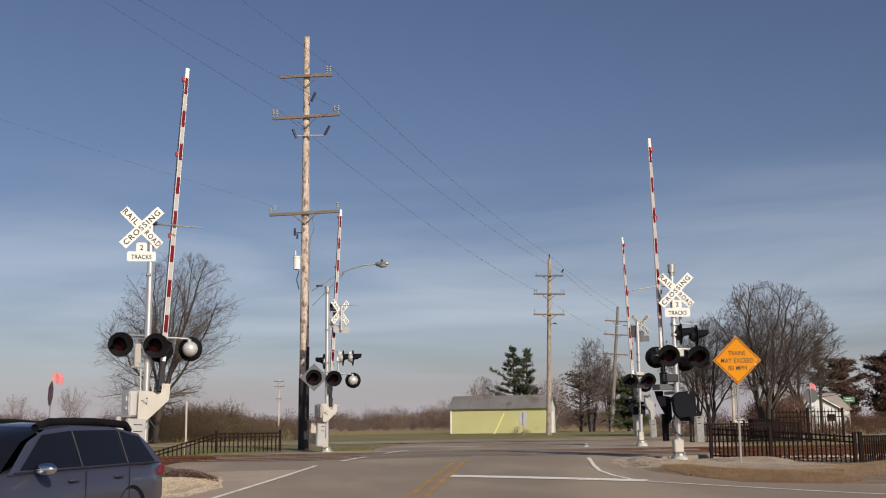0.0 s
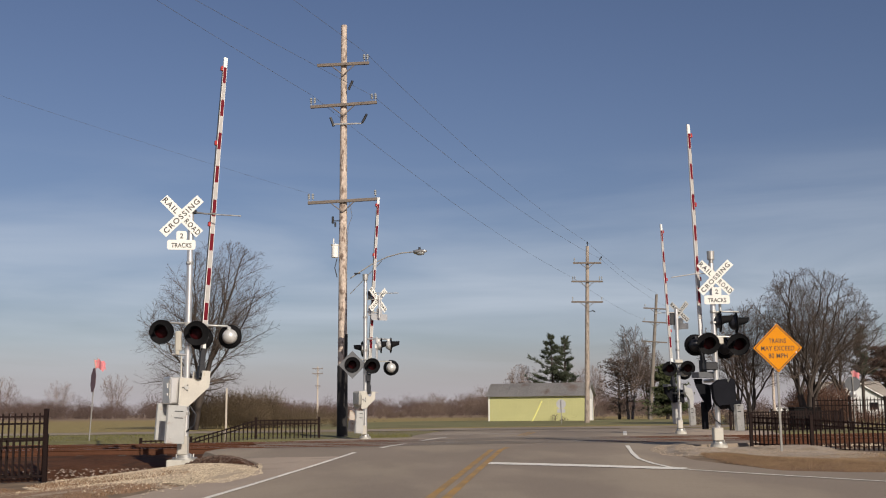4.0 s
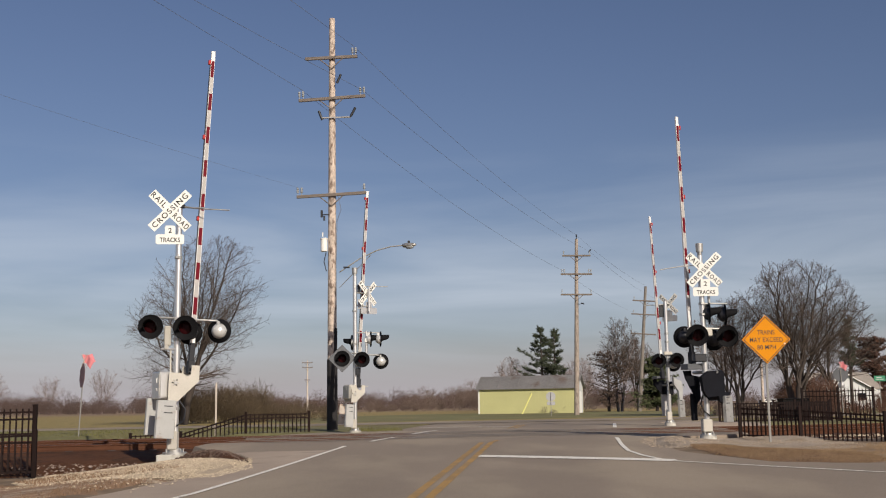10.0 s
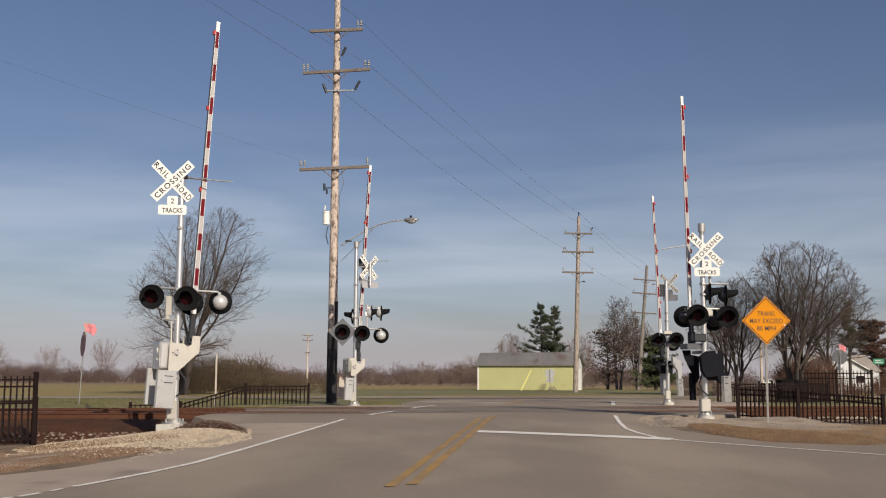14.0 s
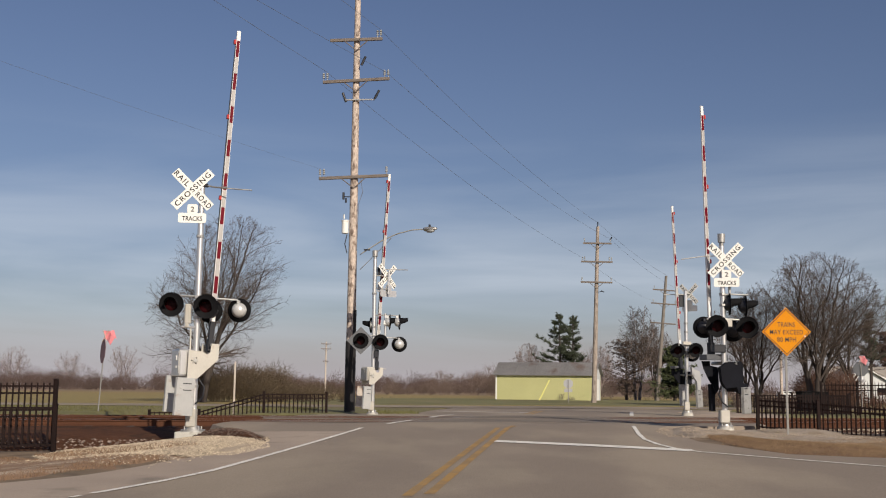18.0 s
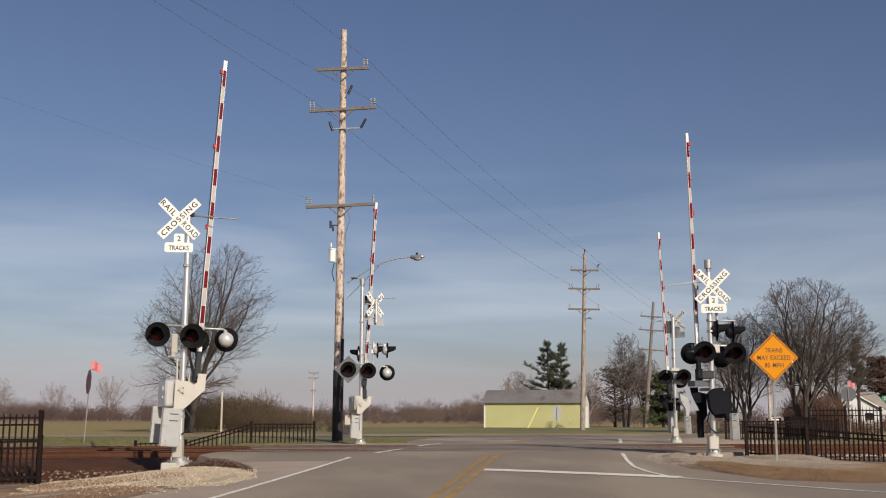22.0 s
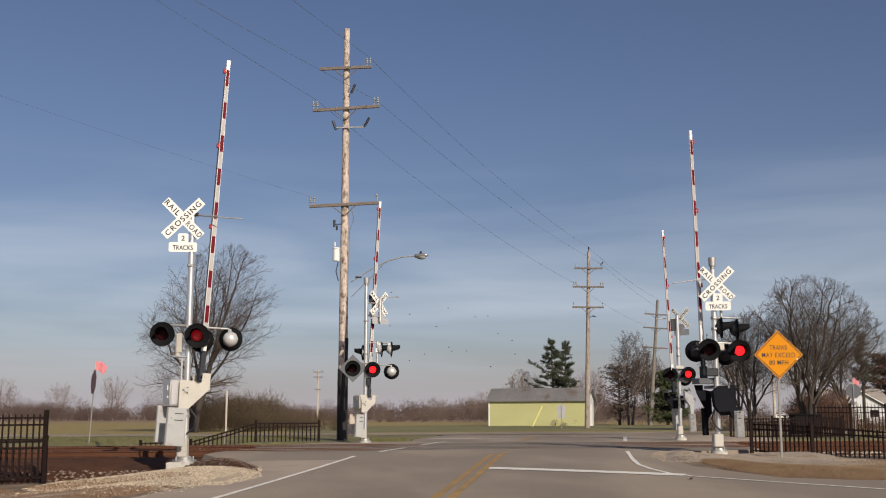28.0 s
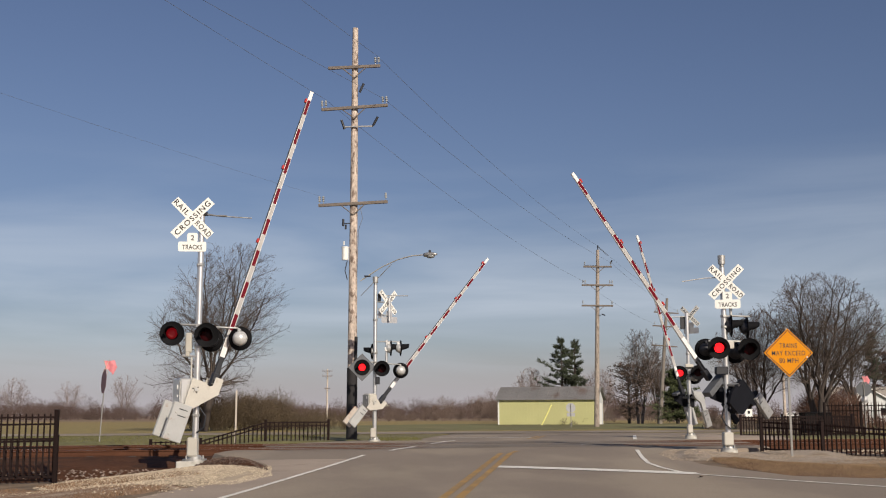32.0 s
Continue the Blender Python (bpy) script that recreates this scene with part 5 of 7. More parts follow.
def wire(a, b, sag, name="power_line", r=0.0075):
    a, b = Vector(a), Vector(b)
    pts = []
    for i in range(25):
        t = i / 24
        p = a.lerp(b, t)
        p.z -= sag * 4 * t * (1 - t)
        pts.append(p)
    ob = tagged(part(name, Geo().tube(pts, r, 4), WIRE, fix=False), "thin dark overhead power wire slung between poles", "power line", "overhead wires")
    return ob


def arm_point(pole, x, z):
    return pole.matrix_basis @ Vector((x, -0.2, z))


# far span, and the span that comes overhead from the pole before this one: arm end here, arm end there, rise of the near span
spans = [((1.0, 16.45), (0.05, 14.05), 0.11), ((-1.3, 14.6), (-1.1, 11.3), 0.11), ((1.34, 14.5), (1.0, 12.8), 0.035), ((-1.4, 10.3), None, 0.022)]
for (x0, z0), end, rise in spans:
    a = arm_point(near_pole, x0, z0)
    wire(a, a + Vector((-0.455, -1.0, rise)) * 52, 0.6, r=0.0075 if end else 0.004)
    if end:
        b = arm_point(far_pole, *end)
        wire(a, b, 0.55)
        wire(b, arm_point(lean_pole, end[0], end[1] - 1.1), 0.3)


# ---- fences ----
def fence(pts, h, label, rails=(0.93, 0.78, 0.12), gap=0.135, spear=False, post_h=None, group=""):
    fc = thing("iron_fence", pose(*pts[0]), label, "fence", group)
    o = Vector(pts[0])
    post = Geo().box((0, 0, ((post_h or h) + 0.04) / 2 - 0.1), (0.095, 0.095, (post_h or h) + 0.24), ch=0.008)
    post.box((0, 0, (post_h or h) + 0.05), (0.11, 0.11, 0.03), ch=0.008)
    pme = post.mesh("post", IRON)
    pk = Geo().box((0, 0, h * 0.53), (0.036, 0.036, h * 0.9), ch=0)
    if spear:
        pk.cyl((0, 0, h * 0.97), (0, 0, h * 1.06), 0.02, 0.002, n=4)
    kme = pk.mesh("picket", IRON)
    for i, p in enumerate(pts):
        ob = new("post", pme)
        ob.parent, ob.location = fc, Vector(p) - o
        if i == len(pts) - 1:
            break
        a, b = Vector(p) - o, Vector(pts[i + 1]) - o
        for r in rails:
            z = Vector((0, 0, h * r))
            d = (b - a).normalized()
            mid_p = (a + b) / 2 + z
            m = Matrix.Translation(mid_p) @ d.to_track_quat("X", "Z").to_matrix().to_4x4()
            part("rail", Geo().box((0, 0, 0), ((b - a).length - 0.02, 0.036, 0.045)), IRON, fc, "", m)
        n = int((b - a).length / gap)
        ang = math.atan2(b.y - a.y, b.x - a.x)
        for k in range(1, n):
            ob = new("picket", kme)
            ob.parent = fc
            ob.matrix_basis = Matrix.Translation(a.lerp(b, k / n)) @ Matrix.Rotation(ang, 4, "Z")
    return fc


fence([(8.95, 32.3, 0.55), (10.28, 31.0, 0.47), (12.1, 29.6, 0.32)], 0.93, "low black iron picket fence on the verge beside the crossing", gap=0.125)
fence([(12.28, 29.65, 0.32), (14.3, 31.4, 0.30), (16.3, 33.2, 0.28), (18.3, 35.0, 0.28)], 0.93, "low black iron picket fence running back from the verge", gap=0.13)
fence([(12.95, 50.0, 0.62), (15.6, 50.6, 0.62), (18.4, 51.2, 0.62)], 0.95, "low black iron picket fence behind the tracks", gap=0.13)
fence([(15.3, 51.6, 0.62), (17.0, 51.9, 0.62), (18.8, 52.2, 0.62)], 0.98, "low black iron picket fence behind another one", gap=0.13)
fence([(16.5, 49.3, 0.62), (18.0, 49.0, 0.62), (19.45, 48.7, 0.62)], 1.49, "tall black iron fence with pointed pickets", spear=True, gap=0.143)
fence([(-9.3, 26.0, 0.12), (-11.7, 25.5, 0.10), (-14.1, 25.0, 0.08), (-16.5, 24.5, 0.05)], 1.62, "tall black iron fence on the grass verge", rails=(0.93, 0.83, 0.62, 0.10))
fence([(-9.14, 25.6, 0.16), (-11.6, 25.0, 0.12), (-14.0, 24.4, 0.08)], 1.0, "low black iron picket fence in front of a taller one")
fence([(-4.92, 44.0, 0.55), (-7.16, 42.5, 0.55), (-9.3, 41.0, -0.12), (-10.9, 40.1, -0.14)], 0.89, "low black iron picket fence stepping down beside the far track", gap=0.17)


# ---- road signs ----
def octagon(r):
    return [(r * math.cos(math.pi / 8 + i * math.pi / 4) / math.cos(math.pi / 8), r * math.sin(math.pi / 8 + i * math.pi / 4) / math.cos(math.pi / 8)) for i in range(8)]


FLAGS = []


def stop_sign(pos, yaw, r, h, label, flags=False, second="", back=SIGN_BACK, lean=0.0):
    st = thing("stop_sign", pose(*pos, 0, lean, 0), label, "stop sign", "stop signs")
    part("post", Geo().box((0, 0, (h + 0.3) / 2 - 0.3), (0.05, 0.04, h + 0.9), ch=0.006), POST_GREY, st, "", pose(0, 0, 0, 0, 0, yaw))
    pl = part("sign_plate", Geo().prism(octagon(r), -0.003, 0.003), back, st, "octagonal plate", pose(0, 0, h, 0, 0, yaw) @ pose(0, 0.036, 0))
    part("sign_face", Geo().prism(octagon(r - 0.01), 0.0045, 0.006), SIGN_RED, pl, "red face")
    if second == "plate":
        part("second_plate", Geo().box((0, 0.04, h - r - 0.16), (0.6, 0.005, 0.26), ch=0.002), SIGN_BACK, st, "", pose(0, 0, 0, 0, 0, yaw))
    if second == "round":
        part("second_plate", Geo().spin([(0, -0.004), (0.2, -0.004), (0.2, 0.004), (0, 0.004)], pose(0, 0.04, h - r - 0.2)), SIGN_BACK, st, "", pose(0, 0, 0, 0, 0, yaw))
    if flags:
        for k, (x, z, a) in enumerate(((0.0, r + 0.20, 60), (-0.05, r + 0.14, -50))):
            g = Geo()
            vs = []
            for i in range(7):
                for j in range(5):
                    u, v = i / 6, j / 4
                    vs.append((0.04 + u * 0.38, 0.05 * math.sin(u * 6 + v), (v - 0.5) * (0.36 - 0.07 * math.sin(u * 3)) - 0.10 * u * u + 0.02 * math.sin(u * 9)))
            g.add(vs, [(i * 5 + j, i * 5 + j + 1, (i + 1) * 5 + j + 1, (i + 1) * 5 + j) for i in range(6) for j in range(4)], True)
            fl_ob = part("flag", g, FLAG_RED, st, "faded red warning flag", pose(x, -0.03 * k, h + z, 0, a * 0.3, 20 * k), fix=False)
            part("flag_stick", Geo().cyl((0.03, 0, -0.35), (0.03, 0, 0.22), 0.012, n=6), POLE_WOOD, fl_ob)
            FLAGS.append((fl_ob, (x, -0.03 * k, h + z), a * 0.3, 20 * k, k))
    return st


# its back takes the same paled red, since bare metal mirrors too dark
stop_sign((-13.56, 42.6, 0.66), 119, 0.46, 2.32, "stop sign seen edge-on with red flags above it", flags=True, lean=2.8, back=SIGN_RED)
stop_sign((24.5, 66.0, 0.6), -14, 0.42, 2.5, "grey back of a stop sign with red flags above it", flags=True, second="round", back=PLATE_GREY)
stop_sign((8.75, 82.0, 0.6), -4, 0.34, 1.55, "stop sign near the lime shed", second="plate")
gs = thing("street_sign", pose(29.25, 72.0, 0.6), "green street name sign on a post", "street sign")
part("post", Geo().box((0, 0, 1.1), (0.05, 0.05, 2.5), ch=0.005), POST_GREY, gs)
gp_ = part("sign_plate", Geo().box((0, -0.04, 2.35), (0.75, 0.01, 0.36), ch=0.004), SIGN_GREEN, gs, "green plate with white bars")
part("lettering", Geo().box((-0.05, -0.047, 2.42), (0.36, 0.003, 0.035)).box((0.0, -0.047, 2.30), (0.5, 0.003, 0.035)), SIDING_WHITE, gp_)
ws = thing("small_sign", pose(17.6, 66.0, 0.6), "small white square road sign behind the crossing", "road sign")
part("post", Geo().box((0, 0.02, 0.6), (0.05, 0.03, 1.4), ch=0.004), GALV, ws)
wsp = part("sign_plate", Geo().box((0, 0, 1.1), (0.42, 0.01, 0.5), ch=0.004), SIGN_WHITE, ws)
part("lettering", Geo().box((0, -0.007, 1.16), (0.14, 0.003, 0.18)), SIGN_BLACK, wsp)
# slim white marker post by the left fence
mp = thing("marker_post", pose(-8.70, 44.5, 0.62), "slim pale wooden marker post behind the fence", "marker post")
part("post", Geo().box((0, 0, 0.9), (0.07, 0.05, 2.2), ch=0.01).box((0, 0, 2.02), (0.06, 0.05, 0.06), ch=0.01), PALE_WOOD, mp)
gg = thing("guy_wire", pose(7.75, 98.0, 0.5), "guy wire with a pale yellow guard in the grass", "guy wire")
part("guard", Geo().cyl((0, 0, 0), (1.02, 0, 2.05), 0.07, n=8), GUARD_YELLOW, gg)


# ---- buildings ----
def gable_house(name, pos, yaw, w, d, eave, ridge, wall, roof, label, category, over=0.25, ribs=0.0):
    """A box with a gabled roof; the ridge runs along local x, the origin is the front left corner."""
    hs = thing(name, pose(*pos, 0, 0, yaw), label, category)
    g = Geo()
    t = 0.12
    g.box((w / 2, t / 2, eave / 2 - 0.2), (w, t, eave + 0.4))
    part("wall", g, wall, hs)
    part("wall", Geo().box((w / 2, d - t / 2, eave / 2 - 0.2), (w, t, eave + 0.4)), wall, hs)
    for x in (0, w - t):
        e = Geo()
        ol = [(t + 0.004, -0.4), (d - t - 0.004, -0.4), (d - t - 0.004, eave), (d / 2, ridge), (t + 0.004, eave)]
        vs = [(x, a, b) for a, b in ol] + [(x + t, a, b) for a, b in ol]
        e.add(vs, [(0, 1, 2, 3, 4), (9, 8, 7, 6, 5)] + [(i, (i + 1) % 5, 5 + (i + 1) % 5, 5 + i) for i in range(5)])
        part("end_wall", e, SIDING_WHITE, hs)
    for s in (0, 1):
        y0, y1 = (-over, d / 2) if s == 0 else (d + over, d / 2)
        z0 = eave - over * (ridge - eave) / (d / 2)
        r = Geo()
        vs = [(-over, y0, z0 + 0.03), (w + over, y0, z0 + 0.03), (w + over, y1, ridge + 0.03), (-over, y1, ridge + 0.03)]
        r.add(vs + [(x, y, z + 0.07) for x, y, z in vs], [(0, 1, 2, 3), (4, 7, 6, 5), (0, 4, 5, 1), (1, 5, 6, 2), (2, 6, 7, 3), (3, 7, 4, 0)])
        rf = part("roof", r, roof, hs, "sloping roof sheet")
        if ribs:
            n = int(w / ribs)
            for i in range(n + 1):
                x = w * i / n
                part("roof_rib", Geo().tube([(x, y0, z0 + 0.105), (x, y1, ridge + 0.105)], 0.025, 4), roof, rf)
    for x in (0.0, w):
        part("corner_trim", Geo().box((x, -0.012, eave / 2 - 0.1), (0.14, 0.03, eave + 0.1), ch=0.004), TRIM_WHITE, hs)
    part("eave_trim", Geo().box((w / 2, -0.02, eave - 0.05), (w, 0.04, 0.12), ch=0.004), TRIM_WHITE, hs)
    return hs


shed = gable_house("shed", (4.35, 104.6, 0.62), -20, 9.35, 3.0, 2.52, 3.55, SIDING_LIME, ROOF_GREY, "long lime-yellow metal shed with a grey roof on the grass", "shed", ribs=0.9)
for i in range(31):
    part("siding_rib", Geo().box((0.15 + i * 0.295, -0.004, 1.22), (0.04, 0.008, 2.4)), SIDING_LIME, shed)
part("side_door", Geo().box((9.36, 1.5, 1.05), (0.06, 1.4, 2.1), ch=0.01), TRIM_WHITE, shed, "white side door")
house = gable_house("house", (39.2, 113.0, 0.6), 0, 6.0, 5.7, 1.95, 3.54, SIDING_WHITE, SHINGLE, "small white garage with a dark window behind the fence", "garage")
# the garage turns its gable to the road
house.matrix_basis = pose(43.6, 109.0, 0.6, 0, 0, 92)
for y0, y1 in ((-0.27, 2.85), (5.97, 2.85)):
    part("barge_board", Geo().tube([(-0.27, y0, 1.95 - 0.15 + 0.02), (-0.27, y1, 3.58)], 0.075, 4), TRIM_WHITE, house, "white barge board")
part("window", Geo().box((1.2, -0.03, 1.35), (0.7, 0.05, 0.6), ch=0.01), DARK_GLASS, house)
gw = part("gable_window", Geo().box((-0.03, 1.2, 1.25), (0.05, 0.9, 0.7), ch=0.01), DARK_GLASS, house, "dark window")
home = gable_house("house", (41.9, 121.0, 0.6), 0, 7.2, 8.0, 2.2, 3.95, SIDING_WHITE, SHINGLE_TAN, "white house with a brown shingle roof behind the garage", "house")


# ---- plants ----
def leafy(tr_pos, h, w, seed, mat, label, cat="tree", n=2600, kind="cone", size=0.22, top=1.0, gaps=0.3):
    """Many small leaf clumps round a trunk, with gaps and an uneven outline."""
    rnd = random.Random(seed)
    tr = thing("evergreen_tree" if kind != "round" else "leafy_tree", pose(*tr_pos), label, cat)
    g = Geo().tube([(0, 0, -0.2), (0.05, 0, h * 0.5), (0, 0.03, h * 0.95)], 0.05 * w / 2 + 0.05, 7, 0.02)
    boughs = []
    nb = 110
    for i in range(nb):
        z = h * (0.10 + 0.86 * (i + rnd.random()) / nb)
        f = z / h
        if kind == "cone":
            rad = w / 2 * (1 - f) ** 0.8 * rnd.choice((0.25, 0.5, 0.8, 1.05, 1.3)) + 0.12
        else:
            rad = w / 2 * math.sqrt(max(0.05, 1 - (2 * f - 1.05) ** 2)) * rnd.uniform(0.5, 1.1)
        a = rnd.uniform(0, 6.283)
        e = Vector((math.cos(a) * rad, math.sin(a) * rad, z + (0.10 if kind == "cone" else 0.3) * rad))
        g.tube([(0, 0, z), tuple(e * 0.5 + Vector((0, 0, z * 0.5))), tuple(e)], 0.035, 4, 0.01)
        boughs.append((Vector((0, 0, z)), e, rad))
    part("trunk", g, BARK, tr, fix=False)
    c = Geo()
    for i in range(n):
        b0, b1, rad = rnd.choice(boughs)
        t = rnd.uniform(0.25, 1.05)
        p = b0.lerp(b1, t) + Vector((rnd.gauss(0, 1), rnd.gauss(0, 1), rnd.gauss(0, 0.45))) * (0.10 + 0.07 * rad)
        for k in range(3):
            d = Vector((rnd.gauss(0, 1), rnd.gauss(0, 1), rnd.gauss(0.2, 0.7))).normalized() * size * rnd.uniform(0.6, 1.5)
            s = d.orthogonal().normalized() * size * 0.25
            c.add([p - s, p + s, p + d], [(0, 1, 2)])
    part("crown", c, mat, tr, "crown of small clumps", fix=False)
    return tr


def brush(area, count, h, mat, name, label, seed, blades=26, z0=0.6, thin=1.0):
    """Leafless scrub: airy crowns of short twigs over a few stems."""
    rnd = random.Random(seed)
    g = Geo()
    for i in range(count):
        x, y = rnd.uniform(area[0], area[1]), rnd.uniform(area[2], area[3])
        hh = h * rnd.uniform(0.4, 0.9) * (0.72 + 0.75 * noise.noise((x * 0.045, y * 0.02, seed))) * (1.35 if rnd.random() < 0.07 else 1.0)
        rx = hh * rnd.uniform(0.35, 0.6)
        w = 0.010 * (h + 1.0) * thin
        for k in range(5):
            a = rnd.uniform(0, 6.283)
            bx, by = x + rnd.gauss(0, 0.15 * rx), y + rnd.gauss(0, 0.15 * rx)
            g.add([(bx - w, by, z0 - 0.1), (bx + w, by, z0 - 0.1), (bx + math.cos(a) * rx * 0.6, by + math.sin(a) * rx * 0.6, z0 + hh * rnd.uniform(0.6, 1.0))], [(0, 1, 2)])
        for k in range(blades * 2):
            u = Vector((rnd.gauss(0, 1), rnd.gauss(0, 1), rnd.gauss(0, 1)))
            u = u.normalized() * rnd.random() ** 0.4
            p = Vector((x + u.x * rx, y + u.y * rx * 0.8, z0 + hh * (0.52 + 0.46 * u.z)))
            d = (Vector((u.x, u.y, abs(u.z) * 0.6 + 0.5)) + Vector((rnd.gauss(0, 0.5), rnd.gauss(0, 0.5), rnd.gauss(0, 0.4)))).normalized() * hh * rnd.uniform(0.10, 0.26)
            sd = Vector((-d.z, 0, d.x)).normalized() * w * rnd.uniform(0.5, 1.0)
            g.add([p - sd, p + sd, p + d], [(0, 1, 2)])
    return tagged(part(name, g, mat, fix=False), label, name.replace("_", " "), kind="stuff")


def limb_tree(pos, trunk_h, c, rad, seed, label, r0=0.24, leaders=6, lean=0.0, stems=1, dens=1.0, mats=(BARK, TWIG), name="bare_tree", fine_r=1.0, low=0, shear=0.0):
    """A leafless tree: leaders curve up and out of the trunk to an egg-shaped crown (centre c, radii rad);
    limbs leave them all along their way, each with two more orders of branches. low adds drooping limbs on the trunk."""
    rnd = random.Random(seed)
    big, fine = Geo(), Geo()
    c = Vector(c)

    def room(p, d):
        """Way left to the crown's surface."""
        q = Vector(((p.x - c.x) / rad[0], (p.y - c.y) / rad[1], (p.z - c.z) / rad[2]))
        e = Vector((d.x / rad[0], d.y / rad[1], d.z / rad[2]))
        a, b, k = e.dot(e), q.dot(e), q.dot(q) - 1
        disc = b * b - a * k
        return max(0.0, (-b + math.sqrt(disc)) / a) if disc > 0 else 0.0

    def side(d):
        u = d.orthogonal().normalized()
        return Matrix.Rotation(rnd.uniform(0, 6.283), 3, d) @ u

    def limb(pts, ra, rb, g, n):
        for k in range(len(pts) - 1):
            u0, u1 = ra + (rb - ra) * k / (len(pts) - 1), ra + (rb - ra) * (k + 1) / (len(pts) - 1)
            g.cyl(pts[k], pts[k + 1], u0, u1, n, False)

    def offshoots(pts, length, ra, rb, level, f0, count):
        n = len(pts) - 1
        turn = rnd.uniform(0, 6.283)
        for k in range(count):
            f = f0 + (1.0 - f0) * (k + rnd.random()) / count
            i = min(n - 1, int(f * n))
            d = (pts[i + 1] - pts[i]).normalized()
            b0 = pts[i].lerp(pts[i + 1], min(1.0, f * n - i))
            turn += 2.4 + rnd.uniform(-0.5, 0.5)
            u = Matrix.Rotation(turn, 3, d) @ d.orthogonal().normalized()
            ang = rnd.uniform(0.55, 1.05)
            nd = (d * math.cos(ang) + u * math.sin(ang) + Vector((0, 0, 0.05))).normalized()
            want = length * (0.62, 0.50, 0.46)[level - 1] * rnd.uniform(0.6, 1.2) * (1.12 - 0.6 * f)
            want = min(want, max(room(b0, nd) * rnd.uniform(0.8, 1.12), length * 0.08))
            floor = (0.013, 0.0075, 0.005)[level - 1] * fine_r
            grow(b0, nd, want, max((ra + (rb - ra) * f) * rnd.uniform(0.36, 0.55), floor), floor * 0.5, level)

    def grow(p, d, length, ra, rb, level):
        n = (0, 6, 4, 3)[level]
        pts = [p.copy()]
        bend = side(d) * rnd.uniform(0.03, 0.12)
        for i in range(n):
            d = (d + bend + Vector((0, 0, rnd.uniform(-0.01, 0.06))) + side(d) * rnd.gauss(0, 0.10)).normalized()
            p = p + d * (length / n)
            pts.append(p)
        limb(pts, ra, rb, fine, (0, 5, 3, 3)[level])
        if level < 3:
            offshoots(pts, length, ra, rb, level + 1, 0.12, max(3, int(dens * (0, 11, 8)[level] * rnd.uniform(0.8, 1.2) * min(2.2, max(1.0, length / (2.6, 2.6, 1.6)[level])))))

    for s in range(stems):
        a = 6.283 * s / stems + rnd.uniform(0, 1)
        off = 0.0 if stems == 1 else 0.25
        foot = Vector((off * math.cos(a), off * math.sin(a), -0.3))
        top = Vector((foot.x * 2.4 + lean * trunk_h, foot.y * 2.4, trunk_h))
        mid = foot.lerp(top, 0.5) + Vector((rnd.gauss(0, 0.06) - 0.08 * lean * trunk_h, rnd.gauss(0, 0.06), 0))
        big.tube([tuple(foot), tuple(foot.lerp(mid, 0.3)), tuple(mid), tuple(mid.lerp(top, 0.6)), tuple(top)], r0 * 1.2, 10, r0 * 0.85)
        m = max(2, leaders // stems)
        for k in range(m):
            az = a + 6.283 * k / m + rnd.uniform(-0.4, 0.4) if stems == 1 else a + rnd.uniform(-1.4, 1.4)
            up = (0.97, 0.30, 0.78, 0.55, 0.88, 0.12, 0.68, 0.42)[k % 8] + rnd.uniform(-0.06, 0.03)
            h = math.sqrt(max(0.0, 1 - up * up))
            end = Vector((c.x + rad[0] * h * math.cos(az), c.y + rad[1] * h * math.sin(az), c.z + rad[2] * up * 0.96))
            b0 = top if k < 2 else mid.lerp(top, rnd.uniform(0.35, 1.0))
            span = (end - b0).length
            ctl = b0.lerp(end, 0.45) + Vector((0, 0, 0.16 * span * h)) + Vector((rnd.gauss(0, 0.06), rnd.gauss(0, 0.06), 0)) * span
            pts = []
            for i in range(11):
                t = i / 10
                p = b0 * (1 - t) ** 2 + ctl * (2 * t * (1 - t)) + end * (t * t)
                pts.append(p + Vector((rnd.gauss(0, 1), rnd.gauss(0, 1), rnd.gauss(0, 0.6))) * 0.010 * span * (0 < i < 10))
            ra = r0 * (0.62 if k == 0 else rnd.uniform(0.34, 0.5))
            limb(pts, ra, 0.012 * fine_r, big, 8)
            offshoots(pts, span * 0.85, ra, 0.014 * fine_r, 1, 0.14, int(dens * 17 * rnd.uniform(0.85, 1.15)))
        for k in range(low):
            b0 = foot.lerp(top, rnd.uniform(0.62, 1.0))
            az = a + 6.283 * k / low + rnd.uniform(-0.5, 0.5)
            el = rnd.uniform(-0.08, 0.35)
            d = Vector((math.cos(az) * math.cos(el), math.sin(az) * math.cos(el), math.sin(el)))
            grow(b0, d, max(1.0, room(b0, d) * rnd.uniform(0.62, 0.92)), r0 * 0.26, 0.010, 1)
    for g in (big, fine):      # the whole tree leans with the wind
        g.v = [(x + shear * z, y, z) for x, y, z in g.v]
    tr = thing(name, pose(*pos), label, "tree")
    part("trunk", big, mats[0], tr, "dark bark trunk and limbs", fix=False)
    part("crown", fine, mats[1], tr, "crown of fine bare twigs", fix=False)
    return tr


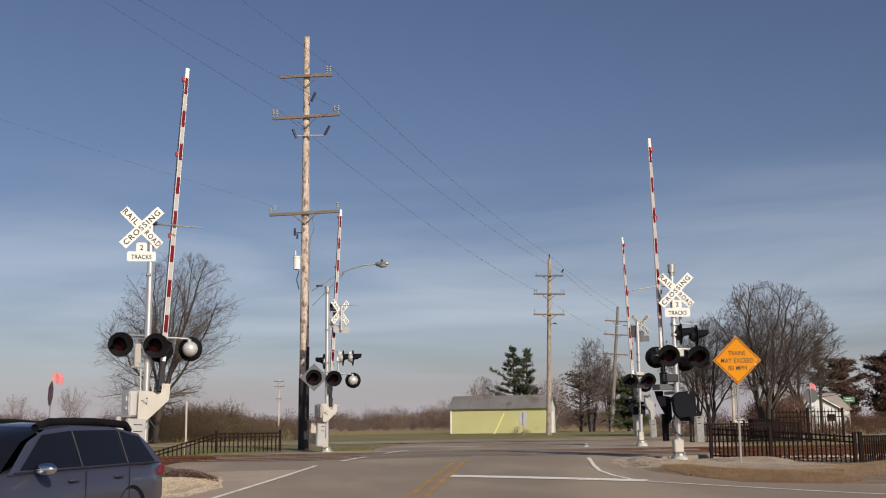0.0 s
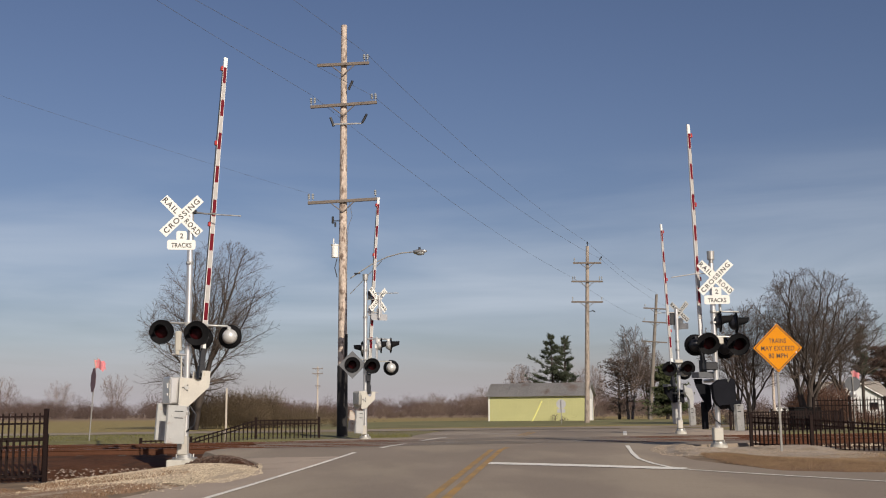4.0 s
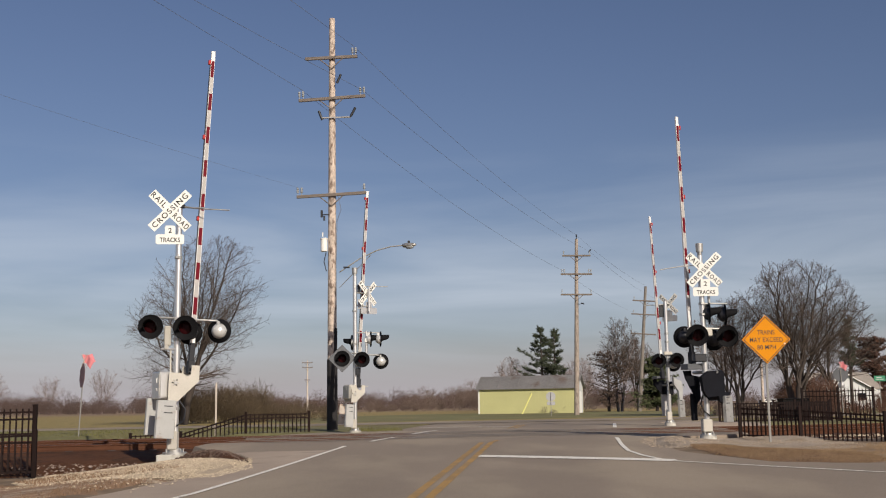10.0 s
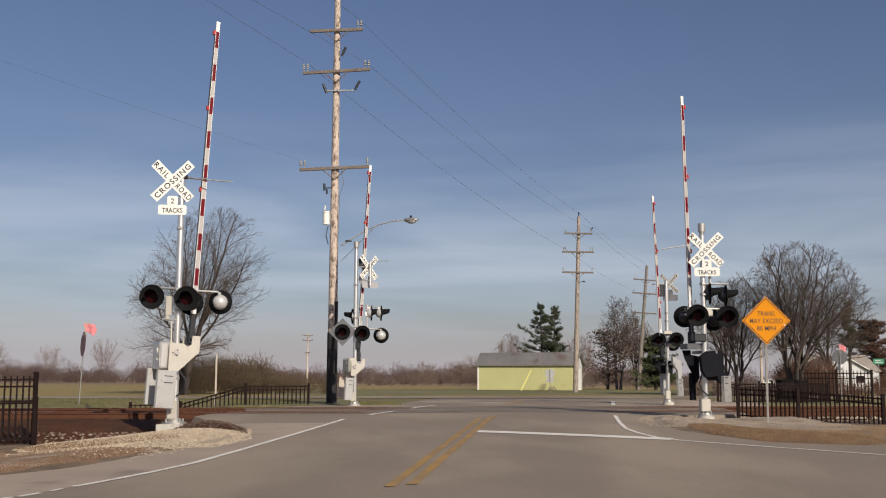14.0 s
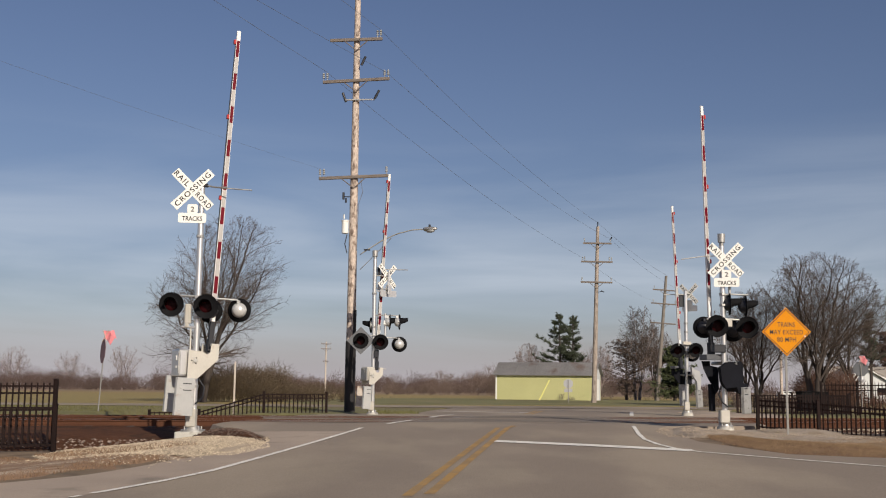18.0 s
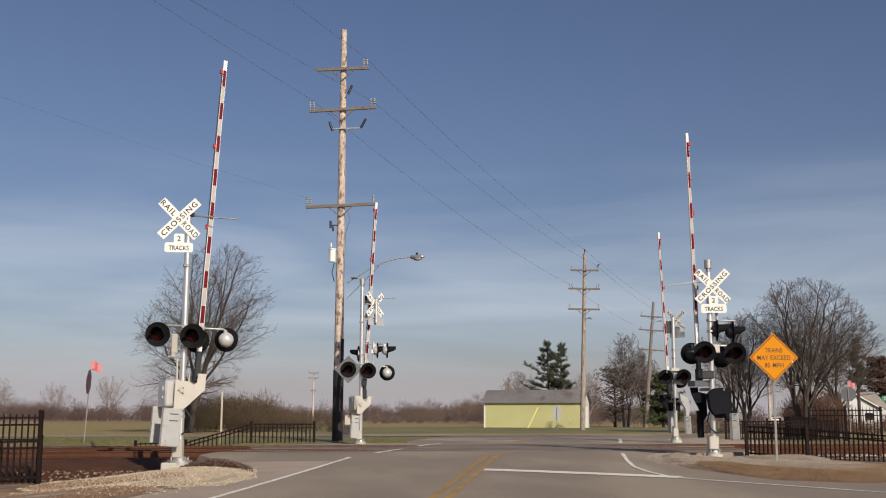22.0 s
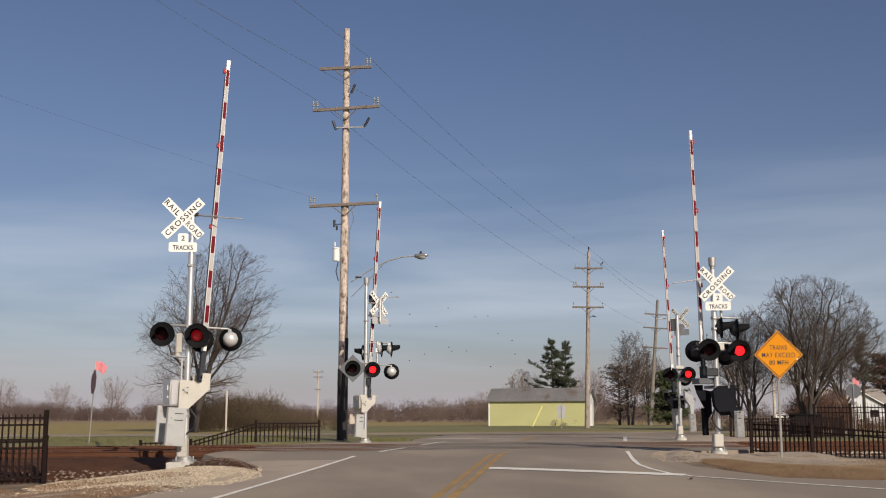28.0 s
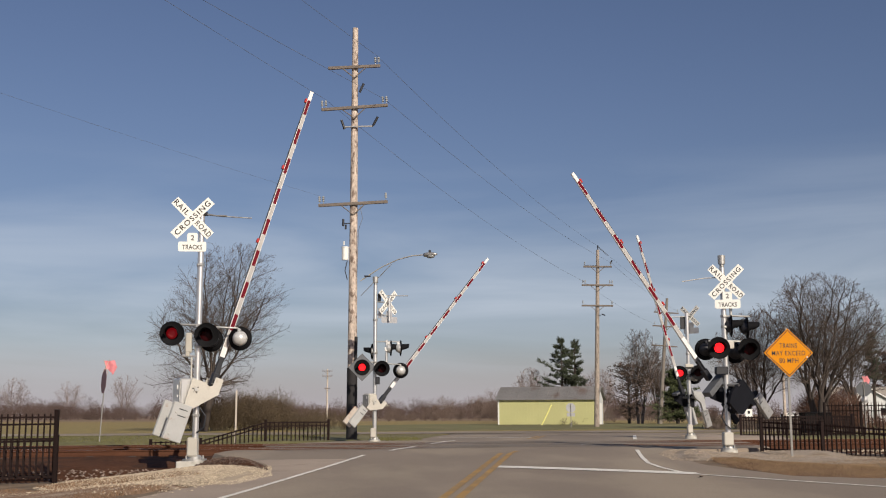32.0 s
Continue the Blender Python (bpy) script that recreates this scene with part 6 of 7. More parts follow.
def pine(pos, h, w, seed, mat, label, bare=0.12, lean=0.0, reach=()):
    """A white pine: whorls of uneven, nearly level boughs, each carrying tufts of long needles; reach adds longer boughs (height share, length, turn)."""
    rnd = random.Random(seed)
    tr = thing("pine_tree", pose(*pos), label, "tree")
    wood, c = Geo(), Geo()
    wood.tube([(0, 0, -0.2), (0.05, 0, h * 0.5), (lean, 0.03, h * 0.97)], 0.20, 8, 0.03)

    def tuft(p, out, size):
        for k in range(11):
            d = (out * 0.7 + Vector((rnd.gauss(0, 0.8), rnd.gauss(0, 0.8), rnd.gauss(0.45, 0.55)))).normalized() * size * rnd.uniform(0.6, 1.25)
            sd = d.orthogonal().normalized() * size * 0.085
            c.add([p - sd, p + sd, p + d], [(0, 1, 2)])

    def bough(f, ln, a, rise):
        z = h * f
        d = Vector((math.cos(a), math.sin(a), rise))
        b0 = Vector((lean * f, 0, z))
        e = b0 + d * ln + Vector((0, 0, 0.10 * ln))
        m = b0.lerp(e, 0.55) - Vector((0, 0, 0.06 * ln))
        wood.tube([b0, m, e], 0.05, 5, 0.012)
        for k in range(int(8 + 9 * ln)):
            t = rnd.uniform(0.28, 1.04)
            p = b0.lerp(m, t / 0.55) if t < 0.55 else m.lerp(e, (t - 0.55) / 0.45)
            out = Vector((-d.y, d.x, 0)) * rnd.choice((-1, 1)) * rnd.uniform(0.2, 1.0) + d
            spread = 0.26 * ln * (1.05 - 0.6 * abs(t - 0.6))
            p = p + Vector((-d.y, d.x, 0)) * rnd.uniform(-spread, spread) + Vector((0, 0, rnd.gauss(0.05, 0.09)))
            tuft(p, out.normalized(), 0.34)

    f = bare
    while f < 0.99:
        prof = (1.0 - f) ** 0.62 * (0.55 + 0.45 * min(1.0, f / 0.35))
        for k in range(rnd.choice((4, 5, 6))):
            bough(min(0.99, f + rnd.uniform(-0.015, 0.02)), max(0.25, w / 2 * prof * rnd.uniform(0.55, 1.18)), rnd.uniform(0, 6.283), rnd.uniform(0.0, 0.25) + 0.5 * max(0.0, f - 0.75))
        f += rnd.uniform(0.045, 0.075)
    for fr, ln, a in reach:
        bough(fr, ln, radians(a), 0.42)
    for k in range(10):
        tuft(Vector((lean, 0, h * rnd.uniform(0.95, 1.0))), Vector((0, 0, 1)), 0.32)
    part("trunk", wood, BARK, tr, fix=False)
    part("crown", c, mat, tr, "crown of needle tufts", fix=False)
    return tr


limb_tree((-15.25, 68.0, 0.6), 3.2, (-1.05, 0, 6.2), (4.5, 3.9, 5.6), 11, "leafless tree with a full crown of twigs behind the stepped fence", 0.24, 9, lean=-0.03, dens=0.95, low=14, shear=0.25)
limb_tree((22.6, 68.0, 0.6), 1.9, (0.1, 0, 5.1), (4.5, 3.8, 4.7), 23, "large leafless tree with many spreading limbs", 0.22, 15, stems=3, dens=0.9)
limb_tree((19.55, 71.0, 0.6), 1.5, (0.1, 0, 4.0), (3.3, 2.6, 3.8), 29, "leafless tree with several stems and reddish twigs", 0.15, 12, stems=3, mats=(BARK, TWIG_RED), dens=0.95)
limb_tree((27.6, 76.0, 0.6), 1.6, (-0.1, 0, 4.5), (3.9, 3.0, 4.0), 37, "leafless tree beside the street sign", 0.18, 7, dens=0.9)
limb_tree((9.3, 128.0, 0.6), 1.4, (0, 0, 3.9), (2.4, 2.2, 2.6), 41, "small leafless tree behind the shed", 0.11, 8, stems=2, dens=0.8, fine_r=1.3, mats=(HAZY_TWIG, HAZY_TWIG))
limb_tree((17.4, 132.0, 0.6), 1.4, (0, 0, 3.9), (2.2, 2.0, 2.6), 43, "small leafless tree behind the shed", 0.10, 8, stems=2, dens=0.8, fine_r=1.3, mats=(HAZY_TWIG, HAZY_TWIG))
limb_tree((19.9, 118.0, 0.55), 2.2, (0.1, 0, 5.9), (2.7, 2.4, 4.5), 47, "leafless tree near the leaning pole", 0.15, 8, stems=2, fine_r=1.3, dens=0.9, mats=(HAZY_TWIG, TWIG))
limb_tree((22.6, 122.0, 0.55), 2.0, (0, 0, 4.7), (2.5, 2.2, 3.6), 53, "leafless tree behind the leaning pole", 0.14, 7, mats=(BARK, TWIG_RED), fine_r=1.3, dens=1.0)
for x, d, h, sd in ((-119, 300, 11.5, 61), (-105.5, 305, 10.5, 63), (-89, 300, 12.0, 67), (-130, 310, 9, 69), (-76, 320, 7.5, 70), (-60, 330, 7, 72)):
    limb_tree((x, d, 0.6), 2.8, (0, 0, h * 0.58), (h * 0.44, h * 0.4, h * 0.44), sd, "distant leafless tree standing over the hedgerow", 0.16, 8, stems=2, dens=0.55, fine_r=1.9, mats=(HAZY_TWIG, HAZY_TWIG), name="far_tree")
pine((12.5, 126.0, 0.6), 9.5, 5.4, 71, NEEDLE, "dark green pine with long uneven boughs behind the shed", lean=-0.1, reach=((0.62, 2.6, 176), (0.36, 3.0, 183)))
pine((14.05, 127.0, 0.6), 9.6, 4.2, 73, NEEDLE, "dark green pine with level boughs beside another pine", lean=0.05)
leafy((22.9, 113.0, 0.55), 5.8, 6.4, 79, NEEDLE_OLIVE, "dense olive evergreen near the leaning pole", n=3000, size=0.28)
leafy((18.6, 117.0, 0.55), 6.4, 5.4, 83, pm("dull dead leaves", (0.085, 0.056, 0.040), 0.9, var=0.2, island=0.45, bump=0), "small tree that keeps dull dead leaves", n=1150, size=0.20, kind="round")
leafy((53.0, 132.0, 0.6), 8.3, 5.4, 89, LEAF_BROWN, "tree with dense rust-brown leaves beside the houses", n=5200, size=0.30, kind="round")
leafy((58.6, 131.0, 0.6), 9.0, 7.4, 91, LEAF_BROWN, "broad tree with dense rust-brown leaves beside the houses", n=6500, size=0.30, kind="round")
pine((36.1, 95.0, 0.6), 7.8, 3.2, 97, NEEDLE, "narrow evergreen among bare trees", bare=0.5)
brush((-17.6, -11.4, 70, 75), 60, 3.2, BUSH_OLIVE, "scrub", "olive-brown leafless scrub under the bare tree", 101, 230, thin=0.24)
brush((-12.0, -6.8, 72, 80), 34, 1.8, BUSH_OLIVE, "scrub", "brown leafless scrub beside the bare tree", 110, 190, thin=0.26)
brush((15.5, 21, 66, 74), 34, 1.6, TWIG, "scrub", "leafless scrub at the foot of the trees", 102, 30)
brush((23.5, 25.8, 70, 75), 30, 3.3, LEAF_BROWN, "scrub", "dense dark scrub under the large bare tree", 103, 130, thin=0.5)
brush((25.2, 38, 68, 76), 70, 2.0, LEAF_BROWN, "scrub", "dark dead scrub behind the iron fences", 116, 90, thin=0.5)
brush((17.2, 23.6, 72, 76), 34, 1.1, LEAF_BROWN, "scrub", "low dark weeds under the bare trees", 117, 80, thin=0.5)
brush((-150, 60, 250, 300), 520, 6.6, FAR_WOOD, "hedgerow", "brown leafless hedgerow along the far field", 104, 120, thin=0.45)
brush((-12, 10, 175, 205), 36, 4.8, TWIG_RED, "hedgerow", "reddish leafless bushes across the field", 105, 190, thin=0.4)
brush((-170, 170, 330, 360), 460, 8.0, FAR_WOOD, "woodland_edge", "distant leafless woods on the horizon", 106, 90, thin=0.5)
brush((14, 34, 128, 150), 34, 3.2, TWIG, "hedgerow", "leafless hedge behind the shed", 107, 100, thin=0.45)
brush((47.8, 57, 112, 122), 70, 4.6, LEAF_BROWN, "scrub", "dense dark scrub beside the houses", 115, 120, thin=0.5)
pk = thing("plank", pose(-10.1, 33.0, 0.52, 0, 0, 14), "small white plank lying on the ballast", "plank")
part("board", Geo().box((0, 0, 0.03), (0.36, 0.09, 0.05), ch=0.006), TRIM_WHITE, pk)
brush((9.9, 12.4, 101.2, 102.2), 5, 1.1, TWIG, "scrub", "small dead bushes against the shed wall", 108, 20)


# ---- the passing car ----
CAR_BLUE = pm("metallic grey-blue paint", (0.064, 0.067, 0.102), 0.38, 0.35, var=0.05, scale=2, fine=200, bump=0.0, coat=0.6)
TYRE = pm("tyre rubber", (0.02, 0.02, 0.02), 0.85, var=0.2, bump=0.1)
CHROME = pm("chrome", (0.75, 0.75, 0.75), 0.12, 1.0, var=0.02, bump=0)
CAR_GLASS = pm("dark car glass", (0.008, 0.009, 0.013), 0.06, var=0.1, bump=0, spec=0.22)
TAIL_RED = pm("red tail lens", (0.16, 0.012, 0.02), 0.2, var=0.05, bump=0)
CAR = None


def build_car():
    """A station wagon; its nose points along local +x, the origin lies on the road under its middle."""
    global CAR
    CAR = thing("car", pose(0, 0, 0), "dark grey-blue station wagon with roof rails driving along the road", "car")
    prof = [  # x, z of belt, half width at sill, belt half width
        (-2.38, 0.50, 0.80, 0.98), (-2.32, 0.42, 0.84, 1.02), (-1.9, 0.36, 0.89, 1.04), (-1.2, 0.33, 0.91, 1.03), (0.0, 0.32, 0.91, 1.01), (0.9, 0.32, 0.91, 0.99), (1.5, 0.34, 0.90, 0.97), (2.0, 0.38, 0.85, 0.90), (2.3, 0.45, 0.74, 0.80), (2.4, 0.55, 0.60, 0.70)]
    g, vs = Geo(), []
    for x, zs, hw, zb in prof:
        ring = [(-hw * 0.94, zs), (-hw, zs + 0.12), (-hw * 1.005, (zs + zb) / 2), (-hw * 0.97, zb), (-hw * 0.6, zb + 0.03), (hw * 0.6, zb + 0.03), (hw * 0.97, zb), (hw * 1.005, (zs + zb) / 2), (hw, zs + 0.12), (hw * 0.94, zs)]
        vs += [(x, y, z) for y, z in ring]
    k = 10
    g.add(vs, [(i * k + j, i * k + (j + 1) % k, (i + 1) * k + (j + 1) % k, (i + 1) * k + j) for i in range(len(prof) - 1) for j in range(k)], True)
    g.add(vs[:k], [tuple(range(k))])
    g.add(vs[-k:], [tuple(range(k))])
    part("body", g, CAR_BLUE, CAR, "grey-blue painted body")
    top = [(-2.22, 1.00, 0.80, 1.02), (-2.06, 1.24, 0.73, 0), (-1.82, 1.43, 0.67, 0), (-1.2, 1.52, 0.645, 0), (-0.2, 1.545, 0.635, 0), (0.35, 1.505, 0.63, 0), (0.78, 1.36, 0.66, 0), (1.35, 1.00, 0.78, 0)]
    g, vs = Geo(), []
    for x, z, hw, _ in top:
        vs += [(x, -hw, z - 0.03), (x, -hw * 0.9, z), (x, 0, z + 0.02), (x, hw * 0.9, z), (x, hw, z - 0.03)]
    g.add(vs, [(i * 5 + j, i * 5 + j + 1, (i + 1) * 5 + j + 1, (i + 1) * 5 + j) for i in range(len(top) - 1) for j in range(4)], True)
    rfm = [0 if 2 <= i < 5 else 1 for i in range(len(top) - 1) for j in range(4)]
    g.fm = rfm
    part("roof", g, [CAR_BLUE, CAR_GLASS], CAR, "painted roof between dark glass screens", fix=False)
    for s in (-1, 1):
        def sp(x, z):
            f = (z - 1.0) / 0.57
            return (x, s * (0.885 - 0.235 * f), z)
        g = Geo()
        ol = [sp(-2.2, 1.0), sp(1.32, 0.985), sp(0.78, 1.335), sp(0.35, 1.475), sp(-0.2, 1.515), sp(-1.2, 1.49), sp(-1.82, 1.40), sp(-2.05, 1.22)]
        g.add(ol, [tuple(range(8))])
        part("side_shell", g, CAR_BLUE, CAR, fix=False)
        for x0, x1, t0, t1 in ((-2.02, -1.27, -1.80, -1.27), (-1.25, -0.18, -1.25, -0.20), (-0.16, 1.08, -0.18, 0.46)):
            g = Geo()
            o = Vector((0, s * 0.008, 0.002))
            zt1 = 1.455 if x1 < 0.5 else 1.41
            zt0 = 1.36 if x0 < -1.9 else 1.455
            g.add([Vector(sp(x0, 1.03)) + o, Vector(sp(x1, 1.03)) + o, Vector(sp(t1, zt1)) + o, Vector(sp(t0, zt0)) + o], [(0, 1, 2, 3)])
            part("side_window", g, CAR_GLASS, CAR, "dark side window", fix=False)
        for x in (-1.28, -0.18):
            part("pillar_trim", Geo().tube([Vector(sp(x, 1.03)) + Vector((0, s * 0.014, 0)), Vector(sp(x - 0.01, 1.45)) + Vector((0, s * 0.014, 0))], 0.012, 5), DARK_PLASTIC, CAR)
        part("belt_trim", Geo().tube([Vector(sp(-2.1, 1.015)) + Vector((0, s * 0.01, 0)), Vector(sp(1.2, 1.005)) + Vector((0, s * 0.01, 0))], 0.010, 5), DARK_PLASTIC, CAR)
        part("roof_rail", Geo().tube([(-1.85, s * 0.56, 1.45), (-1.72, s * 0.575, 1.525), (-0.9, s * 0.58, 1.565), (0.1, s * 0.57, 1.56), (0.36, s * 0.565, 1.49)], 0.05, 8), BLACK_PAINT, CAR, "raised black roof rail")
        part("mirror", Geo().spin([(0.0, -0.075), (0.05, -0.072), (0.085, -0.05), (0.10, 0.0), (0.085, 0.05), (0.0, 0.06)], pose(0.80, s * 1.02, 1.035, 0, 0, 90) @ Matrix.Diagonal((1.35, 1, 0.72, 1)), n=22), CHROME, CAR, "silver door mirror")
        for x in (-1.0, 0.05):
            part("door_handle", Geo().box((x, s * 0.925, 0.88), (0.2, 0.04, 0.035), ch=0.012), CAR_BLUE, CAR)
            part("door_seam", Geo().box((x - 0.28, s * 0.913, 0.70), (0.012, 0.01, 0.55)), DARK_PLASTIC, CAR)
        part("tail_lamp", Geo().box((-2.29, s * 0.75, 0.90), (0.2, 0.22, 0.17), ch=0.05), TAIL_RED, CAR, "red tail lamp")
        part("headlamp", Geo().box((2.12, s * 0.66, 0.74), (0.36, 0.3, 0.16), ch=0.05), PORCELAIN, CAR)
        for x in (-1.36, 1.38):
            w = part("wheel", Geo().spin([(0.0, 0.0), (0.10, 0.01), (0.20, 0.0), (0.22, 0.03)], pose(0, s * 0.0, 0, 0, 0, 0 if s < 0 else 180), n=20), GALV, CAR, "spoked alloy wheel", pose(x, s * 0.86, 0.345))
            part("tyre", Geo().spin([(0.22, -0.02), (0.30, -0.03), (0.34, 0.02), (0.34, 0.17), (0.30, 0.2), (0.2, 0.2)], pose(0, 0, 0, 0, 0, 0 if s < 0 else 180), n=28), TYRE, w)
            part("wheel_arch", Geo().spin([(0.345, -0.002), (0.40, -0.012), (0.40, 0.05)], pose(x, s * 0.905, 0.345, 0, 0, 0 if s < 0 else 180), n=24, arc=math.pi, start=0.0), BLACK_PAINT, CAR)
            WHEELS.append((w, (x, s * 0.86, 0.345)))
    part("bumper", Geo().box((-2.36, 0, 0.55), (0.12, 1.5, 0.26), ch=0.05).box((2.38, 0, 0.5), (0.14, 1.3, 0.24), ch=0.05), CAR_BLUE, CAR)
    part("grille", Geo().box((2.42, 0, 0.7), (0.06, 0.7, 0.14), ch=0.02), DARK_PLASTIC, CAR)
    part("rear_wiper", Geo().tube([(-2.2, 0, 1.06), (-2.12, 0.3, 1.14)], 0.01, 4), DARK_PLASTIC, CAR)


WHEELS = []
build_car()


def car_rows():
    """It brakes for the side road, turns off to its right and drives away."""
    rows, rolled = [], []
    x, y, a, s = -4.80, 13.70, 255.0, 0.0
    dt = 1 / 30
    for i in range(int(32 / dt) + 1):
        t = i * dt
        if i % 3 == 0 and (t < 12.05 or i % 60 == 0):
            rows.append((t, pose(x, y, road_z(x, y) - 0.02 if x > -58 else 0.0, 0, 0, a)))
            rolled.append((t, s))
        v = 3.6 if t < 14 else max(0.0, 3.6 - 0.6 * (t - 14))
        if t < 0.8:
            a, drift = a - 18 * dt, 221.0
        else:
            a, drift = max(181.0, a - 24 * dt), max(181.0, min(a, 221.0))
        r = math.radians(drift)
        x, y, s = x + v * dt * math.cos(r), y + v * dt * math.sin(r), s + v * dt
    walk(CAR, rows)
    for w, p in WHEELS:
        last, turns = None, []
        for (t0, s0), (t1, s1) in zip(rolled, rolled[1:]):
            n = max(1, int((s1 - s0) / 0.345 / 1.2) + 1)
            for k in range(n):
                turns.append((t0 + (t1 - t0) * k / n, pose(*p, 0, math.degrees((s0 + (s1 - s0) * k / n) / 0.345), 0)))
        turns.append((rolled[-1][0], pose(*p, 0, math.degrees(rolled[-1][1] / 0.345), 0)))
        walk(w, turns)


def parked_car():
    """A white saloon far off, side-on."""
    pc = thing("car", pose(67.3, 220.0, 0.6, 0, 0, 4), "white saloon parked far behind the trees", "car")
    low = [(-2.2, 0.25), (2.2, 0.25), (2.25, 0.6), (2.1, 0.78), (1.1, 0.88), (-1.6, 0.90), (-2.2, 0.82), (-2.28, 0.5)]
    part("body", Geo().prism(low, -0.85, 0.85), TRIM_WHITE, pc)
    cab = [(-1.75, 0.90), (1.05, 0.88), (0.45, 1.24), (0.1, 1.31), (-0.9, 1.31), (-1.3, 1.22)]
    part("cabin", Geo().prism(cab, -0.72, 0.72), TRIM_WHITE, pc)
    for x0, x1, a, b in ((-1.45, -0.42, -1.15, -0.42), (-0.34, 0.82, -0.34, 0.38)):
        part("side_window", Geo().prism([(x0, 0.93), (x1, 0.92), (b, 1.22), (a, 1.22)], -0.735, -0.715), CAR_GLASS, pc)
    for x in (-1.4, 1.4):
        part("wheel", Geo().cyl((x, -0.87, 0.32), (x, -0.66, 0.32), 0.32, n=18), TYRE, pc)
        part("wheel", Geo().cyl((x, 0.66, 0.32), (x, 0.87, 0.32), 0.32, n=18), TYRE, pc)


parked_car()


# ---- bins behind the fence ----
def trash_bin(x, y, yaw):
    b = thing("trash_bin", pose(x, y, 0.62, 0, 0, yaw), "dark plastic wheeled trash bin beside the scrub", "trash bin", "bins behind the fence")
    g = Geo()
    vs = [(sx * w / 2, sy * w / 2, z) for z, w in ((0.05, 0.52), (1.02, 0.68)) for sx, sy in ((-1, -1), (1, -1), (1, 1), (-1, 1))]
    g.add(vs, [(0, 1, 5, 4), (1, 2, 6, 5), (2, 3, 7, 6), (3, 0, 4, 7), (3, 2, 1, 0), (4, 5, 6, 7)])
    part("body", g, BLACK_PAINT, b)
    part("lid", Geo().box((0, -0.02, 1.07), (0.72, 0.76, 0.08), ch=0.03), BLACK_PAINT, b)
    part("handle", Geo().cyl((-0.28, 0.4, 0.98), (0.28, 0.4, 0.98), 0.02, n=6), DARK_PLASTIC, b)
    for sx in (-1, 1):
        part("wheel", Geo().cyl((sx * 0.26, 0.26, 0.13), (sx * 0.32, 0.26, 0.13), 0.13, n=14), TYRE, b)


trash_bin(18.55, 58.0, 8)
trash_bin(19.45, 58.2, -10)


# ---- loose cover ----
patch([(-4.7, 20.3), (-5.3, 21.1), (-6.7, 21.9), (-9.2, 24.0), (-13, 23.4), (-20, 20.0), (-18, 14.0), (-9, 14.2), (-6.5, 16.0), (-5.5, 18.2)], 0.05, pm("dead turf", (0.26, 0.16, 0.092), 0.95, var=0.3, scale=1.0, fine=12, bump=0.9, spots=(0.42, 0.34, 0.25), spot_scale=1.2, spot_at=0.63), "verge", "brown dead grass verge with pale stones")
scatter()
LAWN = pm("autumn lawn", (0.165, 0.155, 0.055), 0.95, var=0.25, scale=0.25, fine=6, bump=0.5, spots=(0.22, 0.17, 0.075), spot_scale=0.35, spot_at=0.6)
patch([(-12, 66.5), (2, 69.2), (20, 73.5), (45, 79), (60, 88), (50, 118), (20, 120), (0, 119), (-14, 100)], 0.06, LAWN, "lawn", "mown autumn lawn round the shed", cells=2)
patch([(10.6, 24.2), (10.2, 22.9), (14, 21.8), (24, 21.6), (24, 30), (15, 31.0), (12.6, 29.4)], 0.02, pm("stony verge", (0.25, 0.20, 0.15), 0.95, var=0.3, scale=1.0, fine=12, bump=0.9, spots=(0.17, 0.12, 0.08), spot_scale=1.0, spot_at=0.55), "verge", "stony brown verge beside the fence")
HUMMOCK = [(6.3, 27.3), (7.0, 28.2), (8.0, 27.7), (8.9, 27.0), (10.0, 25.4), (9.8, 23.7), (8.4, 22.6), (7.1, 23.0), (6.5, 24.6), (6.15, 26.2)]
HUMMOCK_C = (sum(p[0] for p in HUMMOCK) / len(HUMMOCK), sum(p[1] for p in HUMMOCK) / len(HUMMOCK))
patch(HUMMOCK, 0.07, pm("dead verge turf", (0.15, 0.096, 0.06), 0.95, var=0.3, scale=1.0, fine=12, bump=0.9, spots=(0.22, 0.17, 0.12), spot_scale=1.2, spot_at=0.62), "verge", "low hummock of brown dead grass along the fence")
tufts([(-9.5, 24.2), (-16, 24), (-20, 15.5), (-9, 14.4), (-6.6, 16.2), (-5.6, 18.3), (-5.0, 20.0), (-6.5, 21.2), (-8.1, 22.4)], 40000, DRY_GRASS, 0.05, "dry_grass", "brown dead grass on the verge", wide=0.6)
tufts(HUMMOCK, 15000, RED_GRASS, 0.045, "dry_grass", "reddish brown dead grass on the hummock", clump=0.9, heap=(HUMMOCK_C, HUMMOCK, 0.07), wide=0.5, lie=2.2)
tufts(HUMMOCK, 15000, STRAW, 0.06, "dry_grass", "long straw-coloured dead grass on the hummock", clump=1.0, heap=(HUMMOCK_C, HUMMOCK, 0.07), wide=0.4, seed=8, lie=2.6)
tufts([(5.9, 26.8), (7.2, 29.0), (9.6, 27.6), (10.9, 25.0), (9.6, 22.9), (7.6, 22.2), (6.2, 24.0)], 3000, STRAW, 0.035, "dry_grass", "thin straw scattered round the hummock", clump=0.9, seed=5, lie=2.5, wide=0.6)
tufts([(8.6, 27.8), (11.8, 29.2), (14, 30.4), (17, 29), (14, 25), (10.2, 25.2)], 9000, STRAW, 0.05, "dry_grass", "thin straw between the hummock and the fence", clump=0.9, seed=6, lie=2.4, wide=0.6)
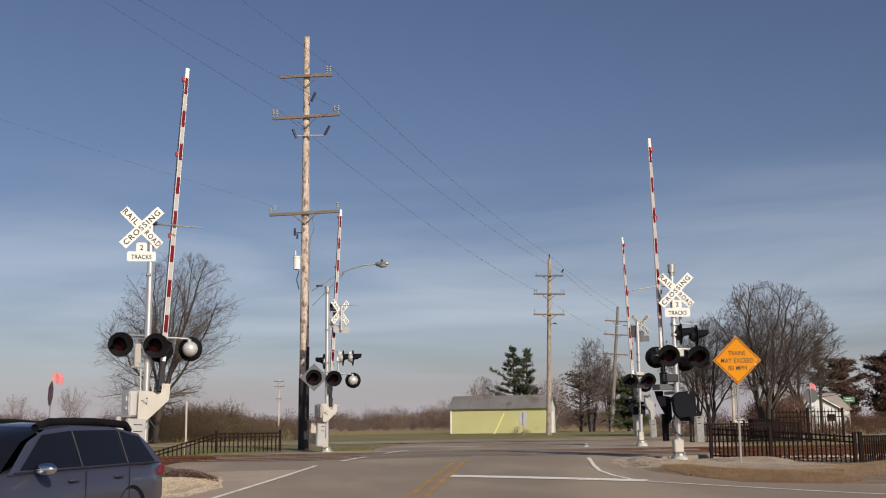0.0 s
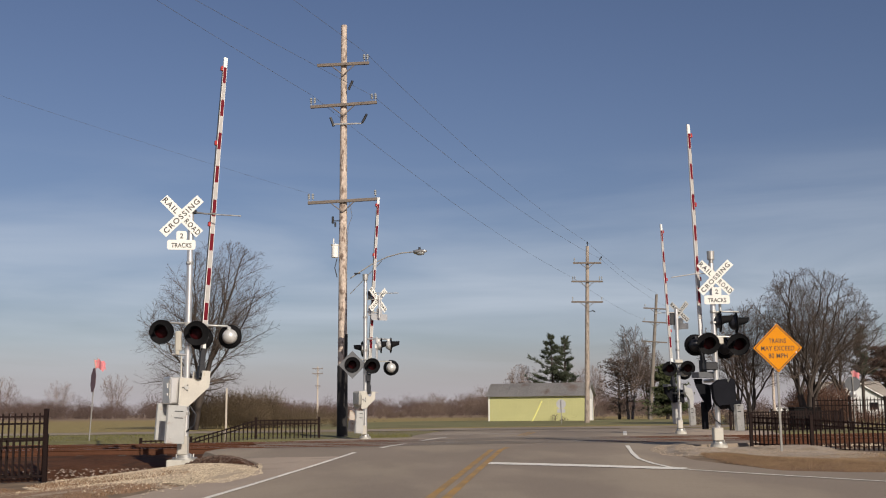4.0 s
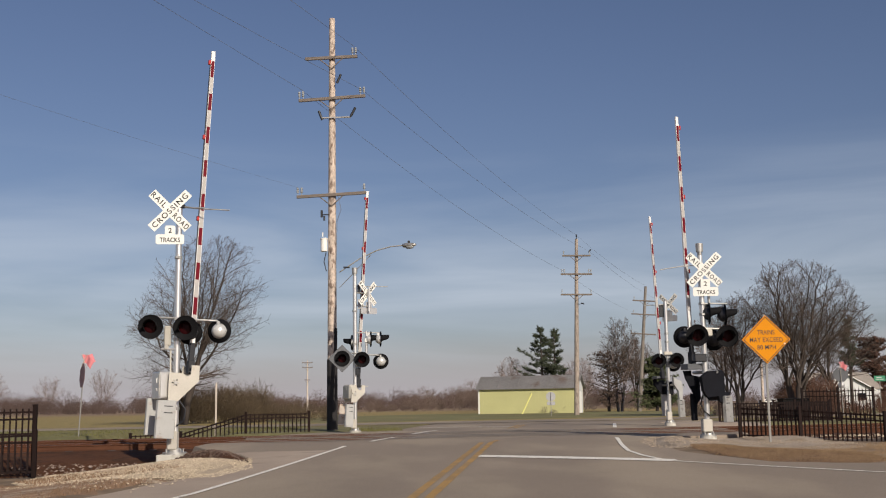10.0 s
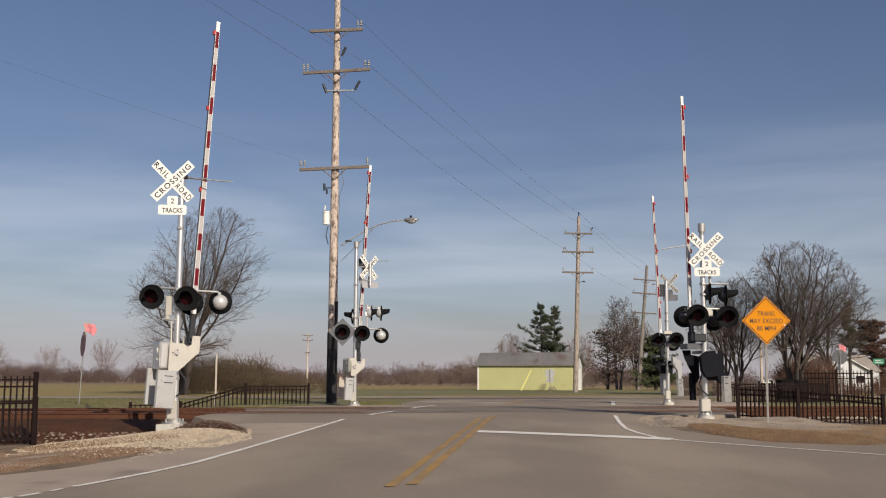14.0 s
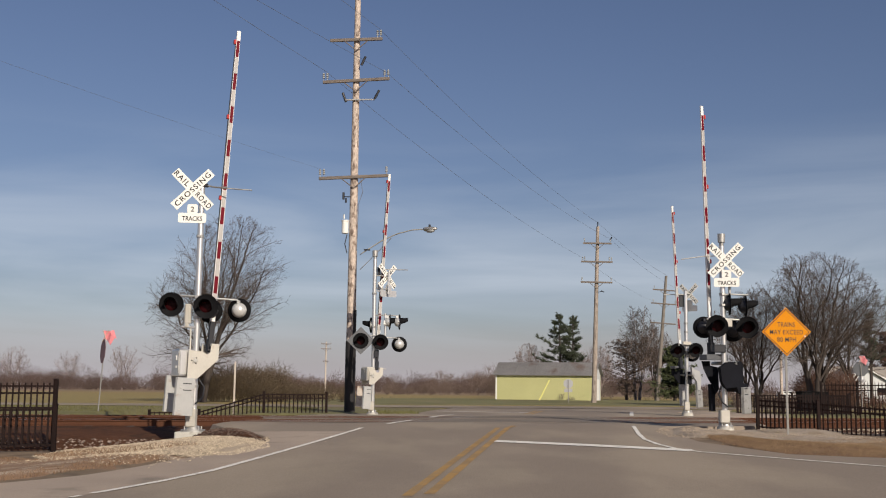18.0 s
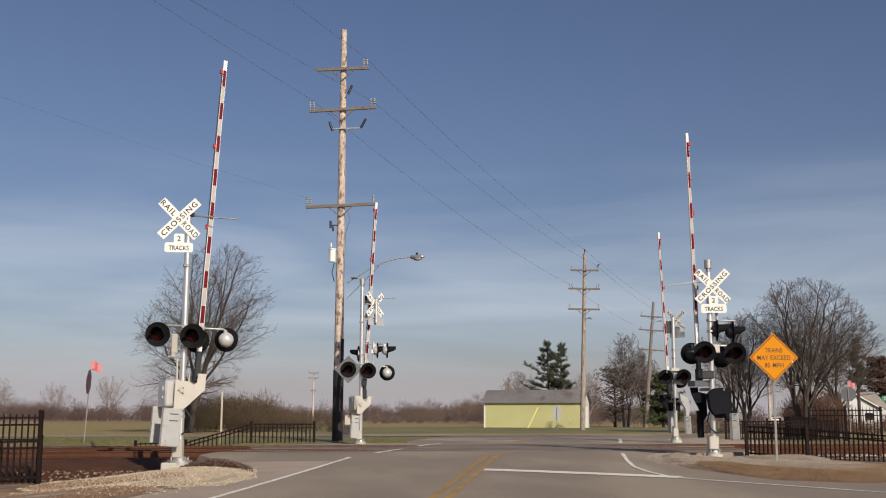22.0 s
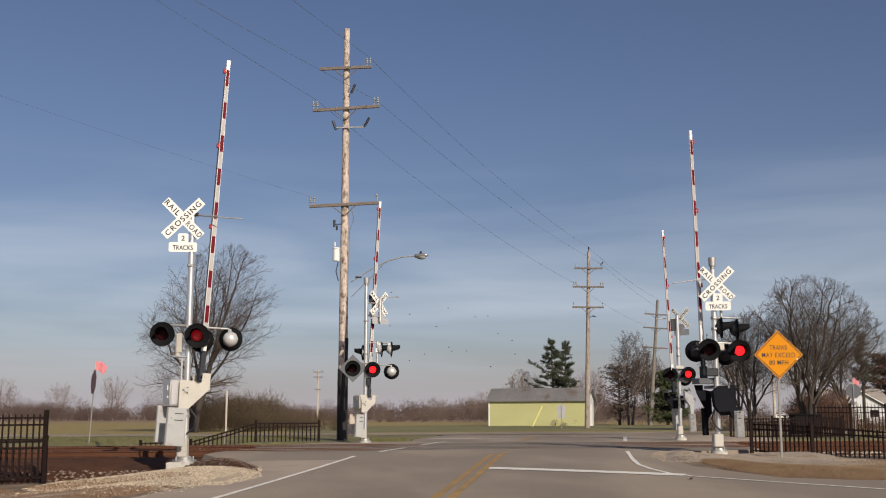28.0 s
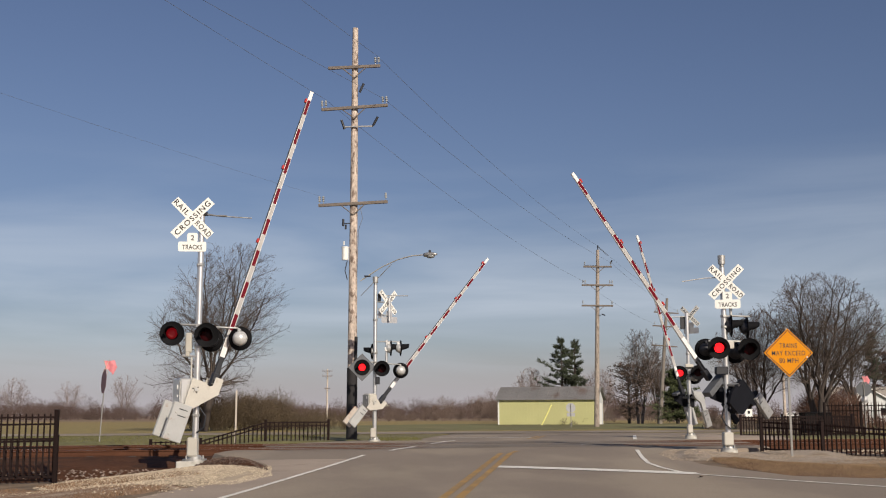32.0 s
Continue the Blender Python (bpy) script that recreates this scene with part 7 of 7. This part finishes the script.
tufts([(10.9, 24.4), (10.4, 22.9), (24, 21.8), (24, 30), (14, 30.6), (12.5, 28.4)], 3500, RED_GRASS, 0.06, "dry_grass", "thin dead grass on the stony verge")
tufts([(-5.0, 22.6), (-6.0, 24.4), (-8.4, 25.6), (-9.2, 24.6), (-8.0, 22.6), (-6.2, 21.6)], 2600, DRY_GRASS, 0.06, "dry_grass", "dead weeds growing through the gravel", clump=0.1)
tufts([(-20, 38.5), (-5.8, 45.5), (-6.0, 55), (-22, 52)], 6000, GREEN_GRASS, 0.08, "green_grass", "short green grass beyond the tracks")
tufts([(-2.6, 43.6), (-1.2, 44.2), (-1.6, 46.4), (-3.4, 45.2)], 700, GREEN_GRASS, 0.22, "green_grass", "tuft of grass beside the far signal")


# ---- small birds and a blown leaf ----
BIRD_BLACK = pm("dark feathers", (0.045, 0.042, 0.045), 0.6, var=0.2, scale=8, bump=0.05)
DEAD_LEAF = pm("curled dead leaf", (0.050, 0.030, 0.018), 0.85, var=0.25, scale=20, bump=0.2)
BIRDS, LEAF = [], []


def build_bird():
    b = thing("bird", pose(0, 0, 0), "small dark bird of a flock that settles on the pole", "bird", "flock of birds")
    g = Geo().spin([(0.0, -0.075), (0.011, -0.066), (0.013, -0.052), (0.020, -0.022), (0.021, 0.011), (0.013, 0.045), (0.006, 0.067)], n=8)
    g.box((0, 0.08, 0.0), (0.022, 0.045, 0.005))
    part("body", g, BIRD_BLACK, b)
    wings = []
    for sd in (-1, 1):
        w = Geo().prism([(0.0, -0.022), (sd * 0.055, -0.026), (sd * 0.10, 0.0), (sd * 0.06, 0.015), (0.0, 0.022)], -0.003, 0.003, Matrix.Rotation(radians(-90), 4, "X"))
        wings.append((part("wing", w, BIRD_BLACK, b), sd))
    BIRDS.append((b, wings))


for k in range(16):
    build_bird()


def build_leaf():
    lf = thing("dead_leaf", pose(-1.5, 9.0, 0.1), "curled dead leaf blown across the road", "leaf")
    g, vs = Geo(), []
    for i in range(7):
        u = i / 6
        w = 0.045 * math.sin(math.pi * (0.12 + 0.86 * u)) * (1.0 if i % 2 else 0.8)
        for j in (-1, 0, 1):
            vs.append((w * j, 0.12 * u - 0.06, 0.018 * abs(j) + 0.03 * (u - 0.5) ** 2))
    top = [(x, y, z + 0.002) for x, y, z in vs]
    fs = [(3 * i + j, 3 * i + j + 1, 3 * i + j + 4, 3 * i + j + 3) for i in range(6) for j in range(2)]
    g.add(vs, fs).add(top, fs)
    part("blade", g, DEAD_LEAF, lf, "brown curled blade", fix=False)
    part("stalk", Geo().tube([(0, -0.06, 0.008), (0.005, -0.085, 0.015), (0.0, -0.105, 0.03)], 0.002, 5), DEAD_LEAF, lf)
    LEAF.append(lf)


build_leaf()


# ---- what moves ----
def led_rows(side):
    """The disc comes forward to the lens when its lamp is lit and sits back in the housing when it is dark."""
    dark, lit = pose(0, 0.07, 0), pose(0, -0.024, 0)
    flips = [(24.8, "L"), (25.4, "R"), (25.95, "L"), (26.5, "R"), (27.05, "L"), (27.65, "R"), (28.25, "L"), (28.85, "R"), (29.47, "L"), (30.08, "R"), (30.67, "L"), (31.27, "R"), (31.87, "L")]
    rows, now = [(0.0, dark)], dark
    for t, who in flips:
        nxt = lit if who == side else dark
        if nxt is not now:
            k = math.ceil(t * FPS - 0.001)
            rows += [((k - 1) / FPS, now), (k / FPS, nxt)]
        now = nxt
    rows.append((32.0, now))
    return rows


GATE_ANGLES = [
    [(0, 3.3), (31.1, 3.3), (31.2, 3.7), (31.3, 5.2), (31.5, 8.4), (31.7, 12.1), (31.8, 14.4), (31.9, 16.0), (32, 18.0)],
    [(0, 1.5), (29.6, 1.5), (29.7, 1.8), (29.9, 3.4), (30.1, 5.2), (30.3, 9.1), (30.5, 13.2), (30.7, 18.0), (30.9, 21.5), (31.1, 24.8), (31.3, 28.3), (31.5, 32.7), (31.7, 36.0), (31.8, 38.3), (31.9, 39.7), (32, 41.4)],
    [(0, 3.3), (29.7, 3.3), (29.9, 5.5), (30.1, 8.7), (30.3, 12.0), (30.5, 15.9), (30.7, 19.9), (30.9, 22.2), (31.1, 25.8), (31.3, 28.8), (31.5, 32.0), (31.7, 35.9), (32, 40.0)],
    [(0, 3.0), (31.1, 3.0), (31.3, 6.1), (31.5, 9.8), (31.7, 14.8), (31.9, 18.3), (32, 19.4)],
]


def bird_rows():
    """The flock rises from the field, closes up and settles on the wire and the top of the far pole."""
    way = [(0.0, (-16.0, 122.0, 0.75), 1.0), (25.4, (-16.0, 122.0, 0.75), 1.0), (26.6, (-9.0, 104.0, 4.6), 1.2), (28.0, (0.2, 84.5, 7.5), 1.1), (29.0, (5.2, 84.5, 9.6), 0.8), (29.4, (8.1, 84.5, 10.85), 0.5),
           (29.8, (8.9, 84.5, 11.95), 0.34), (30.2, (9.6, 84.5, 12.9), 0.27), (30.6, (10.5, 84.5, 13.75), 0.19), (31.0, (11.05, 84.7, 14.2), 0.15)]
    root = far_pole.matrix_basis @ Vector((0.0, 0.0, 13.8))
    along = Vector((0.33, 0.92, -0.05)).normalized()
    rnd = random.Random(77)
    for k, (b, wings) in enumerate(BIRDS):
        off = Vector((rnd.uniform(-5, 5), rnd.uniform(-4, 4), rnd.uniform(-2.6, 2.6)))
        off.z -= 0.25 * off.x
        seat = arm_point(far_pole, -0.95 + 0.13 * (k - 8), 12.55) if k > 7 else root + along * (0.1 + 0.5 * k) + Vector((0, 0, 0.28))
        down = 31.15 + 0.05 * k
        rows = []
        for t, c, f in way:
            o = off * f
            if c[2] < 1:
                o = Vector((o.x * 2, o.y * 2, 0))
            wob = Vector((rnd.gauss(0, 0.12), 0, rnd.gauss(0, 0.12))) if 26 < t < 31 else Vector()
            rows.append((t, Matrix.Translation(Vector(c) + o + wob) @ pose(0, 0, 0, -12 if c[2] > 1 else 0, 0, 118 + rnd.uniform(-15, 15))))
        rows += [(down, Matrix.Translation(seat) @ pose(0, 0, 0, -25, 0, 120)), (32.0, Matrix.Translation(seat) @ pose(0, 0, 0, -28, 0, 122))]
        walk(b, rows)
        for w, sd in wings:
            beats, up = [(0.0, pose(0, 0, 0, 0, sd * 65, 0)), (25.3, pose(0, 0, 0, 0, sd * 65, 0))], rnd.random() < 0.5
            t = 25.4
            while t < down - 0.05:
                beats.append((t, pose(0, 0, 0, 0, -sd * 32 if up else sd * 28, 0)))
                up = not up
                t += 0.1
            walk(w, beats + [(down + 0.1, pose(0, 0, 0, 0, sd * 65, 0)), (32.0, pose(0, 0, 0, 0, sd * 65, 0))])


def leaf_rows():
    """It lies in the road before the camera, then the wind skips it across the lane to the edge line."""
    way = [(0.0, -1.5, 9.0, 0.0), (20.6, -1.5, 9.0, 0.0), (22.4, -0.6, 13.8, 0.04), (23.3, 0.6, 17.4, 0.0), (23.7, 1.14, 18.1, 0.05), (23.9, 1.41, 18.2, 0.0), (24.2, 1.85, 18.5, 0.05), (24.5, 2.28, 18.85, 0.06),
           (24.8, 2.57, 19.5, 0.02), (25.1, 2.82, 19.9, 0.03), (25.5, 3.0, 20.0, 0.0), (26.5, 4.0, 20.7, 0.03), (27.5, 4.85, 21.5, 0.0), (28.0, 4.88, 22.0, 0.0), (32.0, 4.9, 22.1, 0.0)]
    walk(LEAF[0], [(t, pose(x, y, road_z(x, y) + 0.012 + up, 300 * up, 200 * up, 35 * x)) for t, x, y, up in way])


def motions():
    for ob, side in LEDS:
        walk(ob, led_rows(side))
    for (sw, pivot, yaw, s), table in zip(GATES, GATE_ANGLES):
        walk(sw, [(t, pose(*pivot, 0, 0, yaw) @ pose(0, 0, 0, 0, s * a, 0)) for t, a in table])
    for ob, p, tilt, yaw, k in FLAGS:      # the flags stir in the wind
        rnd = random.Random(5 + k)
        walk(ob, [(0.5 * i, pose(*p, rnd.uniform(-5, 5), tilt + rnd.uniform(-9, 9), yaw + rnd.uniform(-16, 16))) for i in range(65)])
    car_rows()
    bird_rows()
    leaf_rows()


motions()
